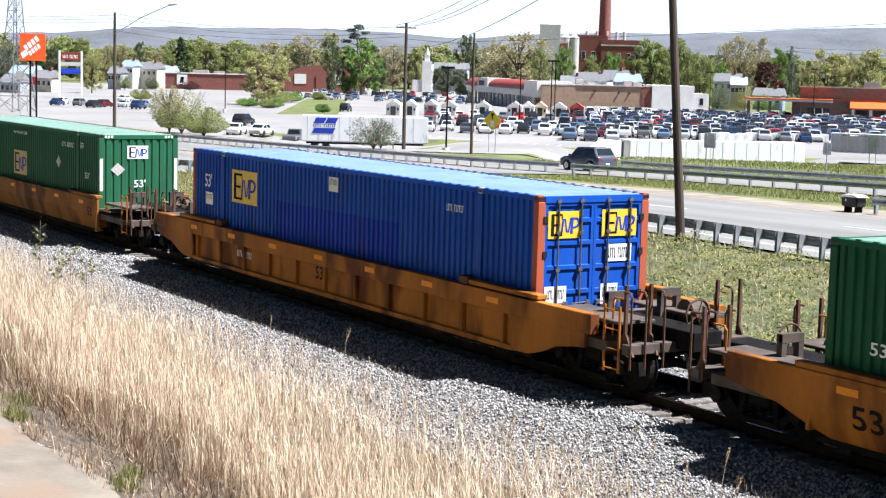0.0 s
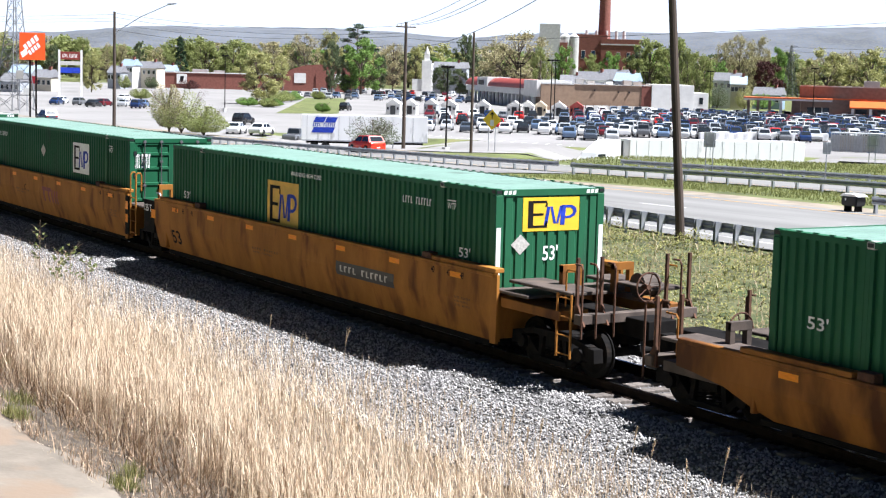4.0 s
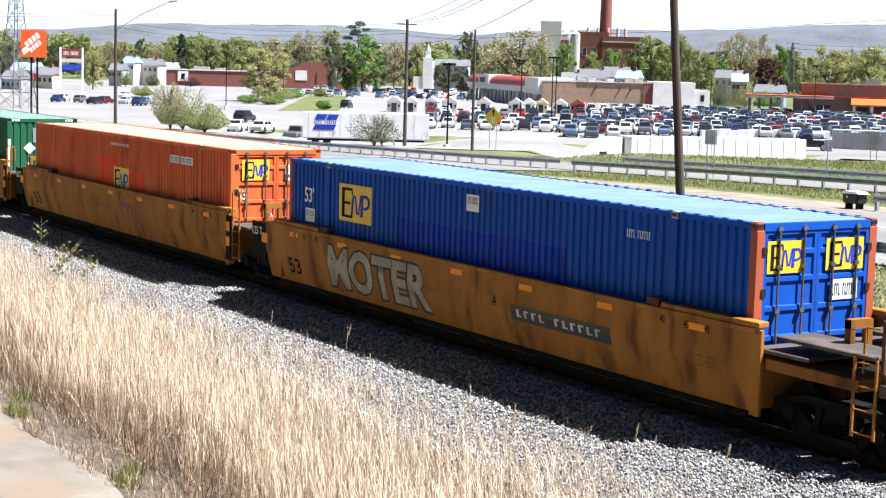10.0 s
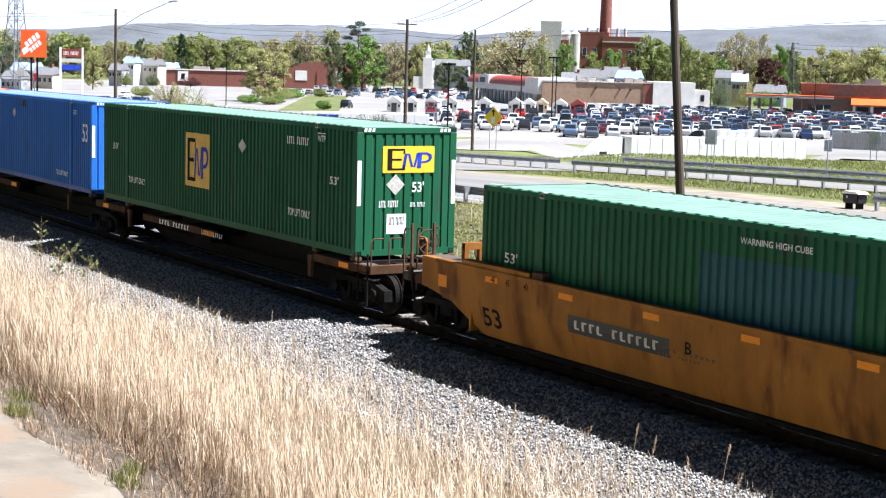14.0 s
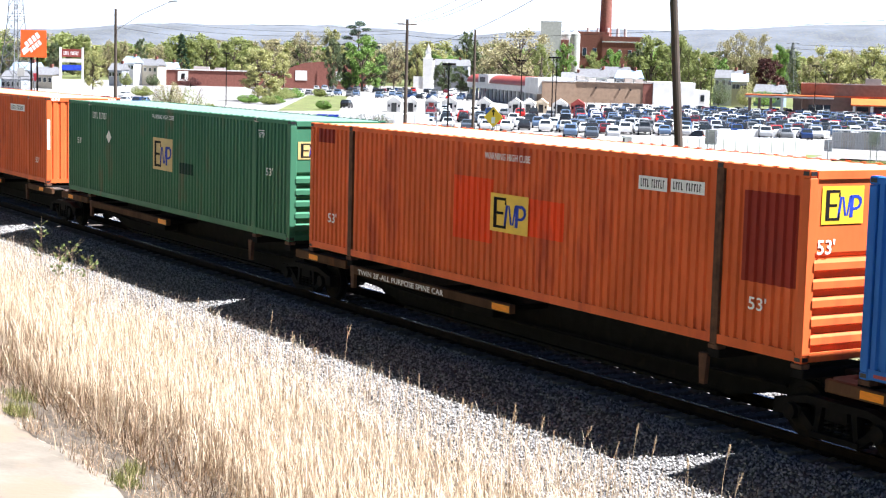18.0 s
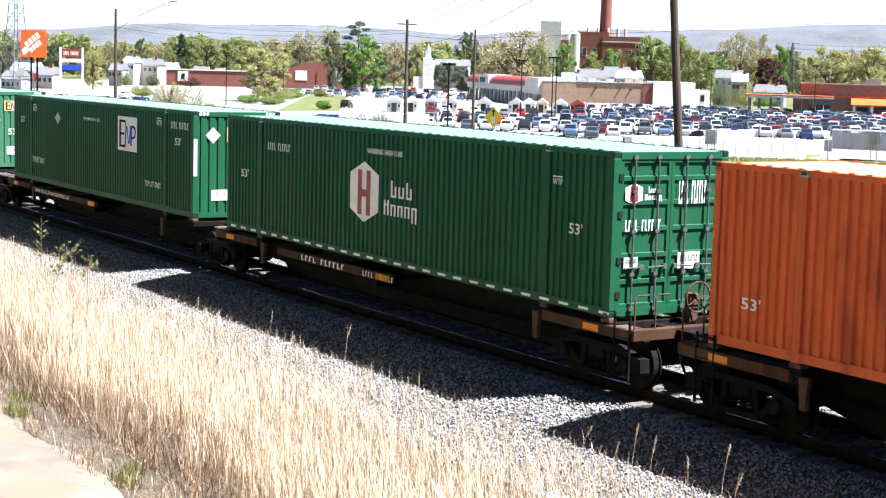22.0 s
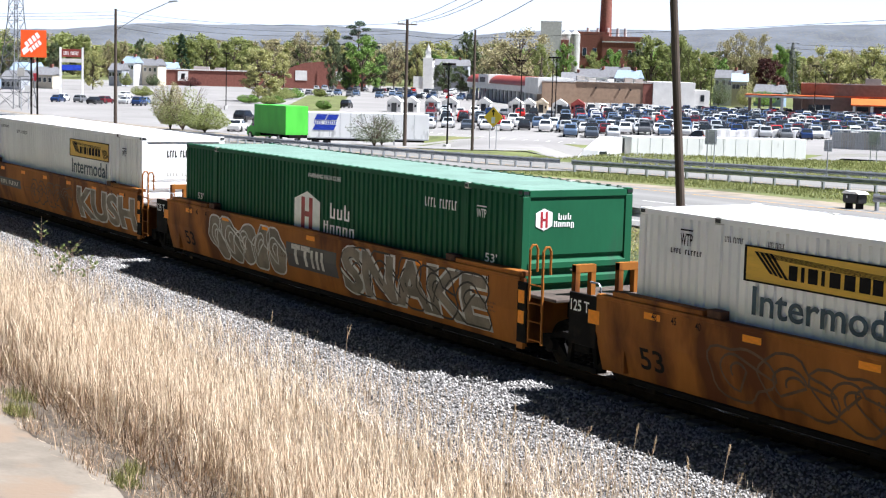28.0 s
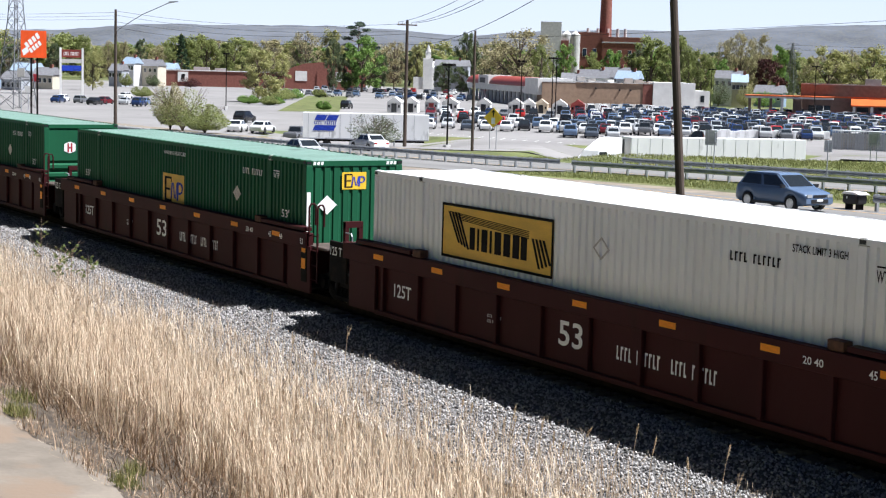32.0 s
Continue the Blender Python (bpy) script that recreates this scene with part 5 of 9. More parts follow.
load(spine_car(SP, 9.4, 10.35, -7.85, 10.35, (-0.8, 5.6), "bars", lc=True), -322.51, 0)
load(well_car("rust-brown well car with dark scrawled lines", CAR_R, "deep", "joint", "coupler", 9.81, 11.8, [
    ("plate", 4.2, 6.8, 0.80, 1.10), N53L, ("tag", -5.8, 3.4, 0.40, 1.36, None, SPRAY_BROWN, 31, 8)]), -343.71, 0)
load(well_car("rust-brown well car covered in grey and white graffiti", CAR_R, "deep", "joint", "joint", 9.75, 9.81, [
    N53L, ("tag", -5.9, -1.6, 0.40, 1.5, SPRAY_GREY, SPRAY_WHITE, 41, 5), ("word", "SNAKE", 1.3, 7.3, 0.40, 1.52, SPRAY_GREY, SPRAY_WHITE),
    ("tag", 1.5, 7.2, 0.45, 1.5, None, SPRAY_DARK, 43, 5), ("blank", -1.45, 1.1, 0.68, 1.26), ("brand", -1.15, 0.76, SPRAY_WHITE)]), -363.33, 0)
load(well_car("rust-brown well car with white-edged graffiti", CAR_R, "deep", "coupler", "joint", 11.8, 9.75, [
    ("plate", -5.4, -2.9, 0.84, 1.14), ("word", "KUSH", 3.0, 8.1, 0.42, 1.45, SPRAY_GREY, SPRAY_WHITE), ("tag", -1.8, 2.4, 0.5, 1.3, None, SPRAY_BROWN, 52, 5)]), -382.82, 0)
WM = "dark maroon ribbed well car carrying a container"
MR = [("num", "53", -0.95, 0.56, 0.72, 0.46, -1.418), ("bars", 0.75, 0.58, 1.2, 0.24, -1.418), ("bars", 2.2, 0.58, 1.15, 0.24, -1.418), ("num", "125T", -6.9, 0.62, 0.7, 0.28, -1.418), ("bars", -3.3, 0.72, 0.5, 0.06, -1.418), ("bars", -3.3, 0.62, 0.4, 0.06, -1.418), ("num", "45", 6.6, 1.3, 0.16, 0.13, -1.546), ("num", "48", 7.2, 1.3, 0.16, 0.13, -1.546), ("num", "53", 8.3, 1.3, 0.16, 0.13, -1.546), ("num", "20 40", 5.3, 1.3, 0.42, 0.12, -1.546)]
load(well_car(WM, MAROON, "maroon", "joint", "coupler", 9.71, 11.8, MR), -406.43, 0)
load(well_car(WM, MAROON, "maroon", "joint", "joint", 9.77, 9.71, MR), -425.85, 0)
load(well_car(WM, MAROON, "maroon", "coupler", "joint", 11.8, 9.77, MR), -445.39, 0)

# ---- ground ----
TY = (-3000, -40, -17, -14, -10.5, -9, -4.6, -2.6, -1.9, 1.9, 2.6, 5, 14)
TZ = (3.8, 3.8, 3.7, -0.35, -0.6, -0.8, -0.75, -0.36, -0.24, -0.24, -0.36, -0.6, -0.2)
DD = (0, 60, 84, 118, 145, 195, 260, 400)
DZ = (0, 0, -0.45, -1.6, -2.2, -3.1, -3.5, -3.7)


def ease(v, a, b):
    """0 before a, 1 past b, smooth between."""
    u = np.clip((np.asarray(v, float) - a) / (b - a), 0, 1)
    return u * u * (3 - 2 * u)


def lie(x, y):
    """Height of the ground: the track bed, the bank by the camera, and the land that falls away beyond the road. Arrays allowed."""
    t = np.interp(y, TY, TZ)
    d = np.interp(np.hypot(x, np.asarray(y) + 18.2), DD, DZ)
    s = np.clip((np.asarray(y) - 4) / 10, 0, 1)
    s = s * s * (3 - 2 * s)
    r, a = np.hypot(x, np.asarray(y) + 18.2), np.degrees(np.arctan2(x, np.asarray(y) + 18.2))
    d = d - 2.5 * ease(r, 133, 140) * ease(r, 186, 174) * ease(a, -54.6, -53.4) * ease(a, -45.0, -45.9)
    d = d - 1.15 * ease(r, 160, 170) * ease(r, 206, 196) * ease(a, -64.6, -63.6) * ease(a, -57.6, -58.6)
    d = d + 0.72 * ease(y, 57.6, 63) * ease(r, 137, 130) * ease(a, -55.0, -53.6)
    return t + (d - t) * s


def net(name, xs, ys, lift, material, label="", category="", kind="structure", bump=0.0, seed=1):
    """A sheet over the grid xs by ys (ys may depend on x through a function), laid on the ground."""
    nx, ny = len(xs), len(ys(0) if callable(ys) else ys)
    X = np.repeat(np.asarray(xs, float), ny)
    Y = np.concatenate([np.asarray(ys(x) if callable(ys) else ys, float) for x in xs])
    Z = lie(X, Y) + lift
    if bump:
        Z = Z + np.random.RandomState(seed).uniform(-bump, bump, len(Z))
    i = np.arange(nx - 1)[:, None] * ny + np.arange(ny - 1)[None, :]
    f = np.stack([i, i + ny, i + ny + 1, i + 1], -1).reshape(-1, 4)
    me = bpy.data.meshes.new(name)
    me.from_pydata(np.stack([X, Y, Z], -1).tolist(), [], f.tolist())
    me.materials.append(material)
    me.shade_smooth()
    ob = new(name, me)
    return tagged(ob, label, category, kind=kind)


SOIL = mat("weedy soil", (0.10, 0.105, 0.045), rough=0.95, vary=0.4, scale=0.9, dirt=(0.055, 0.075, 0.022), dirt_at=0.5, bump=0.03, bump_scale=6)
MEADOW = mat("spring meadow", (0.115, 0.135, 0.04), rough=0.95, vary=0.35, scale=0.25, dirt=(0.17, 0.16, 0.06), dirt_at=0.55, bump=0.05, bump_scale=5)
ASPHALT = mat("worn grey road asphalt", (0.19, 0.185, 0.175), rough=0.9, vary=0.16, scale=0.3, stretch=(0.12, 1, 1), dirt=(0.13, 0.125, 0.12), dirt_at=0.6, bump=0.003, bump_scale=120)
LOT = mat("sun-bleached car park asphalt", (0.235, 0.225, 0.215), rough=0.9, vary=0.12, scale=0.05, dirt=(0.17, 0.16, 0.15), dirt_at=0.6)
SHOULDER = mat("gravelly road shoulder", (0.25, 0.21, 0.16), rough=0.95, vary=0.2, scale=0.8, dirt=(0.14, 0.12, 0.1), bump=0.01, bump_scale=30)
BALLAST = mat("crushed stone bed", (0.15, 0.143, 0.137), rough=0.9, vary=0.45, scale=14, dirt=(0.10, 0.09, 0.08), dirt_at=0.56, bump=0.04, bump_scale=22)
SAND = mat("pale sandy dirt track", (0.195, 0.165, 0.13), rough=0.95, vary=0.2, scale=0.8, dirt=(0.20, 0.148, 0.105), dirt_at=0.52, bump=0.012, bump_scale=9)
LITTER = mat("matted dead grass", (0.10, 0.078, 0.057), rough=0.95, vary=0.4, scale=3.0, stretch=(1, 3, 1), dirt=(0.15, 0.10, 0.05), bump=0.04, bump_scale=12)
LINE_W = mat("worn white road line", (0.62, 0.62, 0.58), rough=0.8, vary=0.2, scale=1.2, dirt=(0.3, 0.29, 0.27), dirt_at=0.56)
LINE_Y = mat("worn yellow road line", (0.55, 0.33, 0.09), rough=0.8, vary=0.2, scale=1.2, dirt=(0.3, 0.24, 0.15), dirt_at=0.55)

gx = np.concatenate([-np.geomspace(4200, 260, 40), np.arange(-250, 31, 5.0), np.geomspace(40, 4200, 26)])
gy = np.concatenate([-np.geomspace(3000, 45, 12), np.arange(-40, -18, 4.0), np.arange(-18, 20, 0.7), np.arange(20, 70, 2.0), np.geomspace(72, 4500, 60)])
net("ground", gx, gy, -0.05, MEADOW, "grassy ground that reaches the far hills", "ground")
xs = np.arange(-240, 41, 2.0)
net("ballast_bed", xs, np.arange(-4.9, 4.95, 0.35), 0.0, BALLAST, "grey crushed stone railway bed", "ballast")
net("soil_strip", xs, np.arange(-10.8, -4.4, 0.4), -0.03, LITTER, "matted dead grass beside the track", "ground")
net("dirt_path", np.arange(-90, 41, 0.5), lambda x: np.linspace(-14.2, -10.3 + 0.12 * math.sin(x * 1.3) + 0.1 * math.sin(x * 3.1) + 0.05 * math.sin(x * 7.7), 12), -0.01, SAND, "pale sandy dirt track along the reeds", "path", bump=0.015)
net("weed_strip", xs, np.arange(4.7, 17.2, 0.6), -0.01, SOIL, "weedy bank between rails and road", "verge", bump=0.04)
net("road", np.arange(-300, 61, 3.0), np.arange(17.4, 33.7, 0.8), 0.03, ASPHALT, "worn grey two-lane carriageway", "road")
net("road_shoulder", np.arange(-300, 61, 3.0), np.arange(32.6, 36.6, 0.8), 0.02, SHOULDER, "gravelly shoulder of the road", "road")
net("far_road", np.arange(-330, 61, 3.0), np.arange(46.6, 56.4, 0.8), 0.03, ASPHALT, "far carriageway behind the guardrail", "road")
net("car_park", np.concatenate([np.arange(-640, -170, 10.0), np.arange(-170, -89, 4.0)]), lambda x: np.linspace(np.interp(x, (-132, -124, -118, -100), (58.5, 72.0, 96.0, 104.0)), 330, 60), 0.025, LOT, "wide sun-bleached shopping car park", "car park")
net("edge_line", np.arange(-300, 61, 3.0), (18.6, 18.75), 0.038, LINE_W, "white edge line", "road marking")
net("yellow_line", np.arange(-300, 61, 3.0), (32.0, 32.17), 0.038, LINE_Y, "worn yellow edge line", "road marking")
net("far_edge_line", np.arange(-330, 61, 3.0), (55.6, 55.75), 0.038, LINE_W, "white edge line", "road marking")
net("far_yellow_line", np.arange(-330, 61, 3.0), (47.4, 47.55), 0.038, LINE_Y, "yellow edge line", "road marking")
for k in range(20):
    x = -55.6 - 12.2 * (k - 2)
    net("lane_dash", (x, x + 1.5, x + 3.05), (26.3, 26.45), 0.038, LINE_W, "white lane dash", "road marking")
net("kerb_strip", np.arange(-330, -124, 3.0), np.arange(56.3, 59.6, 0.6), 0.012, SHOULDER, "gravel strip before the car park", "verge", bump=0.03)
net("median_paving", np.arange(-330, -84, 3.0), np.arange(36.4, 46.8, 0.8), 0.016, ASPHALT, "worn paving between the two carriageways", "road")

# ---- track ----
TIE = mat("weathered sleeper timber", (0.17, 0.145, 0.125), rough=0.9, vary=0.3, scale=2.5, stretch=(1, 6, 1), dirt=(0.08, 0.065, 0.055), bump=0.006, bump_scale=30, rand=0.25)
RAILTOP = mat("polished rail steel", (0.55, 0.54, 0.53), rough=0.22, metal=1.0, vary=0.06)
RAILSIDE = mat("rusty rail side", (0.020, 0.013, 0.010), rough=0.9, vary=0.3, scale=5, spec=0.08)


def b_rail(bm):
    prism_x(bm, [(-0.075, -0.185), (0.075, -0.185), (0.075, -0.172), (0.012, -0.15), (0.012, -0.05), (0.036, -0.036), (0.036, -0.004), (-0.036, -0.004), (-0.036, -0.036), (-0.012, -0.05), (-0.012, -0.15), (-0.075, -0.172)], -235, 40)


def b_rail_head(bm):
    prism_x(bm, [(-0.034, -0.005), (0.034, -0.005), (0.03, 0.0), (-0.03, 0.0)], -235, 40)


trk = thing("railway_track", "steel rails on weathered timber sleepers", "railway track", kind="structure")
for s in (-1, 1):
    r = part("rail", shape("rail", b_rail), RAILSIDE, trk, "rusty rail with a polished head", at=pose(0, s * 0.7525, 0))
    part("rail_head", shape("rail_head", b_rail_head), RAILTOP, r)


def b_tie(bm):
    box(bm, -0.115, 0.115, -1.3, 1.3, -0.30, -0.178)
    bmesh.ops.bevel(bm, geom=bm.edges[:], offset=0.012, segments=1, affect="EDGES")


def b_tie_plate(bm):
    for s in (-1, 1):
        box(bm, -0.1, 0.1, s * 0.7525 - 0.17, s * 0.7525 + 0.17, -0.185, -0.165)
        for k in (-0.1, 0.1):
            box(bm, -0.02, 0.02, s * 0.7525 + k - 0.02, s * 0.7525 + k + 0.02, -0.17, -0.14)


R = random.Random(7)
for k in range(130):
    t = part("sleeper", shape("sleeper", b_tie), TIE, trk, at=pose(-70 + k * 0.53, R.uniform(-0.03, 0.03), R.uniform(-0.01, 0.008), 0, 0, R.uniform(-0.8, 0.8)))
    if k > 40:
        part("tie_plate", shape("tie_plate", b_tie_plate), RAILSIDE, t)


def scatter_mesh(name, base_v, base_f, pos, scale, yaw, tilt, material, label, category, kind="stuff"):
    """Many small copies of one little shape, joined in a single mesh. scale: n by 3; yaw, tilt: n."""
    bv, n, m = np.asarray(base_v, float), len(pos), len(base_v)
    v = bv[None] * scale[:, None, :]
    c, s = np.cos(tilt)[:, None], np.sin(tilt)[:, None]
    y, z = v[..., 1] * c - v[..., 2] * s, v[..., 1] * s + v[..., 2] * c
    c, s = np.cos(yaw)[:, None], np.sin(yaw)[:, None]
    x = v[..., 0]
    v = np.stack([x * c - y * s, x * s + y * c, z], -1) + pos[:, None, :]
    me = bpy.data.meshes.new(name)
    me.vertices.add(n * m)
    me.vertices.foreach_set("co", v.ravel())
    sizes = np.array([len(f) for f in base_f])
    flatf = np.concatenate([np.asarray(f) for f in base_f])
    loops = (flatf[None, :] + (np.arange(n) * m)[:, None]).ravel()
    me.loops.add(len(loops))
    me.loops.foreach_set("vertex_index", loops)
    tot = np.tile(sizes, n)
    me.polygons.add(len(tot))
    me.polygons.foreach_set("loop_start", np.concatenate([[0], np.cumsum(tot)[:-1]]))
    me.polygons.foreach_set("loop_total", tot)
    me.update(calc_edges=True)
    me.materials.append(material)
    return tagged(new(name, me), label, category, kind=kind)


OCTA_V = [(1, 0, 0), (-0.8, 0.35, 0.1), (0, 1, 0.1), (0.15, -0.9, 0), (0, 0.1, 0.9), (0.1, 0, -0.8)]
OCTA_F = [(0, 2, 4), (2, 1, 4), (1, 3, 4), (3, 0, 4), (2, 0, 5), (1, 2, 5), (3, 1, 5), (0, 3, 5)]
STONE = island("crushed ballast stone", (0.085, 0.08, 0.078), (0.54, 0.52, 0.50), rough=0.9, spec=0.08)
rs = np.random.RandomState(3)


def stones(n, x0, x1, y0, y1, size, name, drop=0.0):
    u = rs.rand(n)
    x = x1 - (x1 - x0) * u ** 1.25
    y = rs.uniform(y0, y1, n)
    sc = rs.uniform(0.55, 1.25, (n, 3)) * size
    z = lie(x, y) - drop + sc[:, 2] * 0.35 + rs.uniform(-0.01, 0.02, n)
    scatter_mesh(name, OCTA_V, OCTA_F, np.stack([x, y, z], -1), sc, rs.uniform(0, 6.28, n), rs.uniform(-0.7, 0.7, n), STONE, "grey crushed stones of the railway bed", "ballast stones")


stones(74000, -62, -8, -4.9, -1.15, 0.031, "ballast_stones")
stones(9000, -70, -8, -0.62, 0.62, 0.032, "ballast_stones", 0.012)
stones(9000, -90, -8, 1.3, 4.9, 0.045, "ballast_stones")

# ---- grass, reeds and weeds ----
REED = island("dry straw reed", (0.34, 0.23, 0.14), (0.93, 0.79, 0.60), rough=0.75, trans=0.3)
REED_DARK = island("brown dead stems", (0.10, 0.058, 0.035), (0.50, 0.36, 0.24), rough=0.85)
PLUME = island("reed plume", (0.52, 0.40, 0.26), (0.86, 0.72, 0.54), rough=0.9, trans=0.3)
WEED = island("green spring weeds", (0.085, 0.095, 0.028), (0.30, 0.275, 0.10), rough=0.8, trans=0.3)
TURF = island("bright verge grass", (0.12, 0.145, 0.04), (0.31, 0.31, 0.12), rough=0.8, trans=0.3)
BLADE_V = [(-0.5, 0, 0), (0.5, 0, 0), (0.45, 0.04, 0.4), (-0.45, 0.04, 0.4), (0.36, 0.15, 0.74), (-0.36, 0.15, 0.74), (0.06, 0.34, 0.97)]
BLADE_F = [(0, 1, 2, 3), (3, 2, 4, 5), (5, 4, 6)]


def blades(n, x0, x1, y0, y1, h0, h1, w, material, name, label, category, lean=0.35, bias=1.0, clump=0.0, keep=None, blown=0.0, lift=0.0):
    x = x1 - (x1 - x0) * rs.rand(n) ** bias
    y = rs.uniform(y0, y1, n)
    if clump:
        k = max(1, n // 40)
        cx, cy = rs.uniform(x0, x1, k), rs.uniform(y0, y1, k)
        j = rs.randint(0, k, n)
        x, y = cx[j] + rs.normal(0, clump, n), np.clip(cy[j] + rs.normal(0, clump * 0.6, n), y0, y1)
    if keep is not None:
        on = keep(x, y)
        x, y = x[on], y[on]
    n = len(x)
    h = rs.uniform(h0, h1, n)
    sc = np.stack([np.full(n, w) * rs.uniform(0.6, 1.4, n), h, h], -1)
    p = np.stack([x, y, lie(x, y) - 0.02 + lift * rs.rand(n)], -1)
    return scatter_mesh(name, BLADE_V, BLADE_F, p, sc, rs.normal(1.57, 1.1, n) if blown else rs.uniform(0, 6.28, n), rs.normal(blown, lean, n), material, label, category)


def reed_edge(x):
    return -4.75 + 0.25 * np.sin(x * 0.9) + 0.2 * np.sin(x * 0.37 + 1)


blades(90000, -66, -12, -8.9, -3.5, 0.3, 0.74, 0.0105, REED, "dry_reeds", "thick stand of dry straw-coloured reeds", "reeds", 0.42, 0.9, blown=0.2,
       keep=lambda x, y: (rs.rand(len(x)) < np.interp(y - reed_edge(x), (-2.9, -1.5, -0.1, 1.0), (1.0, 0.55, 0.14, 0.0))) & (y > -8.4 + 0.5 * np.sin(x * 0.7) + 0.3 * np.sin(x * 2.3)))
blades(26000, -66, -12, -8.6, -4.2, 0.08, 0.24, 0.010, REED, "reed_leaves", "broken dry leaves among the reeds", "reeds", 0.9, 0.9, blown=0.7, lift=0.5, keep=lambda x, y: y < reed_edge(x) + 0.2)
blades(9000, -66, -12, -5.6, -3.6, 0.2, 0.6, 0.008, REED, "dry_reeds", "thin dry stems at the edge of the stones", "reeds", 0.35, 0.9)
blades(9000, -66, -12, -5.2, -2.7, 0.08, 0.26, 0.007, REED, "straw_litter", "short straw strewn over the stones", "dead grass", 0.5, 0.9, blown=1.2, lift=0.06)
blades(15000, -60, -12, -9.5, -7.5, 0.2, 0.9, 0.010, REED_DARK, "dead_stems", "tangled brown dead stems by the path", "dead grass", 0.35, 0.9, blown=1.05)
blades(5000, -60, -12, -10.4, -8.6, 0.1, 0.4, 0.010, REED_DARK, "dead_stems", "thin litter of dead stems by the path", "dead grass", 0.8, 0.9, clump=0.35)
blades(4200, -60, -12, -9.2, -7.7, 0.4, 1.25, 0.012, REED, "fallen_reeds", "pale fallen reeds lying across the brown tangle", "reeds", 0.4, 0.9, blown=0.85)
for cx, cy, n, r in ((-26.9, -10.1, 420, 0.34), (-28.4, -9.6, 260, 0.4), (-21.7, -10.1, 300, 0.3), (-22.5, -9.7, 160, 0.22), (-32.4, -8.9, 260, 0.5), (-36.5, -9.4, 200, 0.5), (-19.6, -9.6, 160, 0.3)):
    blades(n, cx - r, cx + r, cy - r * 0.6, cy + r * 0.6, 0.06, 0.26, 0.010, WEED, "path_weeds", "small green tuft of weeds beside the dirt path", "weeds", 0.6)
blades(900, -34, -16, -10.5, -9.3, 0.05, 0.2, 0.012, REED, "straw_litter", "short straw scattered on the edge of the path", "dead grass", 0.5, 1.0, blown=1.3)


def weed_leaves(n, x0, x1, y0, y1, size, name, label, material, dry=False):
    """Low weeds in uneven mounds: leaves that lie open to the sky, green on the mounds and dry between them."""
    x, y = rs.uniform(x0, x1, n), rs.uniform(y0, y1, n)
    mound = 0.5 + 0.34 * np.sin(x * 1.1 + 1.3 * np.sin(y * 0.9)) * np.sin(y * 1.3 + 0.8 * np.sin(x * 0.63)) + 0.28 * np.sin(x * 2.9 + y * 2.3 + 1.7 * np.sin(y * 0.7)) + 0.18 * np.sin(x * 6.1 - y * 5.2)
    on = rs.rand(n) < (np.clip(1.0 - 1.3 * mound, 0.08, 1) if dry else np.clip(1.7 * mound - 0.25, 0.06, 1))
    x, y, mound = x[on], y[on], np.clip(mound[on], 0, 1.2)
    n = len(x)
    z = lie(x, y) + 0.02 + rs.rand(n) ** 0.7 * (0.04 + (0.08 if dry else 0.42) * mound ** 1.5)
    sc = np.stack([rs.uniform(0.5, 1.4, n) * size * (0.25 if dry else 0.5), rs.uniform(0.6, 1.4, n) * size, rs.uniform(0.6, 1.4, n) * size], -1)
    return scatter_mesh(name, BLADE_V[:4] + [BLADE_V[6]], [(0, 1, 2, 3), (3, 2, 4)], np.stack([x, y, z], -1), sc, rs.uniform(0, 6.28, n), rs.normal(-1.0, 0.45, n), material, label, "weeds")


WEED_LIGHT = island("yellow-green young weeds", (0.20, 0.21, 0.06), (0.40, 0.38, 0.14), rough=0.8, trans=0.3)
WEED_DRY = island("dry olive thatch", (0.14, 0.115, 0.055), (0.36, 0.30, 0.17), rough=0.85, trans=0.2)
weed_leaves(80000, -80, -10, 4.7, 16.5, 0.10, "bank_weeds", "dark and mid green leafy weeds on the bank", WEED)
weed_leaves(34000, -80, -10, 4.7, 16.5, 0.085, "young_weeds", "yellow-green young weeds on the bank", WEED_LIGHT)
weed_leaves(60000, -80, -10, 4.7, 16.5, 0.14, "dry_thatch", "dry olive thatch between the weeds", WEED_DRY, True)
blades(2600, -95, -5, 4.8, 16.4, 0.2, 0.6, 0.014, REED, "bank_straw", "dry stalks among the weeds", "weeds", 0.35, 1.0)
blades(20000, -84, -20, 37.6, 45.0, 0.05, 0.2, 0.035, TURF, "verge_grass", "green grass on the strip between the roads", "grass", 0.4, 1.0)
blades(46000, -113, -40, 58.5, 82.0, 0.06, 0.24, 0.05, TURF, "bank_grass", "bright green grassy bank beyond the road", "grass", 0.4, 1.0)


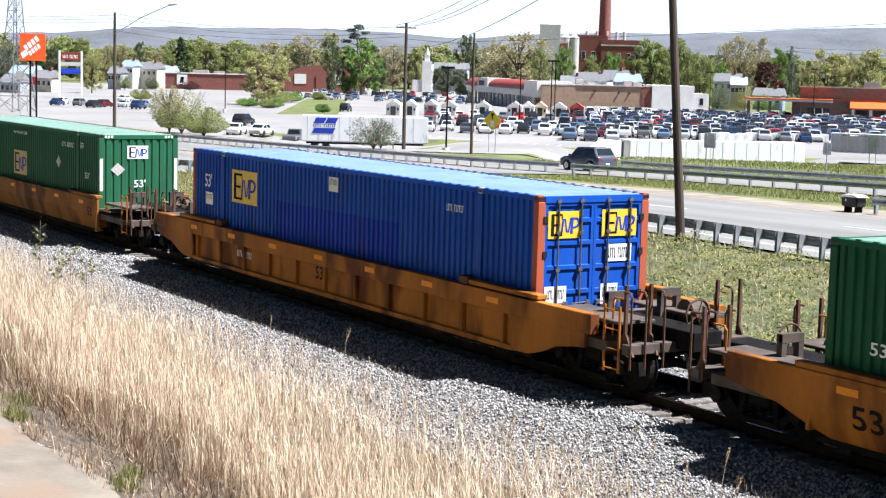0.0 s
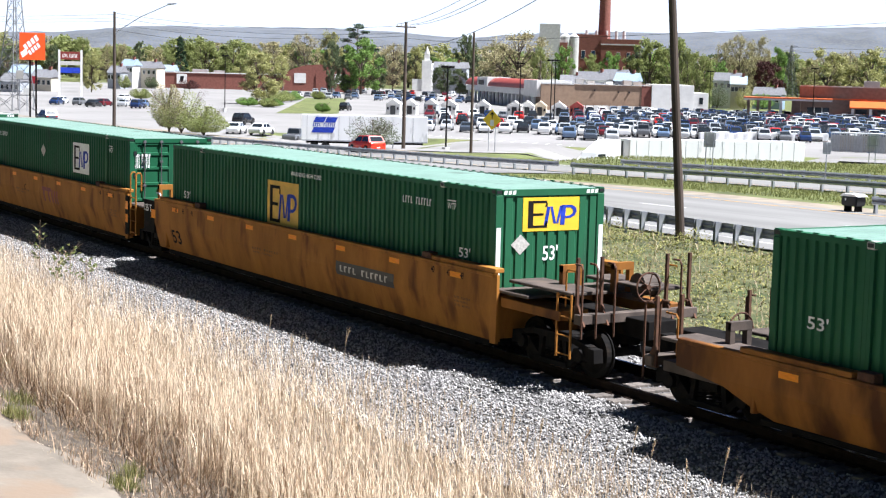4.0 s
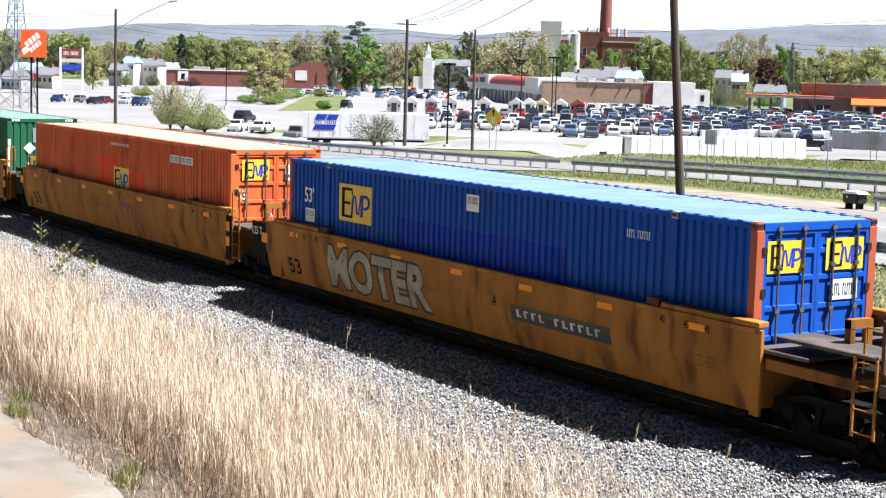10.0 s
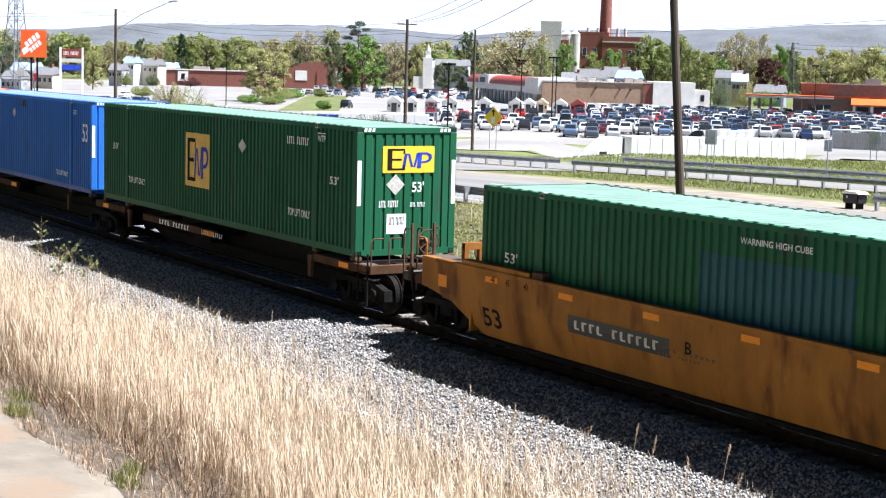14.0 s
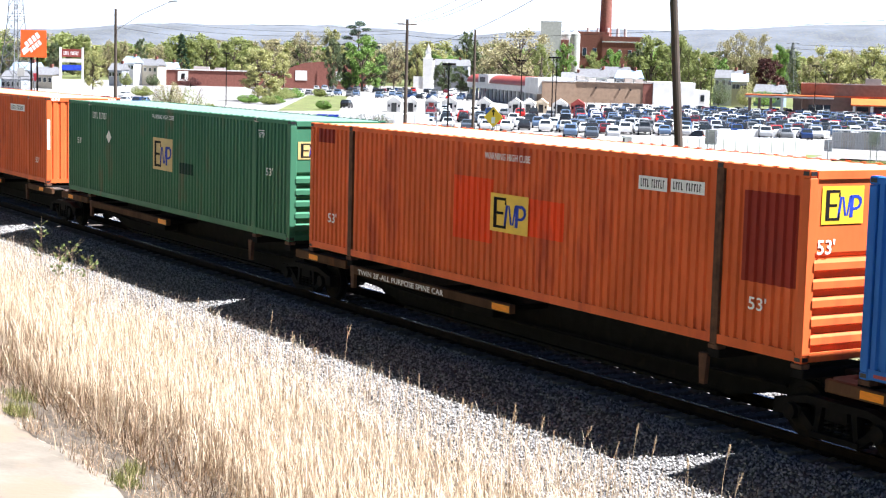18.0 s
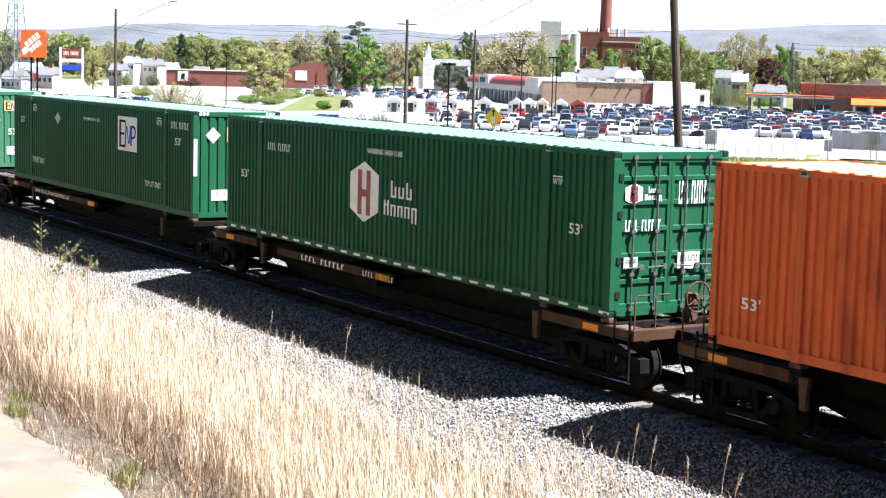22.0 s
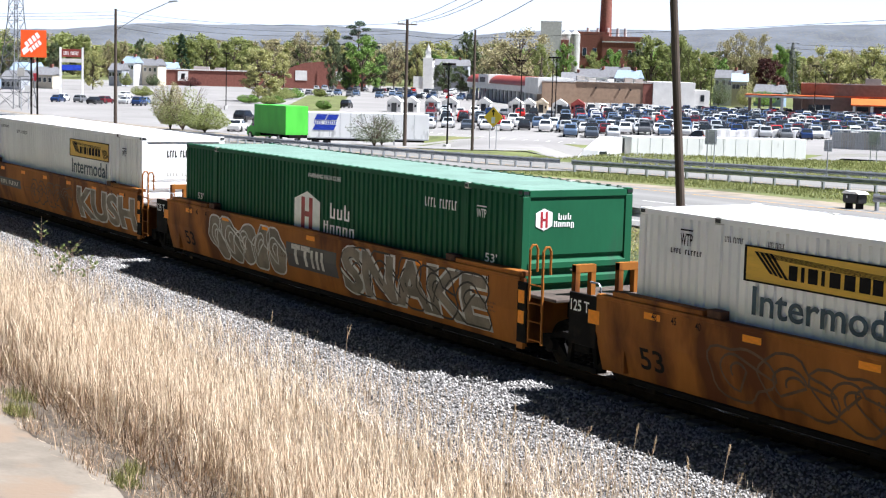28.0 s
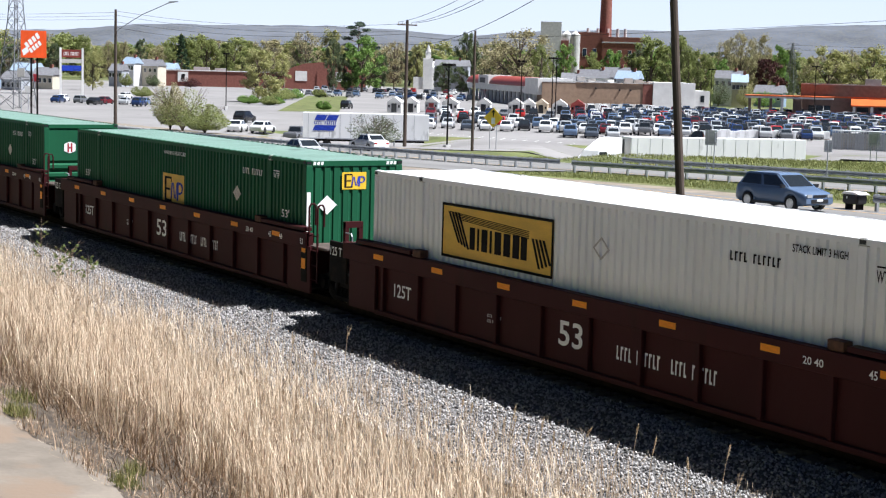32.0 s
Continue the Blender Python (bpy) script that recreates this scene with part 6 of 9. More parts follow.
def reed_plume(x, y, h, lean, seed):
    r = random.Random(seed)
    z = float(lie(x, y))
    t = thing("reed_plume", "tall dry reed with a feathery seed head", "reed", "tall reeds beside the track", at=pose(x, y, z))
    bm = bmesh.new()
    top = Vector((lean * h, r.uniform(-0.05, 0.05), h))
    mid = Vector((lean * h * 0.35, 0, h * 0.55))
    rod(bm, (0, 0, 0), mid, 0.006, 5, 0.005)
    rod(bm, mid, top, 0.005, 5, 0.003)
    part("stem", bm, REED, t)
    bm = bmesh.new()
    wide, long = r.uniform(0.35, 0.8), r.uniform(0.16, 0.3)
    droop = Vector((r.uniform(-0.03, 0.09), r.uniform(-0.03, 0.03), 0))
    for k in range(110):
        f = r.random()
        p = top.lerp(mid, f * long / max(0.3, h * 0.45)) + droop * (1 - f)
        g = (0.25 + 0.75 * math.sin(min(1, f * 0.9 + 0.1) * 3.0)) * wide
        q = p + Vector((r.uniform(-0.035, 0.045) * g + droop.x * 0.3, r.uniform(-0.035, 0.035) * g, r.uniform(0.0, 0.055)))
        a = Vector((r.uniform(-1, 1), r.uniform(-1, 1), r.uniform(-1, 1))).normalized() * 0.007
        bm.faces.new([bm.verts.new(v) for v in (p - a, p + a, q)])
    part("seed_head", bm, PLUME, t)


for k, (x, y, h, l) in enumerate((
        (-28.9, -4.4, 1.25, 0.12), (-28.2, -4.3, 1.2, 0.15), (-27.6, -4.5, 1.1, 0.1), (-26.9, -4.4, 1.0, 0.12), (-26.4, -4.6, 1.0, 0.15), (-26.0, -4.3, 1.35, 0.03),
        (-23.4, -4.3, 1.1, 0.05), (-22.7, -4.5, 1.25, 0.1), (-21.6, -4.3, 1.2, 0.12), (-21.2, -4.5, 1.1, -0.05), (-20.7, -4.2, 1.0, 0.1), (-20.2, -4.4, 1.15, 0.12), (-19.8, -4.3, 1.05, 0.15),
        (-19.4, -4.4, 1.2, 0.1), (-19.0, -4.2, 0.95, 0.2), (-18.3, -4.1, 1.1, 0.12), (-17.6, -4.0, 1.2, 0.2), (-17.2, -4.0, 1.1, 0.12), (-16.5, -3.8, 0.9, 0.1), (-16.0, -3.7, 1.15, 0.06), (-15.7, -3.7, 0.9, 0.1),
        (-19.2, -4.3, 0.8, 0.14), (-18.7, -4.2, 1.0, 0.1), (-20.4, -4.2, 0.9, 0.16), (-24.8, -4.4, 0.9, 0.1),
        (-33.6, -3.9, 0.9, 0.1), (-33.2, -3.8, 0.8, 0.12), (-39.5, -4.2, 0.6, 0.1), (-30.6, -4.2, 0.8, 0.1), (-29.8, -4.3, 0.7, 0.1))):
    R = random.Random(k * 7 + 1)
    reed_plume(x + R.uniform(-0.25, 0.25), y + R.uniform(-0.2, 0.1), h * R.uniform(0.66, 1.0), l + R.uniform(-0.06, 0.05), k)

SHRUB = island("shrub leaves", (0.12, 0.17, 0.05), (0.42, 0.46, 0.20), rough=0.7, trans=0.25)


def sapling(x, y, h, seed, dry=False):
    r = random.Random(seed)
    t = thing("sapling", "thin young shrub with a few small leaves" if not dry else "dry brown weed stalk with few branches", "shrub", "young shrubs by the track", at=pose(x, y, float(lie(x, y))))
    bm, lf = bmesh.new(), bmesh.new()
    rod(bm, (0, 0, 0), (0.06, 0, h), 0.012, 5, 0.004)
    for k in range(13 if not dry else 22):
        z = h * r.uniform(0.3, 1.0)
        a, l = r.uniform(0, 6.28), r.uniform(0.12, 0.35)
        p = Vector((0.06 * z / h, 0, z))
        q = p + Vector((math.cos(a) * l, math.sin(a) * l, l * 0.8))
        rod(bm, p, q, 0.005, 4, 0.002)
        for j in range(3 if not dry else 5):
            c = p.lerp(q, r.uniform(0.3, 1.0))
            u = Vector((r.uniform(-1, 1), r.uniform(-1, 1), r.uniform(-0.6, 0.6))).normalized() * (0.055 if not dry else 0.02)
            w = u.orthogonal().normalized() * (0.038 if not dry else 0.012)
            lf.faces.new([lf.verts.new(v) for v in (c - u, c + w, c + u, c - w)])
    part("stem", bm, REED_DARK, t)
    part("foliage", lf, SHRUB if not dry else PLUME, t)


for k, (x, y, h) in enumerate(((-44.0, -4.3, 1.7), (-42.4, -4.3, 1.0), (-41.4, -4.3, 1.1), (-40.4, -4.2, 1.0), (-41.9, -4.5, 0.7))):
    sapling(x, y, h, 60 + k)
sapling(-31.5, -7.6, 1.9, 81, True)

# ---- roadside ----
TIMBER = mat("weathered pole timber", (0.085, 0.062, 0.047), rough=0.9, vary=0.3, scale=4, stretch=(1, 1, 0.1), dirt=(0.08, 0.06, 0.05), bump=0.006, bump_scale=25)
ALU = mat("dull aluminium sheet", (0.50, 0.51, 0.52), rough=0.45, metal=0.7, vary=0.1)
SIGN_Y = mat("yellow warning sign face", (0.85, 0.60, 0.02), rough=0.4, vary=0.05)
WIRE = mat("dark cable", (0.03, 0.03, 0.03), rough=0.7)


def b_w_beam(bm, length):
    sec = [(0.0, 0.44), (0.06, 0.50), (0.06, 0.545), (0.0, 0.59), (0.06, 0.64), (0.06, 0.69), (0.0, 0.75)]
    rows = []
    for d in (0.0, 0.012):
        rows.append([[bm.verts.new((x, y + d, z)) for y, z in sec] for x in (0, length)])
    for a, b in rows:
        for k in range(len(sec) - 1):
            bm.faces.new((a[k], a[k + 1], b[k + 1], b[k]))


def b_g_post(bm):
    box(bm, -0.05, 0.05, -0.006, 0.006, -0.4, 0.78)
    box(bm, -0.056, -0.044, -0.075, 0.075, -0.4, 0.78)
    box(bm, 0.044, 0.056, -0.075, 0.075, -0.4, 0.78)


def b_g_block(bm):
    box(bm, -0.05, 0.05, 0.075, 0.2, 0.42, 0.76)


def guardrail(x0, x1, y, facing, step, label, dense=None):
    """A W-beam rail on posts along the road; facing: the sign of y on which the beam lies."""
    g = thing("guardrail", label, "guardrail", "guardrails along the road", kind="structure", at=pose(x0, y, 0))
    x = x0
    r = 0 if facing > 0 else 180
    while x < x1:
        s = step * (0.5 if dense and dense[0] < x < dense[1] else 1)
        z = float(lie(x, y))
        p = part("post", shape("g_post", b_g_post), GALV, g, at=pose(x - x0, 0, z, 0, 0, r))
        part("block", shape("g_block", b_g_block), GALV, p)
        if abs((x - x0) / step - round((x - x0) / step)) < 0.01 and round((x - x0) / step) % 2 == 0:
            zz = float(lie(x + 2 * step, y))
            b = part("beam", shape("w_beam", b_w_beam, round(step * 2, 3)), GALV, g)
            b.matrix_basis = Matrix.Translation((x - x0, facing * 0.2, z)) @ Matrix.Rotation(-math.atan2(zz - z, step * 2), 4, "Y") @ Matrix.Diagonal((1, facing, 1, 1))
        x += s
    return g


guardrail(-150.0, -5, 16.6, 1, 1.905, "galvanised guardrail with exposed posts beside the road", (-47.5, -31))
guardrail(-245.0, -90, 46.0, -1, 1.905, "long grey guardrail before the far carriageway")
guardrail(-86.5, -10, 45.3, -1, 1.905, "grey guardrail on the grassy strip between the roads")
guardrail(-96.0, -10, 56.9, -1, 1.905, "grey guardrail beyond the far carriageway")

p = thing("rail_terminal", "white-topped dark crash cushion at a guardrail end", "crash cushion", at=pose(-49.6, 33.2, float(lie(-49.6, 33.2))))
bm = bmesh.new()
prism(bm, [(-0.46, 0.28), (-0.46, 0.68), (0.46, 0.68), (0.46, 0.28)], -0.3, 0.3)
bmesh.ops.bevel(bm, geom=bm.edges[:], offset=0.05, segments=2, affect="EDGES")
part("cushion_body", bm, BLACK, p)
bm = bmesh.new()
prism(bm, [(-0.5, 0.68), (-0.36, 0.8), (0.3, 0.8), (0.56, 0.7)], -0.32, 0.32)
part("lid", bm, WHITE_P, p, "white weathered lid")
for x in (-0.3, 0.3):
    slab("leg", BLACKSTEEL, p, x - 0.05, x + 0.05, -0.2, 0.2, 0.0, 0.3)
flat("reflector", "rect", d_rect, WHITE_P, p, face_side(-0.2, -0.315, 0.5), 0.08, 0.1)
guardrail(-48.4, -12, 33.3, -1, 1.905, "short grey guardrail behind the crash cushion")


def b_pole(bm, h, r0, r1):
    rod(bm, (0, 0, -0.5), (0, 0, h * 0.5), r0, 12, (r0 + r1) / 2)
    rod(bm, (0, 0, h * 0.5), (0, 0, h), (r0 + r1) / 2, 12, r1)


def utility_pole(x, y, h, r=0.16, arm=True, lean=0.0, lamp=False, ry=0.0):
    t = thing("utility_pole", "weathered wooden utility pole with cables" if not lamp else "tall wooden pole with a street lamp arm", "utility pole", at=pose(x, y, float(lie(x, y)), lean, ry))
    part("pole", shape("pole", b_pole, h, r, r * 0.7), TIMBER, t)
    if arm:
        bm = bmesh.new()
        box(bm, -0.06, 0.06, -1.1, 1.1, h - 0.55, h - 0.43)
        part("crossarm", bm, TIMBER, t)
        for k in (-1.0, -0.5, 0.5, 1.0):
            bm = bmesh.new()
            rod(bm, (0, k, h - 0.43), (0, k, h - 0.25), 0.045, 8)
            part("insulator", bm, GREYSIGN, t)
    if lamp:
        bm = bmesh.new()
        tube(bm, [(0, 0, h - 2.6), (3.5, 2.0, h - 0.6), (7.0, 4.2, h + 0.9)], 0.05)
        part("lamp_arm", bm, GALV, t)
        bm = bmesh.new()
        rod(bm, (6.9, 4.1, h + 0.9), (7.9, 4.8, h + 1.0), 0.13, 8, 0.07)
        part("lamp_head", bm, GALV, t)
    return t


utility_pole(-40.9, 16.3, 13.0, 0.155, False, 5.55)
utility_pole(-137.2, 61.7, 12.4, 0.2)
utility_pole(-128.5, 64.05, 11.3, 0.15, False)
utility_pole(-188.8, 50.8, 14.5, 0.22, False, lamp=True)


def cable(a, b, sag, r=0.02):
    bm = bmesh.new()
    a, b = Vector(a), Vector(b)
    pts = [a.lerp(b, k / 16) - Vector((0, 0, sag * 4 * (k / 16) * (1 - k / 16))) for k in range(17)]
    tube(bm, pts, r, 4)
    c = thing("overhead_cable", "thin dark overhead cable between poles", "cable", "overhead cables")
    part("strand", bm, WIRE, c)


for k, (za, zb) in enumerate(((0, 0), (-0.5, -0.7), (-1.3, -1.0), (-2.0, -1.9))):
    cable((-188.8, 50.8, 11.2 + za), (-137.2, 61.7, 9.6 + zb), 0.9)
for k, (y, z) in enumerate(((-1.0, 12.4), (0.5, 12.0), (1.0, 11.6))):
    cable((-137.2, 61.7 + y, 9.7), (-40.9, 15.1, z), 1.0)
    cable((-188.8, 50.8 + y * 0.2, 11.0 - 0.4 * k), (-330, 20 + 6 * k, 14.5), 1.2)
cable((-137.2, 61.7, 7.6), (-40.9, 15.2, 10.6), 1.3)
cable((-128.3, 64.2, 8.2), (-30, 90, 14.0), 0.8)
cable((-137.2, 61.7, 8.4), (-128.3, 64.2, 8.0), 0.1)
cable((-506, 465, 18.4), (-330, 640, 19.0), 1.0, 0.06)
cable((-506, 465, 16.6), (-330, 640, 17.0), 1.0, 0.06)

s = thing("warning_sign", "yellow diamond merge warning sign on two posts", "road sign", at=pose(-131.3, 68.2, float(lie(-131.3, 68.2)), 0, 0, 32))
for x in (-0.35, 0.35):
    slab("post", GALV, s, x - 0.03, x + 0.03, 0.01, 0.07, -0.2, 3.0)
bm = bmesh.new()
prism(bm, [(-1.0, 3.1), (0, 2.1), (1.0, 3.1), (0, 4.1)], -0.01, 0.01)
part("sign_plate", bm, SIGN_Y, s)
bm = bmesh.new()
for pts in ([(-0.06, 3.2), (0.06, 3.2), (0.06, 3.75), (-0.06, 3.75)], [(-0.22, 3.6), (0.22, 3.6), (0, 3.9)]):
    bm.faces.new([bm.verts.new((x, -0.016, z)) for x, z in pts])
part("arrow", bm, LOGO_BLACK, s)
bm = bmesh.new()
bm.faces.new([bm.verts.new((x, -0.016, z)) for x, z in ((-0.2, 2.5), (0.2, 2.5), (0.2, 3.1), (-0.2, 3.1))])
part("notice", bm, WHITE_P, s)


def back_sign(x, y, w, h, z, posts):
    s = thing("road_sign", "back of an aluminium road sign on thin posts", "road sign", "road signs seen from behind", at=pose(x, y, float(lie(x, y)), 0, 0, 38))
    slab("sign_plate", ALU, s, -w / 2, w / 2, -0.02, 0.0, z, z + h)
    for zz in (z + 0.15, z + h - 0.2):
        slab("brace", GALV, s, -w / 2, w / 2, -0.06, -0.02, zz, zz + 0.06)
    for p in posts:
        slab("post", GALV, s, p - 0.03, p + 0.03, -0.1, -0.04, -0.2, z + h)
    return s


back_sign(-77.7, 49.4, 0.75, 0.95, 2.1, (-0.2, 0.25))
back_sign(-74.0, 55.9, 0.5, 0.75, 1.9, (0.0,))
back_sign(-94.0, 81.1, 0.9, 1.1, 2.0, (-0.25, 0.25))


# ---- vehicles ----
KINDS = {
    # half length, half width, floor, belt, roof, bonnet height, cabin from/to at the belt, roof from/to, wheel x, wheel radius
    "sedan": (2.35, 0.90, 0.22, 0.95, 1.45, 0.82, -1.75, 1.05, -1.0, 0.25, 1.40, 0.33),
    "hatch": (2.15, 0.87, 0.22, 0.98, 1.52, 0.88, -2.00, 1.20, -1.55, 0.30, 1.30, 0.32),
    "suv": (2.35, 0.93, 0.30, 1.10, 1.72, 1.02, -2.20, 1.10, -1.75, 0.35, 1.40, 0.37),
    "pickup": (2.75, 0.95, 0.42, 1.15, 1.82, 1.08, -0.55, 1.20, -0.35, 0.55, 1.75, 0.41),
    "van": (2.6, 0.98, 0.30, 1.10, 1.95, 1.05, -2.45, 1.55, -2.35, 0.85, 1.55, 0.36),
}


def b_body(bm, kind):
    """A lofted lower body: sections along the car, drawn in towards the ends, with arches over the wheels."""
    L, W, f, b, r, h, c0, c1, r0, r1, wx, wr = KINDS[kind]
    top = [(-L, b - 0.28), (-L + 0.05, b - 0.10)]
    if kind == "sedan":
        top += [(-L + 0.16, b - 0.03), (c0, b)]
    elif kind == "pickup":
        top += [(-L + 0.08, b - 0.03), (c0, b)]
    else:
        top += [(-L + 0.10, b - 0.02), (c0, b)]
    top += [(c1 - 0.12, b), (c1 + 0.1, h + 0.04), (L - 0.55, h - 0.02), (L - 0.2, h - 0.09), (L - 0.05, h - 0.2), (L, h - 0.34)]
    tx, tz = [p[0] for p in top], [p[1] for p in top]
    xs = set(tx) | {-L + 0.03, L - 0.03}
    ra = wr + 0.06
    for c in (-wx, wx):
        xs |= {c + ra * math.cos(k * math.pi / 10) for k in range(11)}
    xs |= {-0.6, -0.2, 0.2, 0.6}
    secs = []
    for x in sorted(xs):
        w = W * (1 - 0.13 * abs(x / L) ** 5)
        t = float(np.interp(x, tx, tz))
        lift = 0.12 * max(0.0, (abs(x) - L + 0.3) / 0.3)
        low = f + lift
        for c in (-wx, wx):
            if abs(x - c) < ra:
                low = max(low, wr + math.sqrt(ra * ra - (x - c) ** 2))
        low = min(low, t - 0.06)
        m = low + (t - low) * 0.45
        half = [(0.0, f + lift), (w * 0.74, f + lift), (w * 0.76, low), (w * 0.975, low), (w, m), (w * 0.985, t - 0.10 * (t - low)), (w * 0.93, t - 0.02 * (t - low)), (w * 0.80, t), (0.0, t + 0.012)]
        secs.append([bm.verts.new((x, y, z)) for y, z in half] + [bm.verts.new((x, -y, z)) for y, z in half[-2:0:-1]])
    n = len(secs[0])
    for a, c in zip(secs, secs[1:]):
        for k in range(n):
            q = bm.faces.new((a[k], c[k], c[(k + 1) % n], a[(k + 1) % n]))
            q.smooth = k not in (1, 2, n - 2, n - 3)
    bm.faces.new(secs[0])
    bm.faces.new(secs[-1][::-1])


def b_cabin(bm, kind):
    """The panes, set a little proud of the painted cabin."""
    L, W, f, b, r, h, c0, c1, r0, r1, wx, wr = KINDS[kind]
    lo, hi = cabin_rings(kind)
    for k in range(4):
        a, q, c, d = lo[k], lo[(k + 1) % 4], hi[(k + 1) % 4], hi[k]
        nrm = (q - a).cross(d - a).normalized() * 0.012
        n = 2 if k in (0, 2) else 1
        for j in range(n):
            u0, u1 = (0.06 + 0.47 * j, 0.47 + 0.47 * j) if n == 2 else (0.08, 0.92)
            m = lambda u, v: (a.lerp(q, u)).lerp(d.lerp(c, u), v) + nrm
            bm.faces.new([bm.verts.new(m(u, v)) for u, v in ((u0, 0.14), (u1, 0.14), (u1, 0.86), (u0, 0.86))])


def b_pane(bm, kind, only):
    b_cabin(bm, kind)
    bmesh.ops.delete(bm, geom=[f for k, f in enumerate(list(bm.faces)) if k != only], context="FACES")


def cabin_rings(kind):
    L, W, f, b, r, h, c0, c1, r0, r1, wx, wr = KINDS[kind]
    w0, w1 = W - 0.06, W - 0.2
    lo = [Vector(p) for p in ((c0, -w0, b - 0.03), (c1, -w0, b - 0.07), (c1, w0, b - 0.07), (c0, w0, b - 0.03))]
    hi = [Vector(p) for p in ((r0, -w1, r), (r1, -w1, r), (r1, w1, r), (r0, w1, r))]
    return lo, hi


def b_top(bm, kind):
    lo, hi = cabin_rings(kind)
    lo, hi = [bm.verts.new(p) for p in lo], [bm.verts.new(p) for p in hi]
    for k in range(4):
        bm.faces.new((lo[k], lo[(k + 1) % 4], hi[(k + 1) % 4], hi[k]))
    bm.faces.new(hi)
    bm.faces.new(lo[::-1])
    bmesh.ops.bevel(bm, geom=[e for e in bm.edges if max(e.verts[0].co.z, e.verts[1].co.z) > KINDS[kind][4] - 0.01], offset=0.05, segments=2, affect="EDGES")


def b_tyre(bm, r):
    rod(bm, (0, -0.11, 0), (0, 0.11, 0), r, 18)


def b_wheels(bm, kind):
    W, wx, wr = KINDS[kind][1], KINDS[kind][10], KINDS[kind][11]
    for x, s in itertools.product((-wx, wx), (-1, 1)):
        rod(bm, (x, s * (W - 0.11) - 0.11, wr), (x, s * (W - 0.11) + 0.11, wr), wr, 12)


def b_rim(bm, r):
    rod(bm, (0, -0.118, 0), (0, 0.118, 0), r * 0.66, 14, r * 0.66)


def b_light(bm, kind, front, s):
    L, W, f, b, r, h, c0, c1, r0, r1, wx, wr = KINDS[kind]
    x = L - 0.05 if front else -L - 0.01
    z = h - 0.28 if front else b - 0.30
    box(bm, x, x + 0.06, s * (W - 0.30) - 0.14, s * (W - 0.30) + 0.14, z, z + 0.13)


def b_grille(bm, kind):
    L, W, f, b, r, h, c0, c1, r0, r1, wx, wr = KINDS[kind]
    box(bm, L - 0.02, L + 0.012, -W * 0.55, W * 0.55, f + 0.14, f + 0.30)
    box(bm, L - 0.02, L + 0.012, -W * 0.4, W * 0.4, h - 0.28, h - 0.17)


def b_plate(bm, kind):
    L = KINDS[kind][0]
    f = KINDS[kind][2]
    for x in (-L - 0.012, L + 0.012):
        box(bm, x - 0.008, x + 0.008, -0.16, 0.16, f + 0.22, f + 0.32)


def b_bed(bm):
    box(bm, -2.62, -0.68, -0.78, 0.78, 1.10, 1.125)


def b_trim(bm, kind):
    L, W, f, b, r, h, c0, c1, r0, r1, wx, wr = KINDS[kind]
    for s in (-1, 1):
        box(bm, -wx + wr, wx - wr, s * W - 0.015, s * W + 0.015, f, f + 0.1)
        box(bm, c1 - 0.35, c1 - 0.2, s * (W + 0.08) - 0.09, s * (W + 0.08) + 0.09, b - 0.04, b + 0.1)


PAINTS = [paint("car paint " + n, c, rough=0.22, vary=0.03, dirt=None, spec=0.6) for n, c in (
    ("white", (0.75, 0.75, 0.74)), ("silver", (0.42, 0.43, 0.44)), ("black", (0.015, 0.015, 0.017)), ("grey", (0.13, 0.135, 0.145)), ("navy", (0.015, 0.035, 0.11)),
    ("red", (0.42, 0.02, 0.015)), ("steel blue", (0.11, 0.16, 0.25)), ("maroon", (0.12, 0.015, 0.02)), ("green", (0.08, 0.30, 0.05)), ("bright red", (0.75, 0.045, 0.015)), ("slate", (0.07, 0.085, 0.11)), ("charcoal", (0.03, 0.036, 0.045)))]


def vehicle(kind, p, label, group="", near=False):
    L, W, f, b, r, h, c0, c1, r0, r1, wx, wr = KINDS[kind]
    v = thing({"sedan": "car", "hatch": "car", "suv": "car", "pickup": "pickup_truck", "van": "van"}[kind], label, {"pickup": "pickup truck", "van": "van"}.get(kind, "car"), group)
    part("body", shape("body", b_body, kind), PAINTS[p], v)
    if near:
        for k in range(6):
            part("window", shape("pane", b_pane, kind, k), GLASS_D, v)
    else:
        tagged(part("window_glass", shape("cabin", b_cabin, kind), GLASS_D, v), kind="stuff")
    part("roof", shape("top", b_top, kind), PAINTS[p], v)
    if not near:
        tagged(part("undercarriage", shape("wheels", b_wheels, kind), TYRE, v), kind="stuff")
    else:
        for x, s in itertools.product((-wx, wx), (-1, 1)):
            w = part("wheel", shape("tyre", b_tyre, wr), TYRE, v, at=pose(x, s * (W - 0.11), wr))
            part("rim", shape("rim", b_rim, wr), CHROME, w)
        for s in (-1, 1):
            part("headlight", shape("light", b_light, kind, True, s), LAMP_GLASS, v)
            part("tail_light", shape("light", b_light, kind, False, s), TAIL, v)
        part("grille", shape("grille", b_grille, kind), BLACK, v)
        part("number_plate", shape("v_plate", b_plate, kind), WHITE_P, v)
        part("trim", shape("trim", b_trim, kind), BLACK, v)
    if kind == "pickup":
        part("cargo_bed", shape("bed", b_bed), BLACK, v)
    return v


TRAFFIC = []


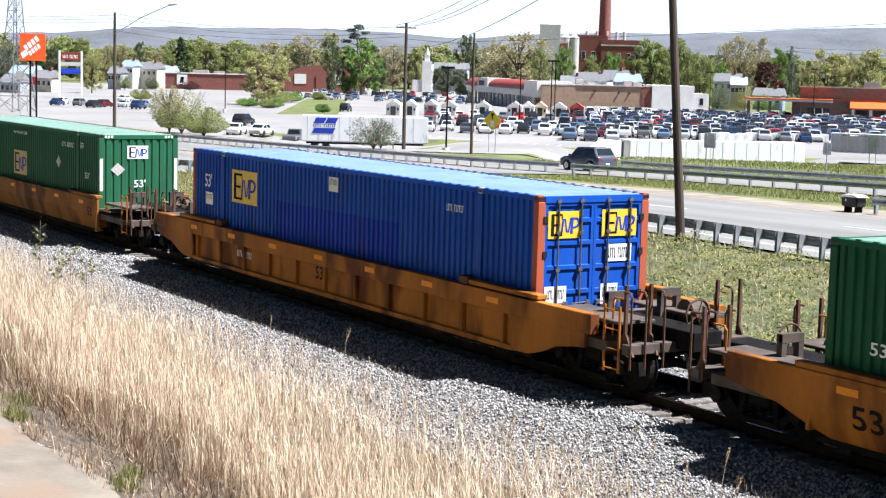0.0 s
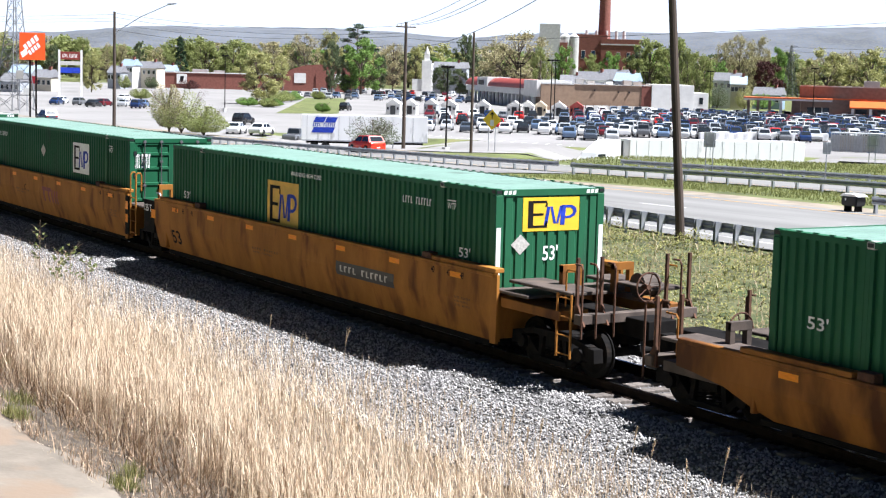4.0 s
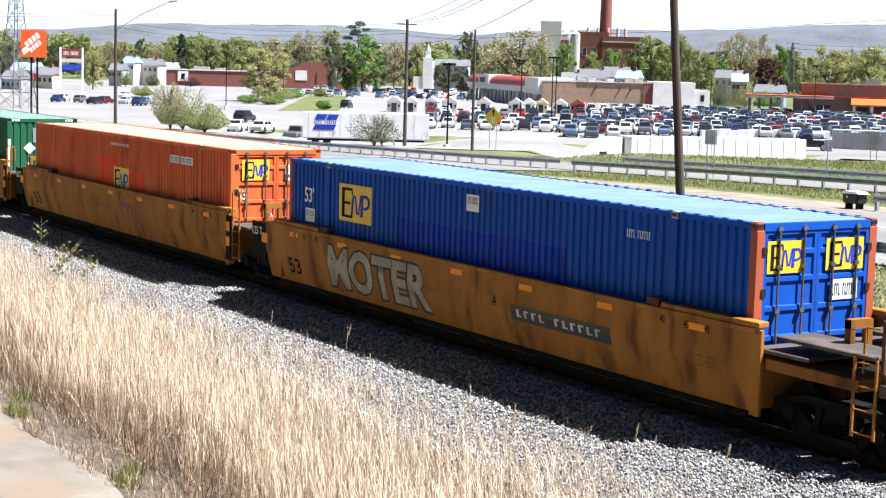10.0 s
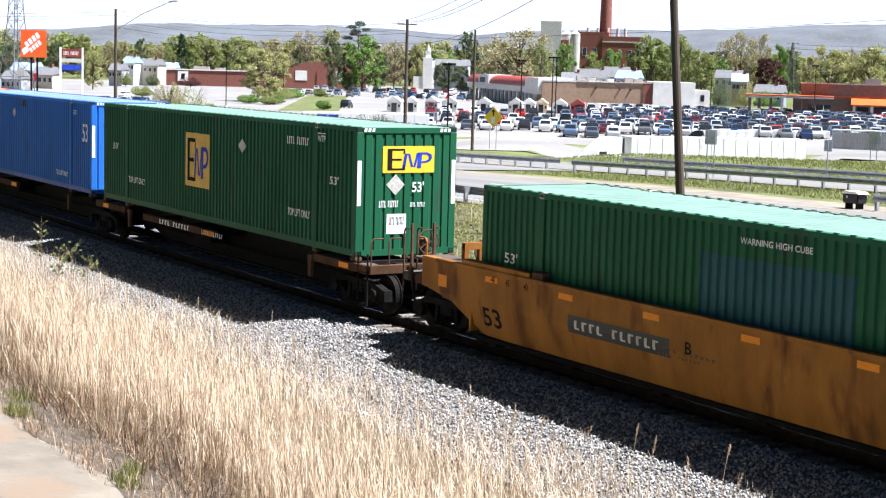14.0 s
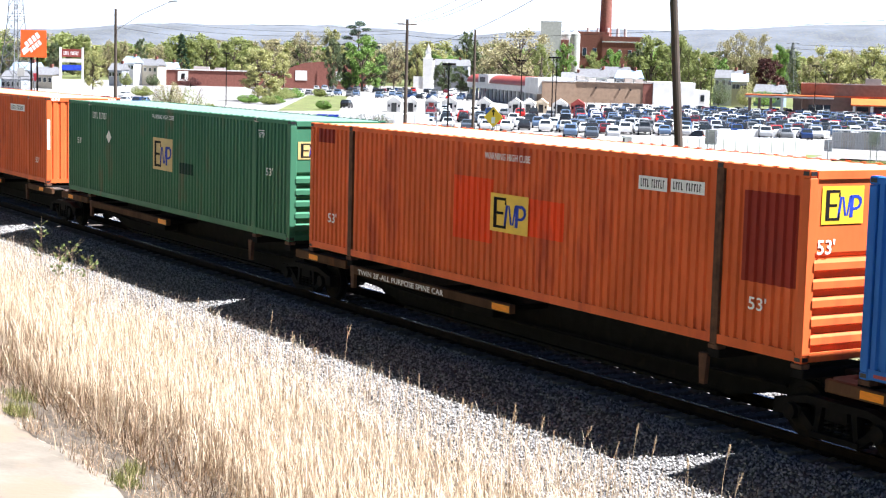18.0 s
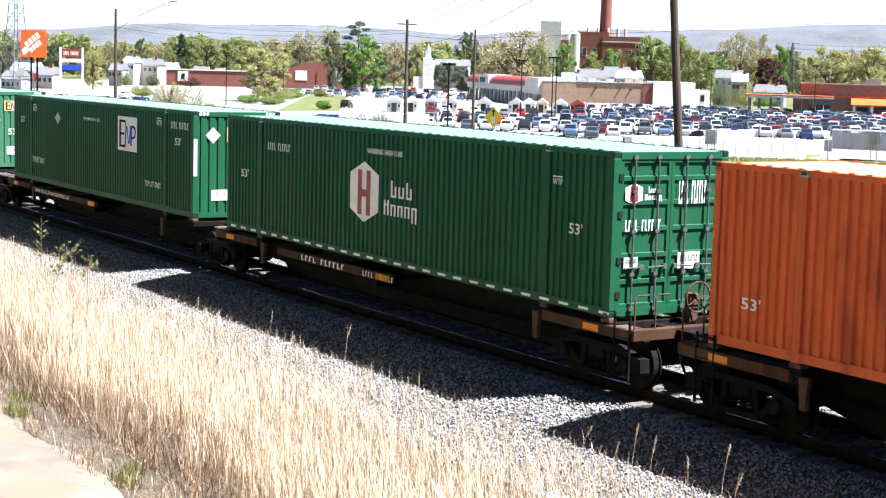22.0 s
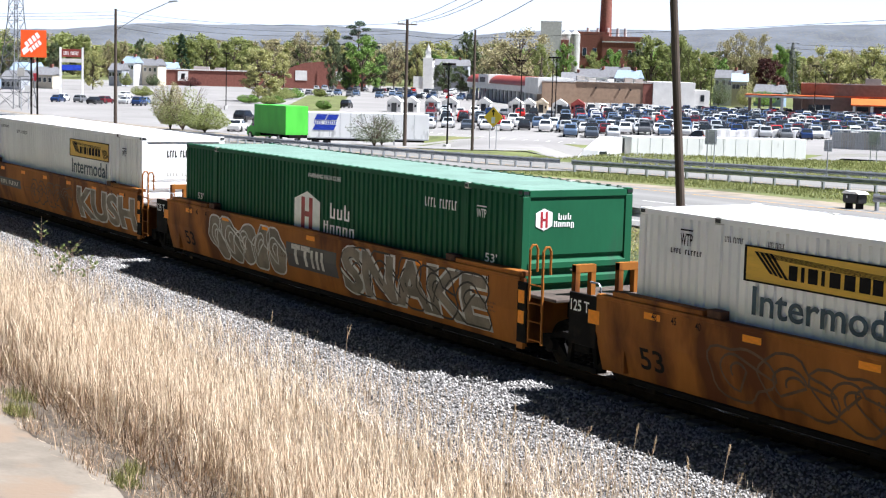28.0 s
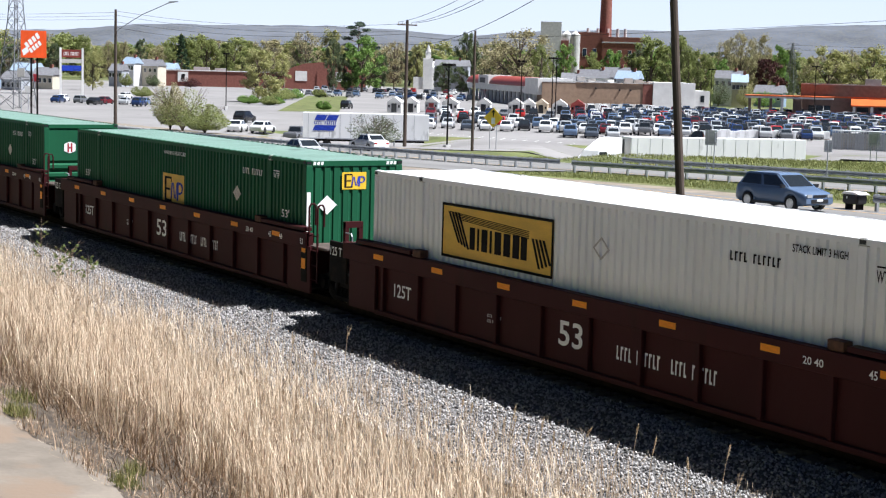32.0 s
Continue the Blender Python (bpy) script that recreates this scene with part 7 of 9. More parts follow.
def drive(v, y, heading, x_at, t_at, speed, dz=0.04):
    """Notes a vehicle that goes along the road at a steady speed, in sight or not."""
    rows = []
    t = 0.0
    while t <= 32.01:
        x = max(-420.0, min(150.0, x_at + (t - t_at) * speed))
        x1 = x + (1 if speed > 0 else -1)
        z, z1 = float(lie(x, y)), float(lie(x1, y))
        pitch = -math.degrees(math.atan2(z1 - z, 1.0))
        rows.append((t, pose(x, y, z + dz, 0, pitch, heading)))
        t += 0.5
    TRAFFIC.append((v, rows))


drive(vehicle("suv", 10, "slate grey estate car driving on the far carriageway", near=True), 52, 180, -93.9, 0.0, -31.2)
drive(vehicle("hatch", 9, "bright red hatchback driving on the far carriageway", near=True), 52, 180, -97.4, 3.0, -29.7)
drive(vehicle("pickup", 11, "charcoal pickup truck driving along the near carriageway", near=True), 30.0, 0, -78.7, 7.0, 29.4)
drive(vehicle("hatch", 6, "steel blue hatchback driving along the near carriageway", near=True), 30.0, 0, -77.6, 31.0, 27.0)
drive(vehicle("sedan", 0, "white saloon car driving on the far carriageway", near=True), 52, 180, -94.9, 31.0, -32.0)
drive(vehicle("sedan", 1, "pale silver saloon driving along the near carriageway", near=True), 36.4, 0, -108.6, 32.0, 31.0)

drive(vehicle("sedan", 2, "black saloon car driving on the far carriageway", near=True), 52, 180, -79.4, 21.0, -30.0)
v = vehicle("pickup", 2, "black pickup truck driving slowly through the car park", near=True)
rows = []
for t in range(0, 33):
    s = 4.1 * (min(max(t, 5), 13) - 9)
    x, y = -131.5 - 0.714 * s, 116.1 - 0.70 * s
    rows.append((float(t), pose(x, y, float(lie(x, y)) + 0.04, 0, 0, 224.4)))
TRAFFIC.append((v, rows))

LIME = paint("lime green truck paint", (0.10, 0.52, 0.06), rough=0.4, dirt=None)


def box_truck():
    v = thing("box_truck", "lime green box truck driving on the far carriageway", "truck")
    bm = bmesh.new()
    prism(bm, [(2.9, 0.45), (2.9, 2.2), (3.5, 2.2), (4.1, 1.45), (5.0, 1.3), (5.1, 0.5)], -1.0, 1.0)
    bmesh.ops.bevel(bm, geom=[e for e in bm.edges if abs(e.verts[0].co.y - e.verts[1].co.y) < 1e-4], offset=0.08, segments=2, affect="EDGES")
    part("cab", bm, LIME, v)
    bm = bmesh.new()
    prism(bm, [(3.0, 1.45), (3.0, 2.1), (3.5, 2.1), (4.02, 1.5)], -1.012, 1.012)
    part("window_glass", bm, GLASS_D, v)
    slab("cargo_box", LIME, v, -4.4, 2.8, -1.22, 1.22, 0.9, 3.7)
    slab("frame", BLACKSTEEL, v, -4.4, 3.0, -0.5, 0.5, 0.6, 0.9)
    slab("tail_lift", BLACKSTEEL, v, -4.7, -4.42, -1.0, 1.0, 0.6, 0.9)
    for x in (-2.6, 4.1):
        for s in (-1, 1):
            w = part("wheel", shape("tyre", b_tyre, 0.45), TYRE, v, at=pose(x, s * 0.98, 0.45))
            part("rim", shape("rim", b_rim, 0.45), CHROME, w)
    return v


drive(box_truck(), 52, 180, -145.9, 28.0, -35.5)

# ---- parked vehicles ----
R = random.Random(11)
PALETTE = (0, 0, 0, 1, 1, 2, 2, 3, 3, 4, 4, 5, 6, 6, 6, 7, 10, 11)
PROTO = {}
FAR_CARS = []


def parked(x, y, turn, kind=None, p=None, label=None):
    kind = kind or R.choice(("sedan", "sedan", "suv", "suv", "hatch", "pickup"))
    p = R.choice(PALETTE) if p is None else p
    if math.hypot(x, y + 18) > 318:
        FAR_CARS.append((kind, p, pose(x, y, float(lie(x, y)) + 0.03, 0, 0, turn)))
        return None
    names = ("white", "silver", "black", "grey", "navy blue", "red", "steel blue", "maroon", "green", "bright red", "slate grey", "charcoal")
    if (kind, p) not in PROTO:
        PROTO[(kind, p)] = vehicle(kind, p, "%s %s parked in the shopping car park" % (names[p], {"sedan": "saloon car", "suv": "estate car", "hatch": "hatchback", "pickup": "pickup truck", "van": "van"}[kind]), "cars in the car park")
        v = PROTO[(kind, p)]
        v.matrix_basis = pose(x, y, float(lie(x, y)) + 0.03, 0, 0, turn)
        return v
    return copy_thing(PROTO[(kind, p)], pose(x, y, float(lie(x, y)) + 0.03, 0, 0, turn))


# rows of bays run along ALONG, one behind the other along BACK
ALONG, BACK, LOT_AT = Vector((0.6, 0.8)), Vector((-0.8, 0.6)), Vector((-161.0, 99.0))
for m in range(10):
    for side in (0, 1):
        off = 10 + 17.5 * m + 5.6 * side
        s = -0.5 - 0.017 * off - ((17 + 0.08 * off) if m in (1, 2, 3, 5) else 0)
        end = 41 + 0.185 * off
        if m == 0:
            s, end = 0.0, 6.0
        while s < end:
            if R.random() < (0.92 if s > -1 else 0.62):
                q = LOT_AT + BACK * off + ALONG * s
                parked(q.x, q.y, 143.1 + 180 * side + R.uniform(-3, 3))
            s += 2.75
for d0, n in ((245, 22), (265, 20), (330, 24), (352, 24)):
    for k in range(n):
        if R.random() < 0.6:
            q = LOT_AT + BACK * d0 + ALONG * (-72 - 0.05 * d0 + k * 2.8)
            parked(q.x, q.y, 143.1 + R.uniform(-4, 4))
for x, y, kind, p in ((-215, 80, "suv", 2), (-182, 64, "sedan", 0), (-179, 66, "sedan", 0), (-178, 70, "pickup", 3), (-315, 85, "sedan", 4), (-324, 89, "sedan", 0), (-313, 89, "hatch", 3), (-302, 88, "sedan", 2), (-307, 92, "hatch", 7), (-307, 96, "sedan", 1), (-304, 99, "sedan", 6),
                      (-355, 114, "sedan", 0), (-294, 94, "suv", 4), (-294, 139, "suv", 2), (-443, 231, "suv", 2), (-422, 223, "sedan", 6), (-484, 260, "sedan", 4), (-494, 250, "suv", 3)):
    parked(x, y, 140 + R.uniform(-8, 8), kind, p)


def far_cars():
    """The cars too far off to pick apart, joined."""
    mats = PAINTS + [GLASS_D, TYRE]
    pts, faces, mi = [], [], []
    for kind, p, m in FAR_CARS:
        for data, slot in ((shape("body", b_body, kind), p), (shape("top", b_top, kind), p), (shape("cabin", b_cabin, kind), len(PAINTS)), (shape("wheels", b_wheels, kind), len(PAINTS) + 1)):
            o = len(pts)
            pts += [(m @ v.co)[:] for v in data.vertices]
            faces += [[o + i for i in f.vertices] for f in data.polygons]
            mi += [slot] * len(data.polygons)
    me = bpy.data.meshes.new("distant_cars")
    me.from_pydata(pts, [], faces)
    for m in mats:
        me.materials.append(m)
    me.polygons.foreach_set("material_index", mi)
    tagged(new("distant_cars", me), "rows of distant cars in the shopping car park", "cars", kind="stuff")


far_cars()
for k in range(16):
    x, y = -149 - 2.2 * k, 90.5 - 0.15 * k
    bm = bmesh.new()
    d, w = Vector((-3.4, 3.0)), Vector((0.06, 0.07))
    vs = [bm.verts.new((x + q.x, y + q.y, float(lie(x + q.x, y + q.y)) + 0.035)) for q in (-w, w, d + w, d - w)]
    bm.faces.new(vs)
    tagged(part("bay_line", bm, LINE_W, None), "painted white bay line", "road marking", kind="structure")

# ---- trees, bushes ----
BARK = mat("grey-brown bark", (0.12, 0.09, 0.065), rough=0.95, vary=0.3, scale=3, stretch=(1, 1, 0.2))
LEAF = {
    "d": island("fresh spring leaves", (0.17, 0.20, 0.065), (0.35, 0.38, 0.14), 0.7, 0.3, 0.45),
    "g": island("bright green leaves", (0.125, 0.22, 0.05), (0.25, 0.37, 0.095), 0.7, 0.3, 0.38),
    "y": island("yellow-green young leaves", (0.28, 0.28, 0.11), (0.45, 0.44, 0.19), 0.7, 0.3, 0.38),
    "k": island("dark evergreen foliage", (0.085, 0.115, 0.055), (0.17, 0.20, 0.10), 0.8, 0.3, 0.3),
    "c": island("dark conifer needles", (0.015, 0.035, 0.012), (0.05, 0.09, 0.04), 0.8),
    "b": island("budding brown twigs", (0.29, 0.255, 0.145), (0.43, 0.39, 0.21), 0.85, 0.2, 0.3),
    "p": island("blue-green pine needles", (0.04, 0.065, 0.045), (0.10, 0.135, 0.09), 0.8),
    "r": island("dark purple-red leaves", (0.035, 0.012, 0.012), (0.11, 0.035, 0.03), 0.7),
}
TREE_LABEL = {"d": "leafy green tree in spring", "g": "bright green rounded tree", "y": "yellow-green tree in young leaf", "k": "dark green evergreen tree", "c": "tall dark conifer tree", "p": "tall open pine with flat dark boughs", "b": "nearly bare brown tree with buds", "r": "dark purple-leaved tree among green ones"}
TREES = {}


def make_tree(kind, seed, thin=1.0):
    """A tree of height 1 and crown width 1: trunk with limbs, and a crown of clumped small leaves with gaps."""
    r = random.Random(seed)
    t = thing("tree", TREE_LABEL[kind], "tree", "trees beyond the car park")
    bm = bmesh.new()
    rod(bm, (0, 0, -0.03), (0.01, 0, 0.35), 0.03, 8, 0.022)
    rod(bm, (0.01, 0, 0.35), (0.0, 0.01, 0.95), 0.022, 6, 0.004)
    centres = []
    n_limb = {"c": 44, "p": 15, "b": 52}.get(kind, 46)
    for k in range(n_limb):
        f = (k + 0.5) / n_limb
        if kind == "c":
            z = 0.12 + 0.86 * f
            a, l = k * 2.4, (1.03 - z) * 0.52 * r.uniform(0.6, 1.15)
            c, b = Vector((math.cos(a) * l, math.sin(a) * l, z - 0.04)), Vector((0, 0, z + 0.03))
            size = (0.085, 0.085, 0.03)
        elif kind == "p":
            z = 0.50 + 0.48 * f
            a, l = k * 2.4 + r.uniform(-0.4, 0.4), 0.46 * r.uniform(0.45, 1.0) * (1.15 - 0.5 * f)
            c, b = Vector((math.cos(a) * l, math.sin(a) * l, z)), Vector((0, 0, z - 0.06))
            size = (0.15, 0.15, 0.022)
        else:
            a, z = r.uniform(0, 6.28), 0.12 + 0.85 * f
            q = math.sqrt(max(0.03, 1 - ((z - 0.48) / 0.54) ** 2)) * 0.5
            l = q * (1 - 0.75 * r.random() ** 1.8)
            c = Vector((math.cos(a) * l, math.sin(a) * l, z))
            b = Vector((0, 0, max(0.16, z - 0.22 - 0.45 * l)))
            w = r.uniform(0.06, 0.15)
            size = (w, w, w * 0.62)
        rod(bm, b, c, 0.010, 4, 0.003)
        if kind in "by":
            for j in range(7 if kind == "b" else 3):
                m = b.lerp(c, r.uniform(0.45, 1))
                rod(bm, m, m + Vector((r.uniform(-0.13, 0.13), r.uniform(-0.13, 0.13), r.uniform(0.0, 0.14))), 0.0035, 3, 0.0012)
        centres.append((c, size))
    part("trunk", bm, BARK, t)
    n = {"b": 5200, "p": 3600, "c": 6000, "y": 7500}.get(kind, 8600)
    n = int(n * thin)
    rr = np.random.RandomState(seed)
    idx = rr.randint(0, len(centres), n)
    cc = np.array([c for c, _ in centres])[idx]
    ra = np.array([q for _, q in centres])[idx]
    v = rr.normal(0, 1, (n, 3))
    v /= np.linalg.norm(v, axis=1)[:, None]
    pos = cc + v * ra * rr.uniform(0.3, 1.15, n)[:, None]
    size = {"b": 0.015, "y": 0.019, "p": 0.019}.get(kind, 0.021)
    sc = rr.uniform(0.5, 1.4, (n, 3)) * size / thin ** 0.5
    o = scatter_mesh("crown", [(-1, 0, 0), (0, 0.7, 0.2), (1, 0, 0.1), (0, -0.7, -0.1)], [(0, 1, 2, 3)], pos, sc, rr.uniform(0, 6.28, n), rr.uniform(-1.6, 1.6, n), LEAF[kind], "", "", "")
    o.parent = t
    return t


def tree(x, y, h, w, kind, var=0, thin=1.0):
    k = (kind, var % 3, thin)
    m = pose(x, y, float(lie(x, y)), 0, 0, (x * 37 + y * 11) % 360)
    if k not in TREES:
        TREES[k] = t = make_tree(kind, 100 + ord(kind) + 7 * var, thin)
        t.matrix_basis = m
    else:
        t = copy_thing(TREES[k], m)
    t.scale = (w, w, h)
    return t


GROVES = (
    ((-594, 158, 13.3, 6.5, 'k'), (-609, 180, 14.1, 5.8, 'k'), (-662, 210, 18.0, 8.9, 'd'), (-443, 137, 11.3, 6.3, 'y'), (-677, 226, 16.6, 7.6, 'b'), (-694, 239, 17.0, 7.8, 'b'), (-654, 232, 17.7, 5.9, 'k'), (-669, 247, 15.3, 10.1, 'b'), (-592, 225, 19.8, 9.0, 'c'), (-570, 226, 17.0, 12.0, 'd'), (-594, 221, 13.8, 7.2, 'd'), (-584, 244, 17.6, 13.5, 'd')),
    ((-617, 268, 15.0, 12.0, 'd'), (-337, 139, 11.9, 11.0, 'y'), (-505, 224, 12.7, 9.4, 'y'), (-572, 269, 21.4, 13.9, 'b'), (-585, 287, 23.0, 12.1, 'y'), (-527, 268, 25.3, 13.1, 'p'), (-478, 243, 18.2, 14.6, 'g'), (-478, 232, 17.2, 5.7, 'k'), (-481, 238, 12.6, 5.0, 'k'), (-521, 280, 18.0, 10.1, 'b'), (-594, 333, 18.4, 8.7, 'y'), (-506, 266, 13.8, 5.3, 'k')),
    ((-591, 356, 24.4, 9.8, 'k'), (-578, 340, 13.5, 9.6, 'g'), (-615, 356, 14.1, 7.6, 'g'), (-467, 290, 18.5, 15.8, 'b'), (-430, 274, 21.6, 23.8, 'b'), (-409, 268, 16.4, 6.9, 'd'), (-422, 286, 17.0, 8.4, 'g'), (-448, 317, 15.5, 7.9, 'd'), (-428, 310, 16.2, 7.6, 'g'), (-409, 303, 14.8, 6.6, 'd'), (-405, 308, 20.2, 13.9, 'd'), (-423, 317, 17.9, 7.6, 'k')),
    ((-361, 282, 19.6, 9.9, 'd'), (-334, 268, 15.2, 7.1, 'd'), (-344, 272, 16.2, 5.7, 'd'), (-361, 298, 13.5, 7.1, 'g'), (-461, 396, 24.7, 13.1, 'b'), (-472, 415, 24.9, 12.6, 'b'), (-487, 412, 22.3, 10.1, 'b'), (-381, 335, 14.3, 11.3, 'r'), (-524, 475, 22.2, 8.1, 'g'), (-528, 485, 21.0, 7.2, 'k'), (-401, 373, 15.8, 7.9, 'b'), (-354, 335, 17.9, 14.1, 'y')),
    ((-377, 368, 18.0, 11.4, 'b'), (-345, 344, 18.5, 13.4, 'y'), (-353, 363, 18.7, 12.8, 'y'), (-539, 327, 15.2, 13.5, 'k'), (-477, 275, 10.3, 7.9, 'k'), (-474, 280, 9.3, 7.1, 'k')))
n = 0
for g in GROVES:
    for row in g:
        tree(*row, n)
        n += 1
R = random.Random(23)
for k in range(120):
    b = -76 + k * 0.3 + R.uniform(-0.2, 0.2)
    a, d = radians(b), R.uniform(740, 900)
    tree(math.sin(a) * d, -18 + math.cos(a) * d, R.uniform(14, 21), R.uniform(16, 25), R.choice("dddgkbbyyb"), k, 0.45)


def bush(x, y, h, w, leaves, label, seed, n=8500):
    r = np.random.RandomState(seed)
    t = thing("bush", label, "bush", at=pose(x, y, float(lie(x, y))))
    bm = bmesh.new()
    q = random.Random(seed)
    for k in range(16):
        a, l = q.uniform(0, 6.28), q.uniform(0.2, 0.5) * w
        m = Vector((math.cos(a) * l * 0.4, math.sin(a) * l * 0.4, h * 0.45))
        e = Vector((math.cos(a) * l, math.sin(a) * l, h * q.uniform(0.7, 1.02)))
        rod(bm, (0, 0, 0), m, 0.05, 5, 0.03)
        rod(bm, m, e, 0.03, 4, 0.01)
        for j in range(4):
            rod(bm, m.lerp(e, q.uniform(0.2, 0.9)), e + Vector((q.uniform(-0.5, 0.5), q.uniform(-0.5, 0.5), q.uniform(-0.5, 0.4))), 0.015, 3, 0.005)
    part("limb", bm, BARK, t)
    ang, rad, z = r.uniform(0, 6.28, n), np.sqrt(r.rand(n)) * w * 0.5, r.rand(n)
    rad *= 0.55 + 0.6 * np.sin(np.clip(z, 0, 1) * 3.0)
    pos = np.stack([np.cos(ang) * rad, np.sin(ang) * rad, h * (0.12 + 0.9 * z * (0.75 + 0.25 * np.sin(ang * 3 + 1)))], -1)
    sc = r.uniform(0.5, 1.3, (n, 3)) * 0.095
    o = scatter_mesh("foliage", [(-1, 0, 0), (0, 0.6, 0.2), (1, 0, 0.1), (0, -0.6, -0.1)], [(0, 1, 2, 3)], pos, sc, r.uniform(0, 6.28, n), r.uniform(-1.5, 1.5, n), leaves, "", "", "")
    o.parent = t


SILVERLEAF = island("grey-green sparse leaves", (0.08, 0.10, 0.06), (0.25, 0.27, 0.18), 0.8, 0.3, 0.2)
bush(-184.5, 57.8, 5.2, 7.5, LEAF["d"], "loose yellow-green bush at the edge of the car park", 5, 4800)
bush(-186.5, 57.0, 5.8, 4.2, LEAF["b"], "tall thin yellow-green bush beside the road", 15)
bush(-176.5, 57.3, 3.4, 5.5, LEAF["d"], "low green bush beside the road", 6)
bush(-137.4, 58.4, 3.1, 5.0, SILVERLEAF, "sparse grey-green bush in front of a trailer", 7, 2300)
bush(-139.5, 60.4, 2.7, 3.4, SILVERLEAF, "thin grey-green bush in front of a trailer", 17, 1000)
for k, (x, y, h, w) in enumerate(((-368, 123, 2.6, 5.0), (-320, 129, 1.9, 4.9), (-312, 130, 1.8, 4.1), (-316, 133, 1.8, 4.4), (-352, 151, 3.0, 6.9), (-366, 162, 2.8, 5.7), (-359, 156, 2.9, 6.0), (-281, 127, 1.8, 2.9), (-394, 184, 2.2, 3.7))):
    bush(x, y, h, w, LEAF["g" if k % 2 else "d"], "rounded green bush on a car park island", 30 + k)
bush(-506, 193, 3.4, 6.9, LEAF["r"], "rounded dark red shrub by a shop", 62)
net("island_grass", np.arange(-410, -270, 6.0), lambda x: np.linspace(117 - 0.55 * (x + 280), 130 - 0.55 * (x + 280), 8), 0.05, MEADOW, "grass island in the car park", "grass")
net("hill_grass", np.arange(-440, -320, 8.0), lambda x: np.linspace(270 - 0.5 * (x + 340), 330 - 0.5 * (x + 340), 8), 0.06, MEADOW, "green field behind the shops", "grass")

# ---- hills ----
# distance haze is painted in: the woods' base colour is turned blue-grey
HILL = mat("haze-tinted wooded hillside", (0.095, 0.108, 0.135), rough=1.0, vary=0.3, scale=0.012, dirt=(0.12, 0.12, 0.11), dirt_at=0.48, bump=6.0, bump_scale=0.02)


def ridge(name, dist, tops, depth, material, seed):
    r = np.random.RandomState(seed)
    xs = np.linspace(-100, -20, 170)
    bx = HILL_AT if len(tops) == len(HILL_AT) else np.linspace(-100, -20, len(tops))
    pts, faces = [], []
    for k, b in enumerate(xs):
        a = radians(b)
        h = np.interp(b, bx, tops) + r.normal(0, 0.7)
        for j, (q, f) in enumerate(((0.0, -0.12), (0.35, 0.45), (0.65, 0.85), (1.0, 1.0), (1.6, 0.3))):
            d = dist + depth * q
            pts.append((math.sin(a) * d, -18 + math.cos(a) * d, h * f + (r.normal(0, 1.5) if 0 < j < 3 else 0)))
    for k in range(len(xs) - 1):
        for j in range(4):
            i = k * 5 + j
            faces.append((i, i + 5, i + 6, i + 1))
    me = bpy.data.meshes.new(name)
    me.from_pydata(pts, [], faces)
    me.materials.append(material)
    me.shade_smooth()
    tagged(new(name, me), "long hazy blue-green wooded hills", "hills", kind="structure")


HILL_AT = (-100, -73.8, -72.9, -71.7, -71.0, -69.4, -68.1, -66.1, -64.2, -62.2, -60.2, -58.6, -57.2, -55.2, -52.2, -49.3, -48.3, -46.4, -45.5, -43.3, -20)
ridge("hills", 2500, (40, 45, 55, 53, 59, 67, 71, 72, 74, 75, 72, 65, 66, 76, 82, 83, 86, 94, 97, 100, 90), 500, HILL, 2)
# a weaker haze tint, grey-green, in the colour of the nearer woods
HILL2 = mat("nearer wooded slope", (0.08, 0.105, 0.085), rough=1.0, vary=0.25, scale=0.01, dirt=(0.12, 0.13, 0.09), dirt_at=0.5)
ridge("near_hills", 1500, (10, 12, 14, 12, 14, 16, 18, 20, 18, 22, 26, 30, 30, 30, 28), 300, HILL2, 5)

# ---- distant sky behind the hills ----
HAZE = bpy.data.materials.new("bright hazy sky")
HAZE.use_nodes = True
hn = HAZE.node_tree.nodes
hn.remove(hn["Principled BSDF"])
he, ht, hs, hr = hn.new("ShaderNodeEmission"), hn.new("ShaderNodeTexCoord"), hn.new("ShaderNodeSeparateXYZ"), hn.new("ShaderNodeValToRGB")
hr.color_ramp.elements[0].color, hr.color_ramp.elements[1].color = (0.44, 0.455, 0.46, 1), (0.36, 0.41, 0.48, 1)
hl = HAZE.node_tree.links
hl.new(ht.outputs["Generated"], hs.inputs[0])
hl.new(hs.outputs["Z"], hr.inputs["Fac"])
hl.new(hr.outputs["Color"], he.inputs["Color"])
hl.new(he.outputs[0], hn["Material Output"].inputs["Surface"])
bm = bmesh.new()
prev = None
for k in range(61):
    a = radians(-100 + k * 1.4)
    cur = [bm.verts.new((math.sin(a) * 3900, -18 + math.cos(a) * 3900, z)) for z in (-60, 320)]
    if prev:
        bm.faces.new((prev[0], cur[0], cur[1], prev[1]))
    prev = cur
tagged(part("sky_backdrop", bm, HAZE, None), "pale bright sky above the hills", "sky", kind="structure")

# ---- buildings ----
BRICK_R = mat("red-brown brick", (0.22, 0.08, 0.058), rough=0.85, vary=0.15, scale=1.5, dirt=(0.18, 0.06, 0.045))
BRICK_T = mat("tan brick", (0.36, 0.245, 0.165), rough=0.85, vary=0.1, scale=1.2, dirt=(0.34, 0.235, 0.165))
BRICK_B = mat("grey-brown brick", (0.22, 0.155, 0.125), rough=0.85, vary=0.12, scale=1.2, dirt=(0.17, 0.12, 0.1))
MASTGREY = mat("weathered grey lattice steel", (0.17, 0.175, 0.18), rough=0.6, metal=0.3, vary=0.1)
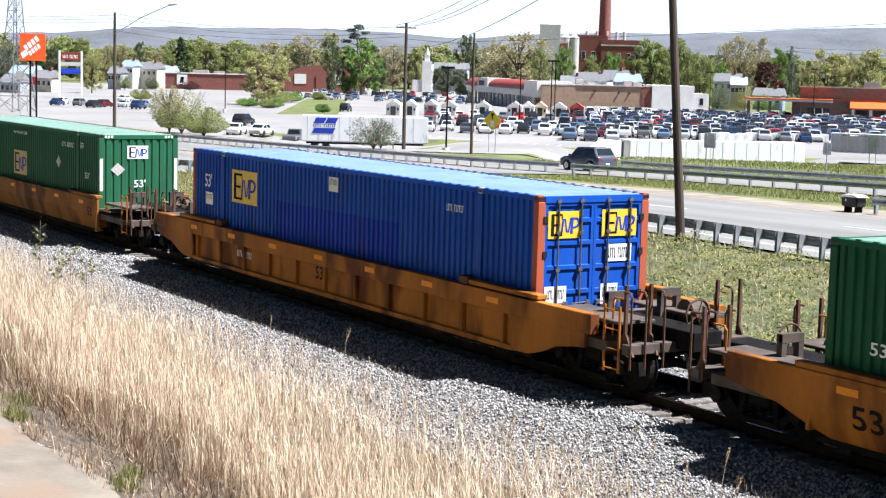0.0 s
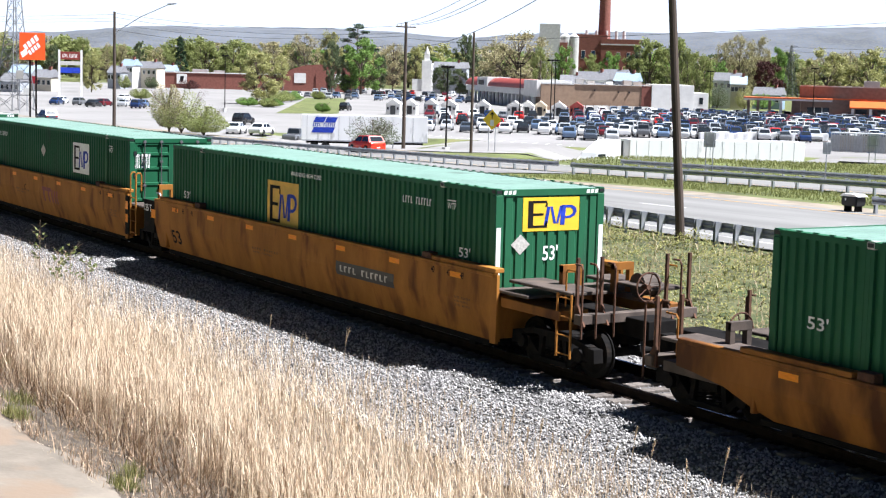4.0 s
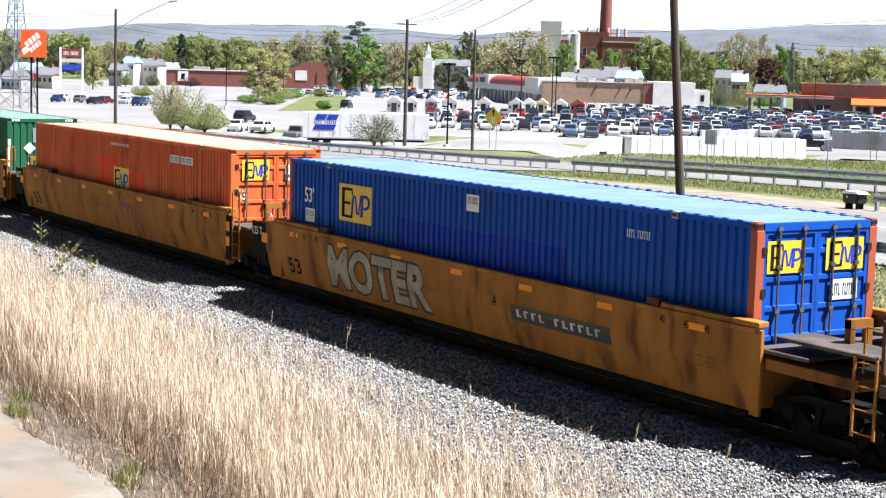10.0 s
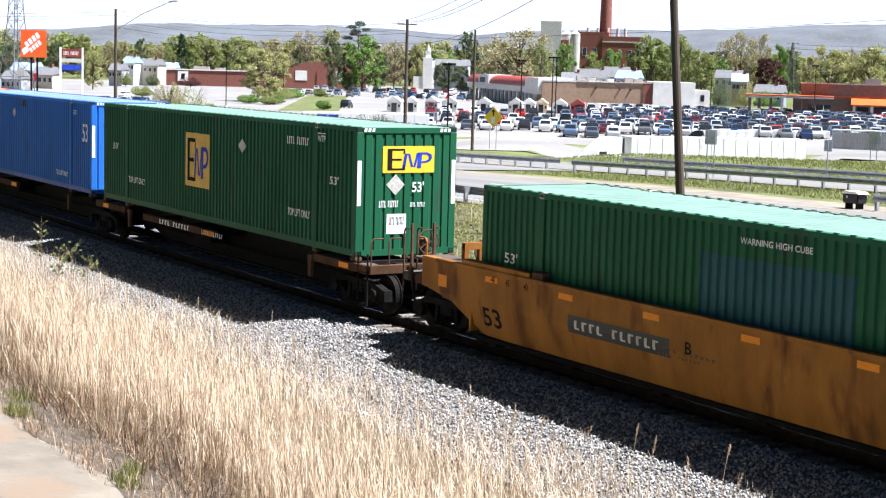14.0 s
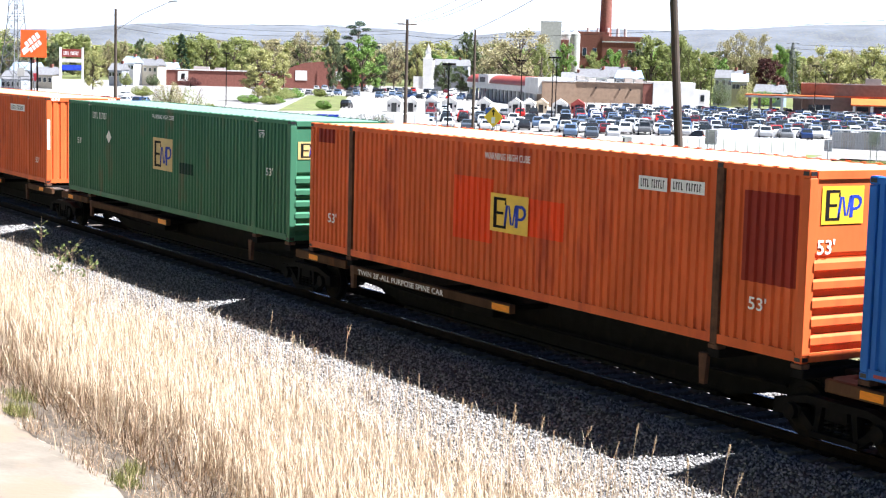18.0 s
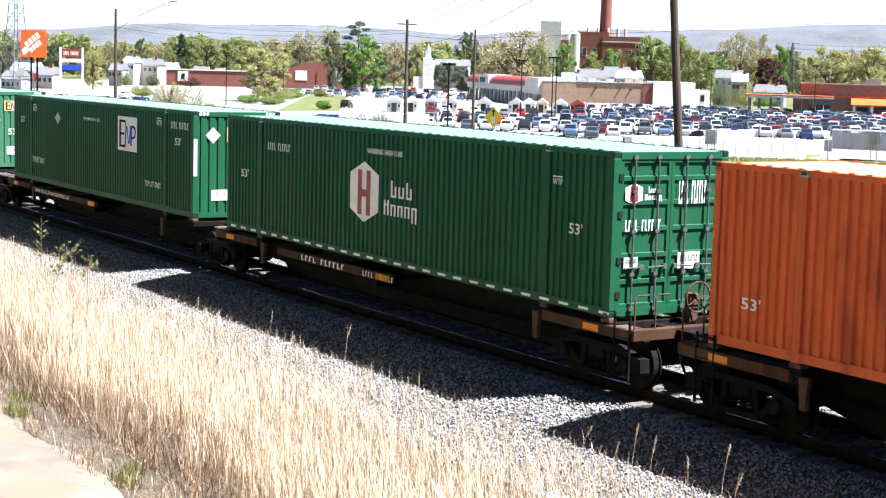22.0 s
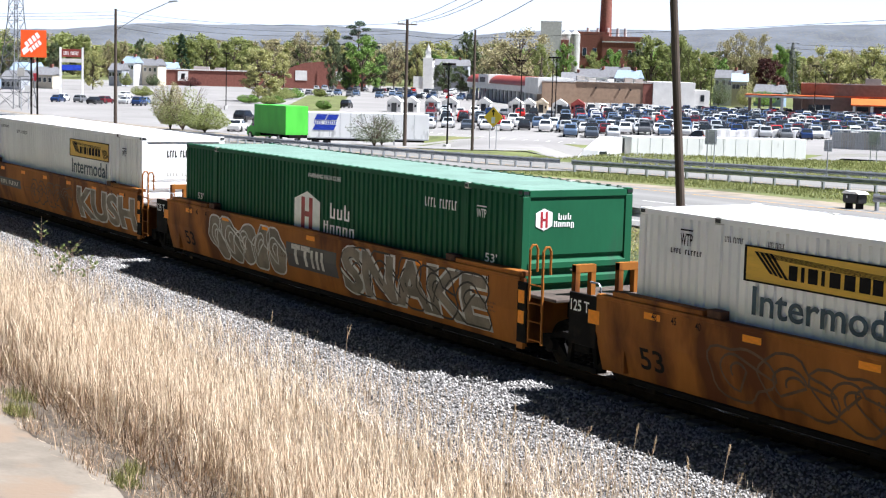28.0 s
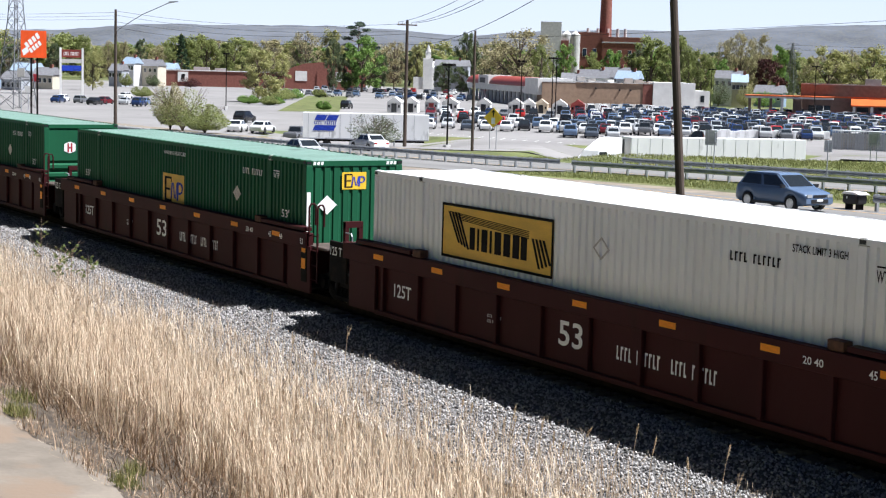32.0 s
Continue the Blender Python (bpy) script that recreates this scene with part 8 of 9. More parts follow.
WALL_W = mat("white painted wall", (0.72, 0.71, 0.68), rough=0.7, vary=0.06, scale=0.8)
AWN_R = mat("red metal awning", (0.36, 0.075, 0.055), rough=0.45, vary=0.1, scale=0.5)
AWN_O = mat("orange awning", (0.62, 0.13, 0.025), rough=0.5, vary=0.08, scale=0.5)
ROOF_GREY = mat("grey shingle roof", (0.20, 0.20, 0.21), rough=0.9, vary=0.15, scale=2)
CONC = mat("pale concrete", (0.50, 0.49, 0.47), rough=0.85, vary=0.1, scale=1)


def frame_at(ax, ay, bx, by, z=None):
    """A local frame at A with x towards B and y away from the viewer's side."""
    return pose(ax, ay, float(lie(ax, ay)) - 0.1 if z is None else z, 0, 0, math.degrees(math.atan2(by - ay, bx - ax)))


def windows(b, xs, z0, w, h, y=0.0, material=None):
    for x in xs:
        f = slab("window", WALL_W, b, x - w / 2 - 0.1, x + w / 2 + 0.1, y - 0.08, y, z0 - 0.1, z0 + h + 0.1)
        slab("pane", material or GLASS_D, f, x - w / 2, x + w / 2, y - 0.10, y - 0.07, z0, z0 + h)


b = thing("shopping_plaza", "long low shop with tan brick wall and white end", "shop building", at=frame_at(-320.1, 206.3, -306.4, 229.5))
slab("wall", BRICK_T, b, 0, 8.2, -0.15, 20.0, 0, 6.3)
slab("wall", BRICK_T, b, 8.2, 26.8, 0.0, 20.0, 0, 6.4)
slab("pilaster", BRICK_R, b, 24.4, 26.7, -0.15, 0.0, 0, 6.4)
slab("wall", WALL_W, b, 26.8, 37.0, -0.6, 20.0, 0, 6.9)
slab("wall", WALL_W, b, 37.0, 40.6, -0.4, 16.0, 0, 5.1)
slab("doorway", GLASS_D, b, 38.4, 39.3, -0.46, -0.4, 2.4, 4.0)
slab("coping", CONC, b, 0, 26.8, -0.22, 0.3, 6.42, 6.6)
slab("roof", ROOF_GREY, b, 0.2, 36.8, 0.4, 19.5, 6.2, 6.35)
for x, z in ((2.5, 1.0), (8.8, 1.3), (11.5, 0.8), (20.5, 1.2), (23.0, 0.9)):
    slab("roof_unit", CONC, b, x, x + 1.9, 4, 6.5, 6.35, 6.5 + z)
for k in range(9):
    slab("fence_panel", WALL_W, b, 9.0 + k * 1.9, 10.7 + k * 1.9, -1.3, -1.2, 0, 1.5)
for x, z in ((12.8, 4.9), (18.6, 4.6), (21.2, 4.6)):
    slab("wall_lamp", BLACK, b, x, x + 0.35, -0.3, 0.0, z, z + 0.4)

b = thing("shop_arcade", "white shop arcade with red barrel awning and columns", "shop building", at=frame_at(-405.8, 240.0, -320.1, 206.3))
slab("wall", WALL_W, b, 0, 90.5, 3.0, 18.0, 0, 6.6)
slab("fascia", WALL_W, b, -1.0, 90.5, -0.4, 3.0, 3.4, 4.9)
slab("parapet", WALL_W, b, 77.0, 91.0, -0.8, 8.0, 3.2, 7.2)
slab("parapet", WALL_W, b, 16.5, 30.5, -0.6, 6.0, 4.9, 7.4)
slab("sign_board", BLACK, b, 18.5, 26.0, -0.66, -0.6, 5.2, 6.6)
n = 12
sec = [(-0.5 + 3.4 * (1 - math.cos(k / n * math.pi / 2)), 5.0 + 2.3 * math.sin(k / n * math.pi / 2)) for k in range(n + 1)]
for x0, x1 in ((-2.0, 16.0), (31.0, 77.0)):
    bm = bmesh.new()
    prism_x(bm, sec + [(2.9, 5.0)], x0, x1)
    part("awning", bm, AWN_R, b, "red barrel-shaped awning")
for k in range(18):
    slab("column", WALL_W, b, 1.5 + k * 4.9, 2.3 + k * 4.9, -0.3, 0.3, 0, 3.4)
    slab("window", GLASS_D, b, 2.6 + k * 4.9, 5.6 + k * 4.9, 2.9, 2.99, 0.2, 3.2)
slab("roof", ROOF_GREY, b, 0.3, 90, 3.4, 17.5, 6.5, 6.75)

b = thing("home_store", "brown brick warehouse store with orange-edged canopy", "shop building", at=frame_at(-266.0, 238.9, -252.7, 252.0))
slab("wall", BRICK_B, b, 0, 60, 0, 40, 0, 7.5)
slab("band", AWN_O, b, 0, 60, -0.1, 0.0, 4.7, 5.0)
slab("coping", CONC, b, 0, 60, -0.15, 0.3, 7.5, 7.75)
slab("canopy", WALL_W, b, -11.7, 7.2, -9.0, -1.0, 4.3, 4.7, "white flat canopy with orange edge")
slab("canopy_edge", AWN_O, b, -11.8, 7.3, -9.1, -0.9, 4.7, 4.95)
for x in (-11.0, -8.9, -6.4, -4.0):
    slab("column", WALL_W if x > -5 else BRICK_B, b, x, x + 0.6, -8.6, -8.0, 0, 4.3)
slab("porch_wall", BRICK_B, b, -1.5, 0.4, -4.0, -0.2, 0, 4.3)
slab("entrance", GLASS_D, b, 1.8, 6.6, -0.1, -0.04, 0.1, 2.9)
for x in (3.3, 5.0):
    slab("door_frame", WALL_W, b, x, x + 0.12, -0.16, -0.1, 0.1, 2.9)
bm = bmesh.new()
prism_x(bm, [(-4.0, 2.9), (-4.0, 3.2), (0.0, 4.6), (0.0, 2.9)], 11.0, 26.0)
part("awning", bm, AWN_O, b, "bright orange sloping awning")
for x in (11.4, 15.2, 19.0):
    slab("column", WALL_W, b, x, x + 0.6, -3.8, -3.2, 0, 2.9)
    slab("window", GLASS_D, b, x + 0.9, x + 3.4, -0.08, -0.01, 0.2, 2.7)
slab("roof_unit", CONC, b, 14.0, 17.5, 10, 13, 7.5, 9.0)

b = thing("red_brick_plaza", "low red brick building with white roof edge", "shop building", at=frame_at(-545, 188, -536, 205.8))
slab("wall", BRICK_R, b, 1.2, 52.4, 0, 20, 0, 5.7)
slab("roof_edge", WALL_W, b, 1.0, 52.6, -0.25, 0.1, 5.6, 5.95)
slab("sign_panel", WALL_W, b, 15.2, 18.8, -0.3, -0.02, 1.7, 5.2)
flat("emblem", "slant", d_slant, LOGO_BLACK, b, face_side(16.2, -0.31, 2.4), 1.6, 2.0)
slab("roof_unit", CONC, b, 20.5, 26.0, 3, 6, 5.8, 7.0)
slab("roof_unit", CONC, b, 28.0, 32.0, 3, 6, 5.8, 6.7)
windows(b, (49.0,), 1.6, 2.6, 1.6)
b = thing("brick_hall", "tall red brick hall with curved gable and white panels", "shop building", at=frame_at(-521.2, 235.2, -512.2, 253.0))
bm = bmesh.new()
prism(bm, [(0, 0), (0, 6.0), (3.0, 7.9), (7.0, 9.2), (13, 9.8), (19, 9.2), (25.0, 8.0), (29.0, 7.0), (29.0, 0)], 0, 22)
part("wall", bm, BRICK_R, b)
for x in (3.8, 18.2):
    slab("sign_panel", WALL_W, b, x, x + 4.2, -0.15, 0, 3.0, 6.5)
for x in (11.5, 16.0, 24.0):
    slab("pilaster", BRICK_R, b, x, x + 0.5, -0.25, 0, 0, 6.2)

b = thing("church", "white church with a small square steeple", "church", at=frame_at(-559.2, 313.2, -553.9, 321.7))
bm = bmesh.new()
prism_x(bm, [(0, 0.0), (0, 9.0), (4.0, 11.4), (8, 9.0), (8, 0.0)], 5.0, 20)
part("nave", bm, WALL_W, b)
slab("tower", WALL_W, b, 1.8, 5.7, -0.4, 3.4, 0, 12.6)
slab("belfry", WALL_W, b, 2.7, 4.8, 0.4, 2.4, 12.6, 15.2)
bm = bmesh.new()
rod(bm, (3.75, 1.4, 15.2), (3.75, 1.4, 18.3), 1.2, 8, 0.05)
part("steeple", bm, CONC, b)
windows(b, (7.5, 10.5, 13.5, 16.5), 4.5, 0.9, 2.4)
slab("porch", WALL_W, b, -2.0, 1.8, 0, 6, 0, 5.0)


def house(x, y, turn, w, d, h, roof_h, wall, roof, label, z=None):
    b = thing("house", label, "house", "houses among the trees", at=pose(x, y, float(lie(x, y)) if z is None else z, 0, 0, turn))
    slab("wall", wall, b, -w / 2, w / 2, 0, d, -2, h)
    bm = bmesh.new()
    prism_x(bm, [(-0.4, h), (d / 2, h + roof_h), (d + 0.4, h), (d / 2, h + 0.2)], -w / 2 - 0.3, w / 2 + 0.3)
    r = part("roof", bm, roof, b)
    slab("chimney", BRICK_R, r, w * 0.2, w * 0.2 + 0.7, d / 2 - 0.3, d / 2 + 0.4, h + roof_h - 1.2, h + roof_h + 0.8)
    windows(b, [-w / 2 + w * (k + 0.5) / 4 for k in range(4)], h - 2.0, 0.9, 1.2)
    return b


SIDING = [mat("house siding " + n, c, rough=0.7, vary=0.06, scale=1) for n, c in (("white", (0.7, 0.7, 0.68)), ("cream", (0.55, 0.5, 0.4)), ("grey", (0.35, 0.37, 0.4)), ("blue", (0.25, 0.33, 0.42)))]
ROOF_BLUE = mat("pale blue metal roof", (0.33, 0.42, 0.52), rough=0.5, vary=0.1)
R = random.Random(31)
for k, (x, y, w, top) in enumerate(((-525, 178, 5.5, 9.8), (-522, 184, 8.7, 9.2), (-507, 167, 4.9, 7.5), (-566, 209, 5.6, 8.1), (-360, 251, 9.5, 9.6), (-373, 268, 8.3, 10.4), (-351, 256, 6.3, 9.5), (-364, 247, 5.7, 8.5), (-352, 293, 7.6, 10.3), (-342, 289, 4.2, 9.4), (-510, 298, 12.7, 11.9), (-352, 309, 8.4, 6.4), (-459, 122, 8.4, 7.3), (-448, 124, 6.6, 6.2), (-431, 110, 6.3, 5.1))):
    house(x, y, 40 + R.uniform(-15, 15), w, 4.5, top - 2.3, 2.3, SIDING[k % 4], ROOF_GREY if k % 3 else ROOF_BLUE, "small pale house with pitched roof among trees", z=-3.7)

for k, (x, y, h, w) in enumerate(((-352, 243, 6.2, 6.0), (-343, 249, 6.0, 6.0), (-345, 284, 7.2, 6.0), (-338, 288, 6.0, 5.0), (-346, 302, 4.6, 6.0), (-500, 168, 4.5, 4.0), (-512, 182, 4.0, 4.5))):
    bush(x, y, h, w, LEAF["gdky"[k % 4]], "tall green shrub beside a house", 80 + k)
b = thing("brick_factory", "red brick power house with a tall round chimney", "factory", at=frame_at(-524.5, 366.0, -508.0, 387.3, z=-3.7))
slab("wall", BRICK_R, b, 0, 12.5, 2, 24, 0, 24.5)
slab("wall", BRICK_R, b, 10, 26, 0, 24, 0, 22.8)
slab("cornice", CONC, b, 9.9, 26.1, -0.15, 0.1, 20.4, 20.9)
windows(b, (3, 7), 15, 1.4, 3.0, 2.0)
windows(b, (13, 17, 21, 24.4), 14.5, 1.2, 3.0, 0.0)
for x in (4, 8, 12, 16, 19):
    bm = bmesh.new()
    rod(bm, (x, 8, 22.5), (x, 8, 26.3), 0.6, 10)
    part("roof_vent", bm, CONC, b)
bm = bmesh.new()
rod(bm, (11.0, 10, 0), (11.0, 10, 78), 2.9, 24, 1.5)
part("chimney", bm, BRICK_R, b, "tall round brick chimney")
b = thing("silo_block", "grey factory block with pale silos", "factory", at=frame_at(-533.0, 354.0, -523.2, 367.5, z=-3.7))
slab("wall", CONC, b, 0, 8.3, 0, 14, 0, 28.3)
slab("wall", CONC, b, 8.0, 11.5, 1, 12, 0, 22)
for x in (10.5, 14.0):
    bm = bmesh.new()
    rod(bm, (x, 3, 0), (x, 3, 23.5), 2.1, 20)
    rod(bm, (x, 3, 23.5), (x, 3, 25), 2.1, 20, 0.3)
    part("silo", bm, CONC, b)
slab("band", BRICK_R, b, 8.3, 11.4, -0.1, 1, 8, 21)
b = thing("white_tank", "distant white tower on the skyline", "tower", at=pose(-600, 640, -3.7))
slab("tank", WALL_W, b, -3, 3, -3, 3, 0, 30)

SHED = [mat("garden shed " + n, c, rough=0.7, vary=0.08, scale=2) for n, c in (("white", (0.7, 0.69, 0.66)), ("cream", (0.6, 0.5, 0.36)), ("grey", (0.42, 0.44, 0.46)), ("red", (0.3, 0.05, 0.04)))]
R = random.Random(41)
for k, (x, y) in enumerate(((-270.7, 136.9), (-271.7, 141.2), (-276.5, 148.8), (-273.7, 151.4), (-272.6, 158.7), (-270.7, 165.2), (-271.7, 169.0), (-272.7, 172.9), (-269.7, 175.5), (-270.7, 180.8))):
    h = thing("garden_shed", "small display garden shed with gabled roof", "shed", "display sheds in the car park", at=pose(x, y, float(lie(x, y)), 0, 0, 52))
    w = R.uniform(2.4, 3.2)
    m = SHED[(0, 0, 2, 0, 0, 0, 0, 1, 0, 3)[k]]
    slab("wall", m, h, -w / 2, w / 2, 0, 4, 0, 2.0)
    bm = bmesh.new()
    prism(bm, [(-w / 2 - 0.15, 2.0), (0, 3.1), (w / 2 + 0.15, 2.0)], -0.15, 4.1)
    part("roof", bm, m if k % 2 else WALL_W, h)
    slab("door", GLASS_D if k % 3 == 0 else SHED[3] if k % 4 == 2 else BLACK, h, -0.5, 0.5, -0.05, 0, 0.1, 1.8)
    for s in (-1, 1):
        slab("window", GLASS_D, h, s * w * 0.36 - 0.18, s * w * 0.36 + 0.18, -0.05, 0, 1.0, 1.5)

# ---- trailers ----


def trailer(ax, ay, bx, by, length, label, cab=False, lift=0.0):
    t = thing("semi_trailer", label, "trailer", at=pose(0, 0, lift) @ frame_at(ax, ay, bx, by))
    slab("cargo_box", ROOF_W, t, 0, length, 0, 2.55, 1.2, 4.1)
    slab("bottom_rail", GALV, t, 0, length, -0.02, 0.04, 1.15, 1.3)
    for k in range(int(length / 1.2)):
        slab("seam", GALV, t, k * 1.2 + 0.6, k * 1.2 + 0.64, -0.012, 0.0, 1.3, 4.05)
    for x in (length - 1.4, length - 2.7) if cab else (1.4, 2.7):
        for y in (0.2, 2.3):
            part("wheel", shape("tyre", b_tyre, 0.5), TYRE, t, at=pose(x, y, 0.5))
    slab("underframe", BLACKSTEEL, t, 0.5, length - 0.5, 0.5, 2.0, 0.9, 1.2)
    slab("landing_leg", GALV, t, length * 0.72, length * 0.72 + 0.15, 0.3, 0.45, 0, 1.0)
    return t


t = trailer(-163.6, 63.7, -156.8, 76.2, 14.3, "white box trailer with a blue emblem in the car park")
for x, z in ((1.3, 3.25), (2.6, 3.25), (1.1, 2.1), (2.3, 2.1)):
    flat("emblem", "slant", d_slant, LOGO_BLUE, t, face_side(x, -0.03, z), 1.5, 0.62, "blue slanted emblem stripe")
flat("emblem", "bars", d_bars, LOGO_BLUE, t, face_side(1.3, -0.03, 2.8), 2.6, 0.36)
t = trailer(-115.4, 72.8, -110.1, 89.5, 17.3, "white semi trailer behind the grassy bank", lift=0.3)
c = thing("tractor_unit", "white truck tractor with sleeper cab and red chassis", "truck", at=pose(0, 0, 0.5) @ frame_at(-115.0, 67.6, -115.4, 72.6))
bm = bmesh.new()
prism(bm, [(0, 0.5), (0, 1.4), (0.9, 1.75), (1.5, 2.6), (3.3, 3.75), (4.2, 3.8), (4.2, 0.5)], 0, 2.4)
bmesh.ops.bevel(bm, geom=[e for e in bm.edges if abs(e.verts[0].co.y - e.verts[1].co.y) < 1e-4], offset=0.12, segments=2, affect="EDGES")
part("cab", bm, ROOF_W, c)
bm = bmesh.new()
prism(bm, [(1.0, 1.8), (1.55, 2.55), (2.3, 2.55), (2.3, 1.8)], -0.012, 2.412)
part("window_glass", bm, GLASS_D, c)
slab("chassis", RED_P, c, 4.2, 7.0, 0.6, 1.8, 0.7, 1.1)
for x in (0.9, 4.8, 6.1):
    for y in (0.15, 2.25):
        part("wheel", shape("tyre", b_tyre, 0.5), TYRE, c, at=pose(x, y, 0.5))
slab("exhaust", BLACK, c, 4.35, 4.5, 0.1, 0.25, 1.0, 3.7)
for k in range(14):
    w = thing("wrapped_pallet", "stack of goods in white plastic wrap", "pallet", "wrapped pallets by the fence", at=pose(-168 + 0.15 * k, 127 + 1.55 * k, float(lie(-168 + 0.15 * k, 127 + 1.55 * k)), 0, 0, 60))
    slab("plastic_wrap", ROOF_W, w, -0.7, 0.7, -0.6, 0.6, 0.12, 1.05 + 0.1 * (k % 3))
    slab("pallet_base", TIMBER, w, -0.7, 0.7, -0.6, 0.6, 0.0, 0.12)
for k in range(20):
    w = thing("wire_cage", "grey steel storage cage in a row", "storage cage", "storage cages in a row", at=pose(-139.5 + 0.793 * k, 123.0 + 0.45 * k, float(lie(-139.5 + 0.793 * k, 123.0 + 0.45 * k)), 0, 0, 30))
    slab("cage_body", GREYSIGN if k % 3 else ALU, w, -0.46, 0.46, -0.46, 0.46, 0.1, 2.0)
    for q in (-0.5, -0.17, 0.17, 0.5):
        slab("cage_post", ALU, w, q - 0.05, q + 0.05, -0.54, -0.48, 0.0, 2.2)
    slab("shelf", ALU, w, -0.55, 0.55, -0.56, 0.5, 0.95, 1.0)
    slab("lid", ROOF_W, w, -0.55, 0.55, -0.55, 0.55, 2.2, 2.35)

# ---- lamps, signs, mast ----


def lot_lamp(x, y, h):
    t = thing("lamp_post", "dark car park lamp post with twin heads", "lamp post", "lamp posts in the car park", at=pose(x, y, float(lie(x, y))))
    bm = bmesh.new()
    rod(bm, (0, 0, 0), (0, 0, h), 0.1, 8, 0.07)
    part("post", bm, BLACKSTEEL, t)
    for s in (-1, 1):
        slab("lamp_head", BLACKSTEEL, t, *sorted((s * 0.2, s * 0.95)), -0.25, 0.25, h - 0.1, h + 0.15)
    slab("base", CONC, t, -0.3, 0.3, -0.3, 0.3, 0, 0.8)


for x, y, h in ((-275.2, 103.7, 10.4), (-349.9, 144.8, 11.1), (-228.8, 137.9, 10.3), (-205.4, 127.8, 10.7), (-229.5, 145.7, 11.0), (-144.6, 71.2, 9.2), (-248.9, 226.4, 11.2), (-288.5, 232.2, 10.2), (-316, 235, 9.6)):
    lot_lamp(x, y, h)

s = thing("store_sign", "square orange store sign high on dark posts", "sign", at=frame_at(-244.0, 55.9, -242.9, 59.4))
slab("panel", paint("orange sign face", (0.80, 0.10, 0.02), dirt=None), s, 0.0, 3.8, -0.3, 0.3, 8.8, 12.9, "orange square panel with white diagonal bars")
for x in (1.4, 2.3):
    slab("post", BLACKSTEEL, s, x, x + 0.28, -0.15, 0.15, 0, 8.8)
for k in range(4):
    flat("emblem", "slant", d_slant, WHITE_P, s, face_side(0.95 + k * 0.52, -0.31, 10.2 + k * 0.46) @ pose(0, 0, 0, 0, 0, 40), 0.62, 0.85)
    flat("emblem", "slant", d_slant, WHITE_P, s, face_side(1.55 + k * 0.42, -0.31, 9.5 + k * 0.36) @ pose(0, 0, 0, 0, 0, 40), 0.5, 0.7)
flat("emblem", "slant", d_slant, WHITE_P, s, face_side(0.45, -0.31, 9.1) @ pose(0, 0, 0, 0, 0, 40), 1.3, 0.8)
s = thing("plaza_sign", "white framed plaza sign with dark panels", "sign", at=frame_at(-380.0, 106.6, -378.3, 111.9))
for x in (0.0, 5.2):
    slab("post", WALL_W, s, x, x + 0.5, -0.2, 0.2, 0, 11.5)
for z, h, m in ((9.2, 1.9, FADED_RED), (7.9, 0.9, GREYSIGN), (6.0, 1.3, LOGO_BLUE)):
    slab("panel", m, s, 0.5, 5.2, -0.15, 0.15, z, z + h)
flat("bar_marking", "bars", d_bars, WHITE_P, s, face_side(1.0, -0.16, 9.7), 3.6, 0.8)


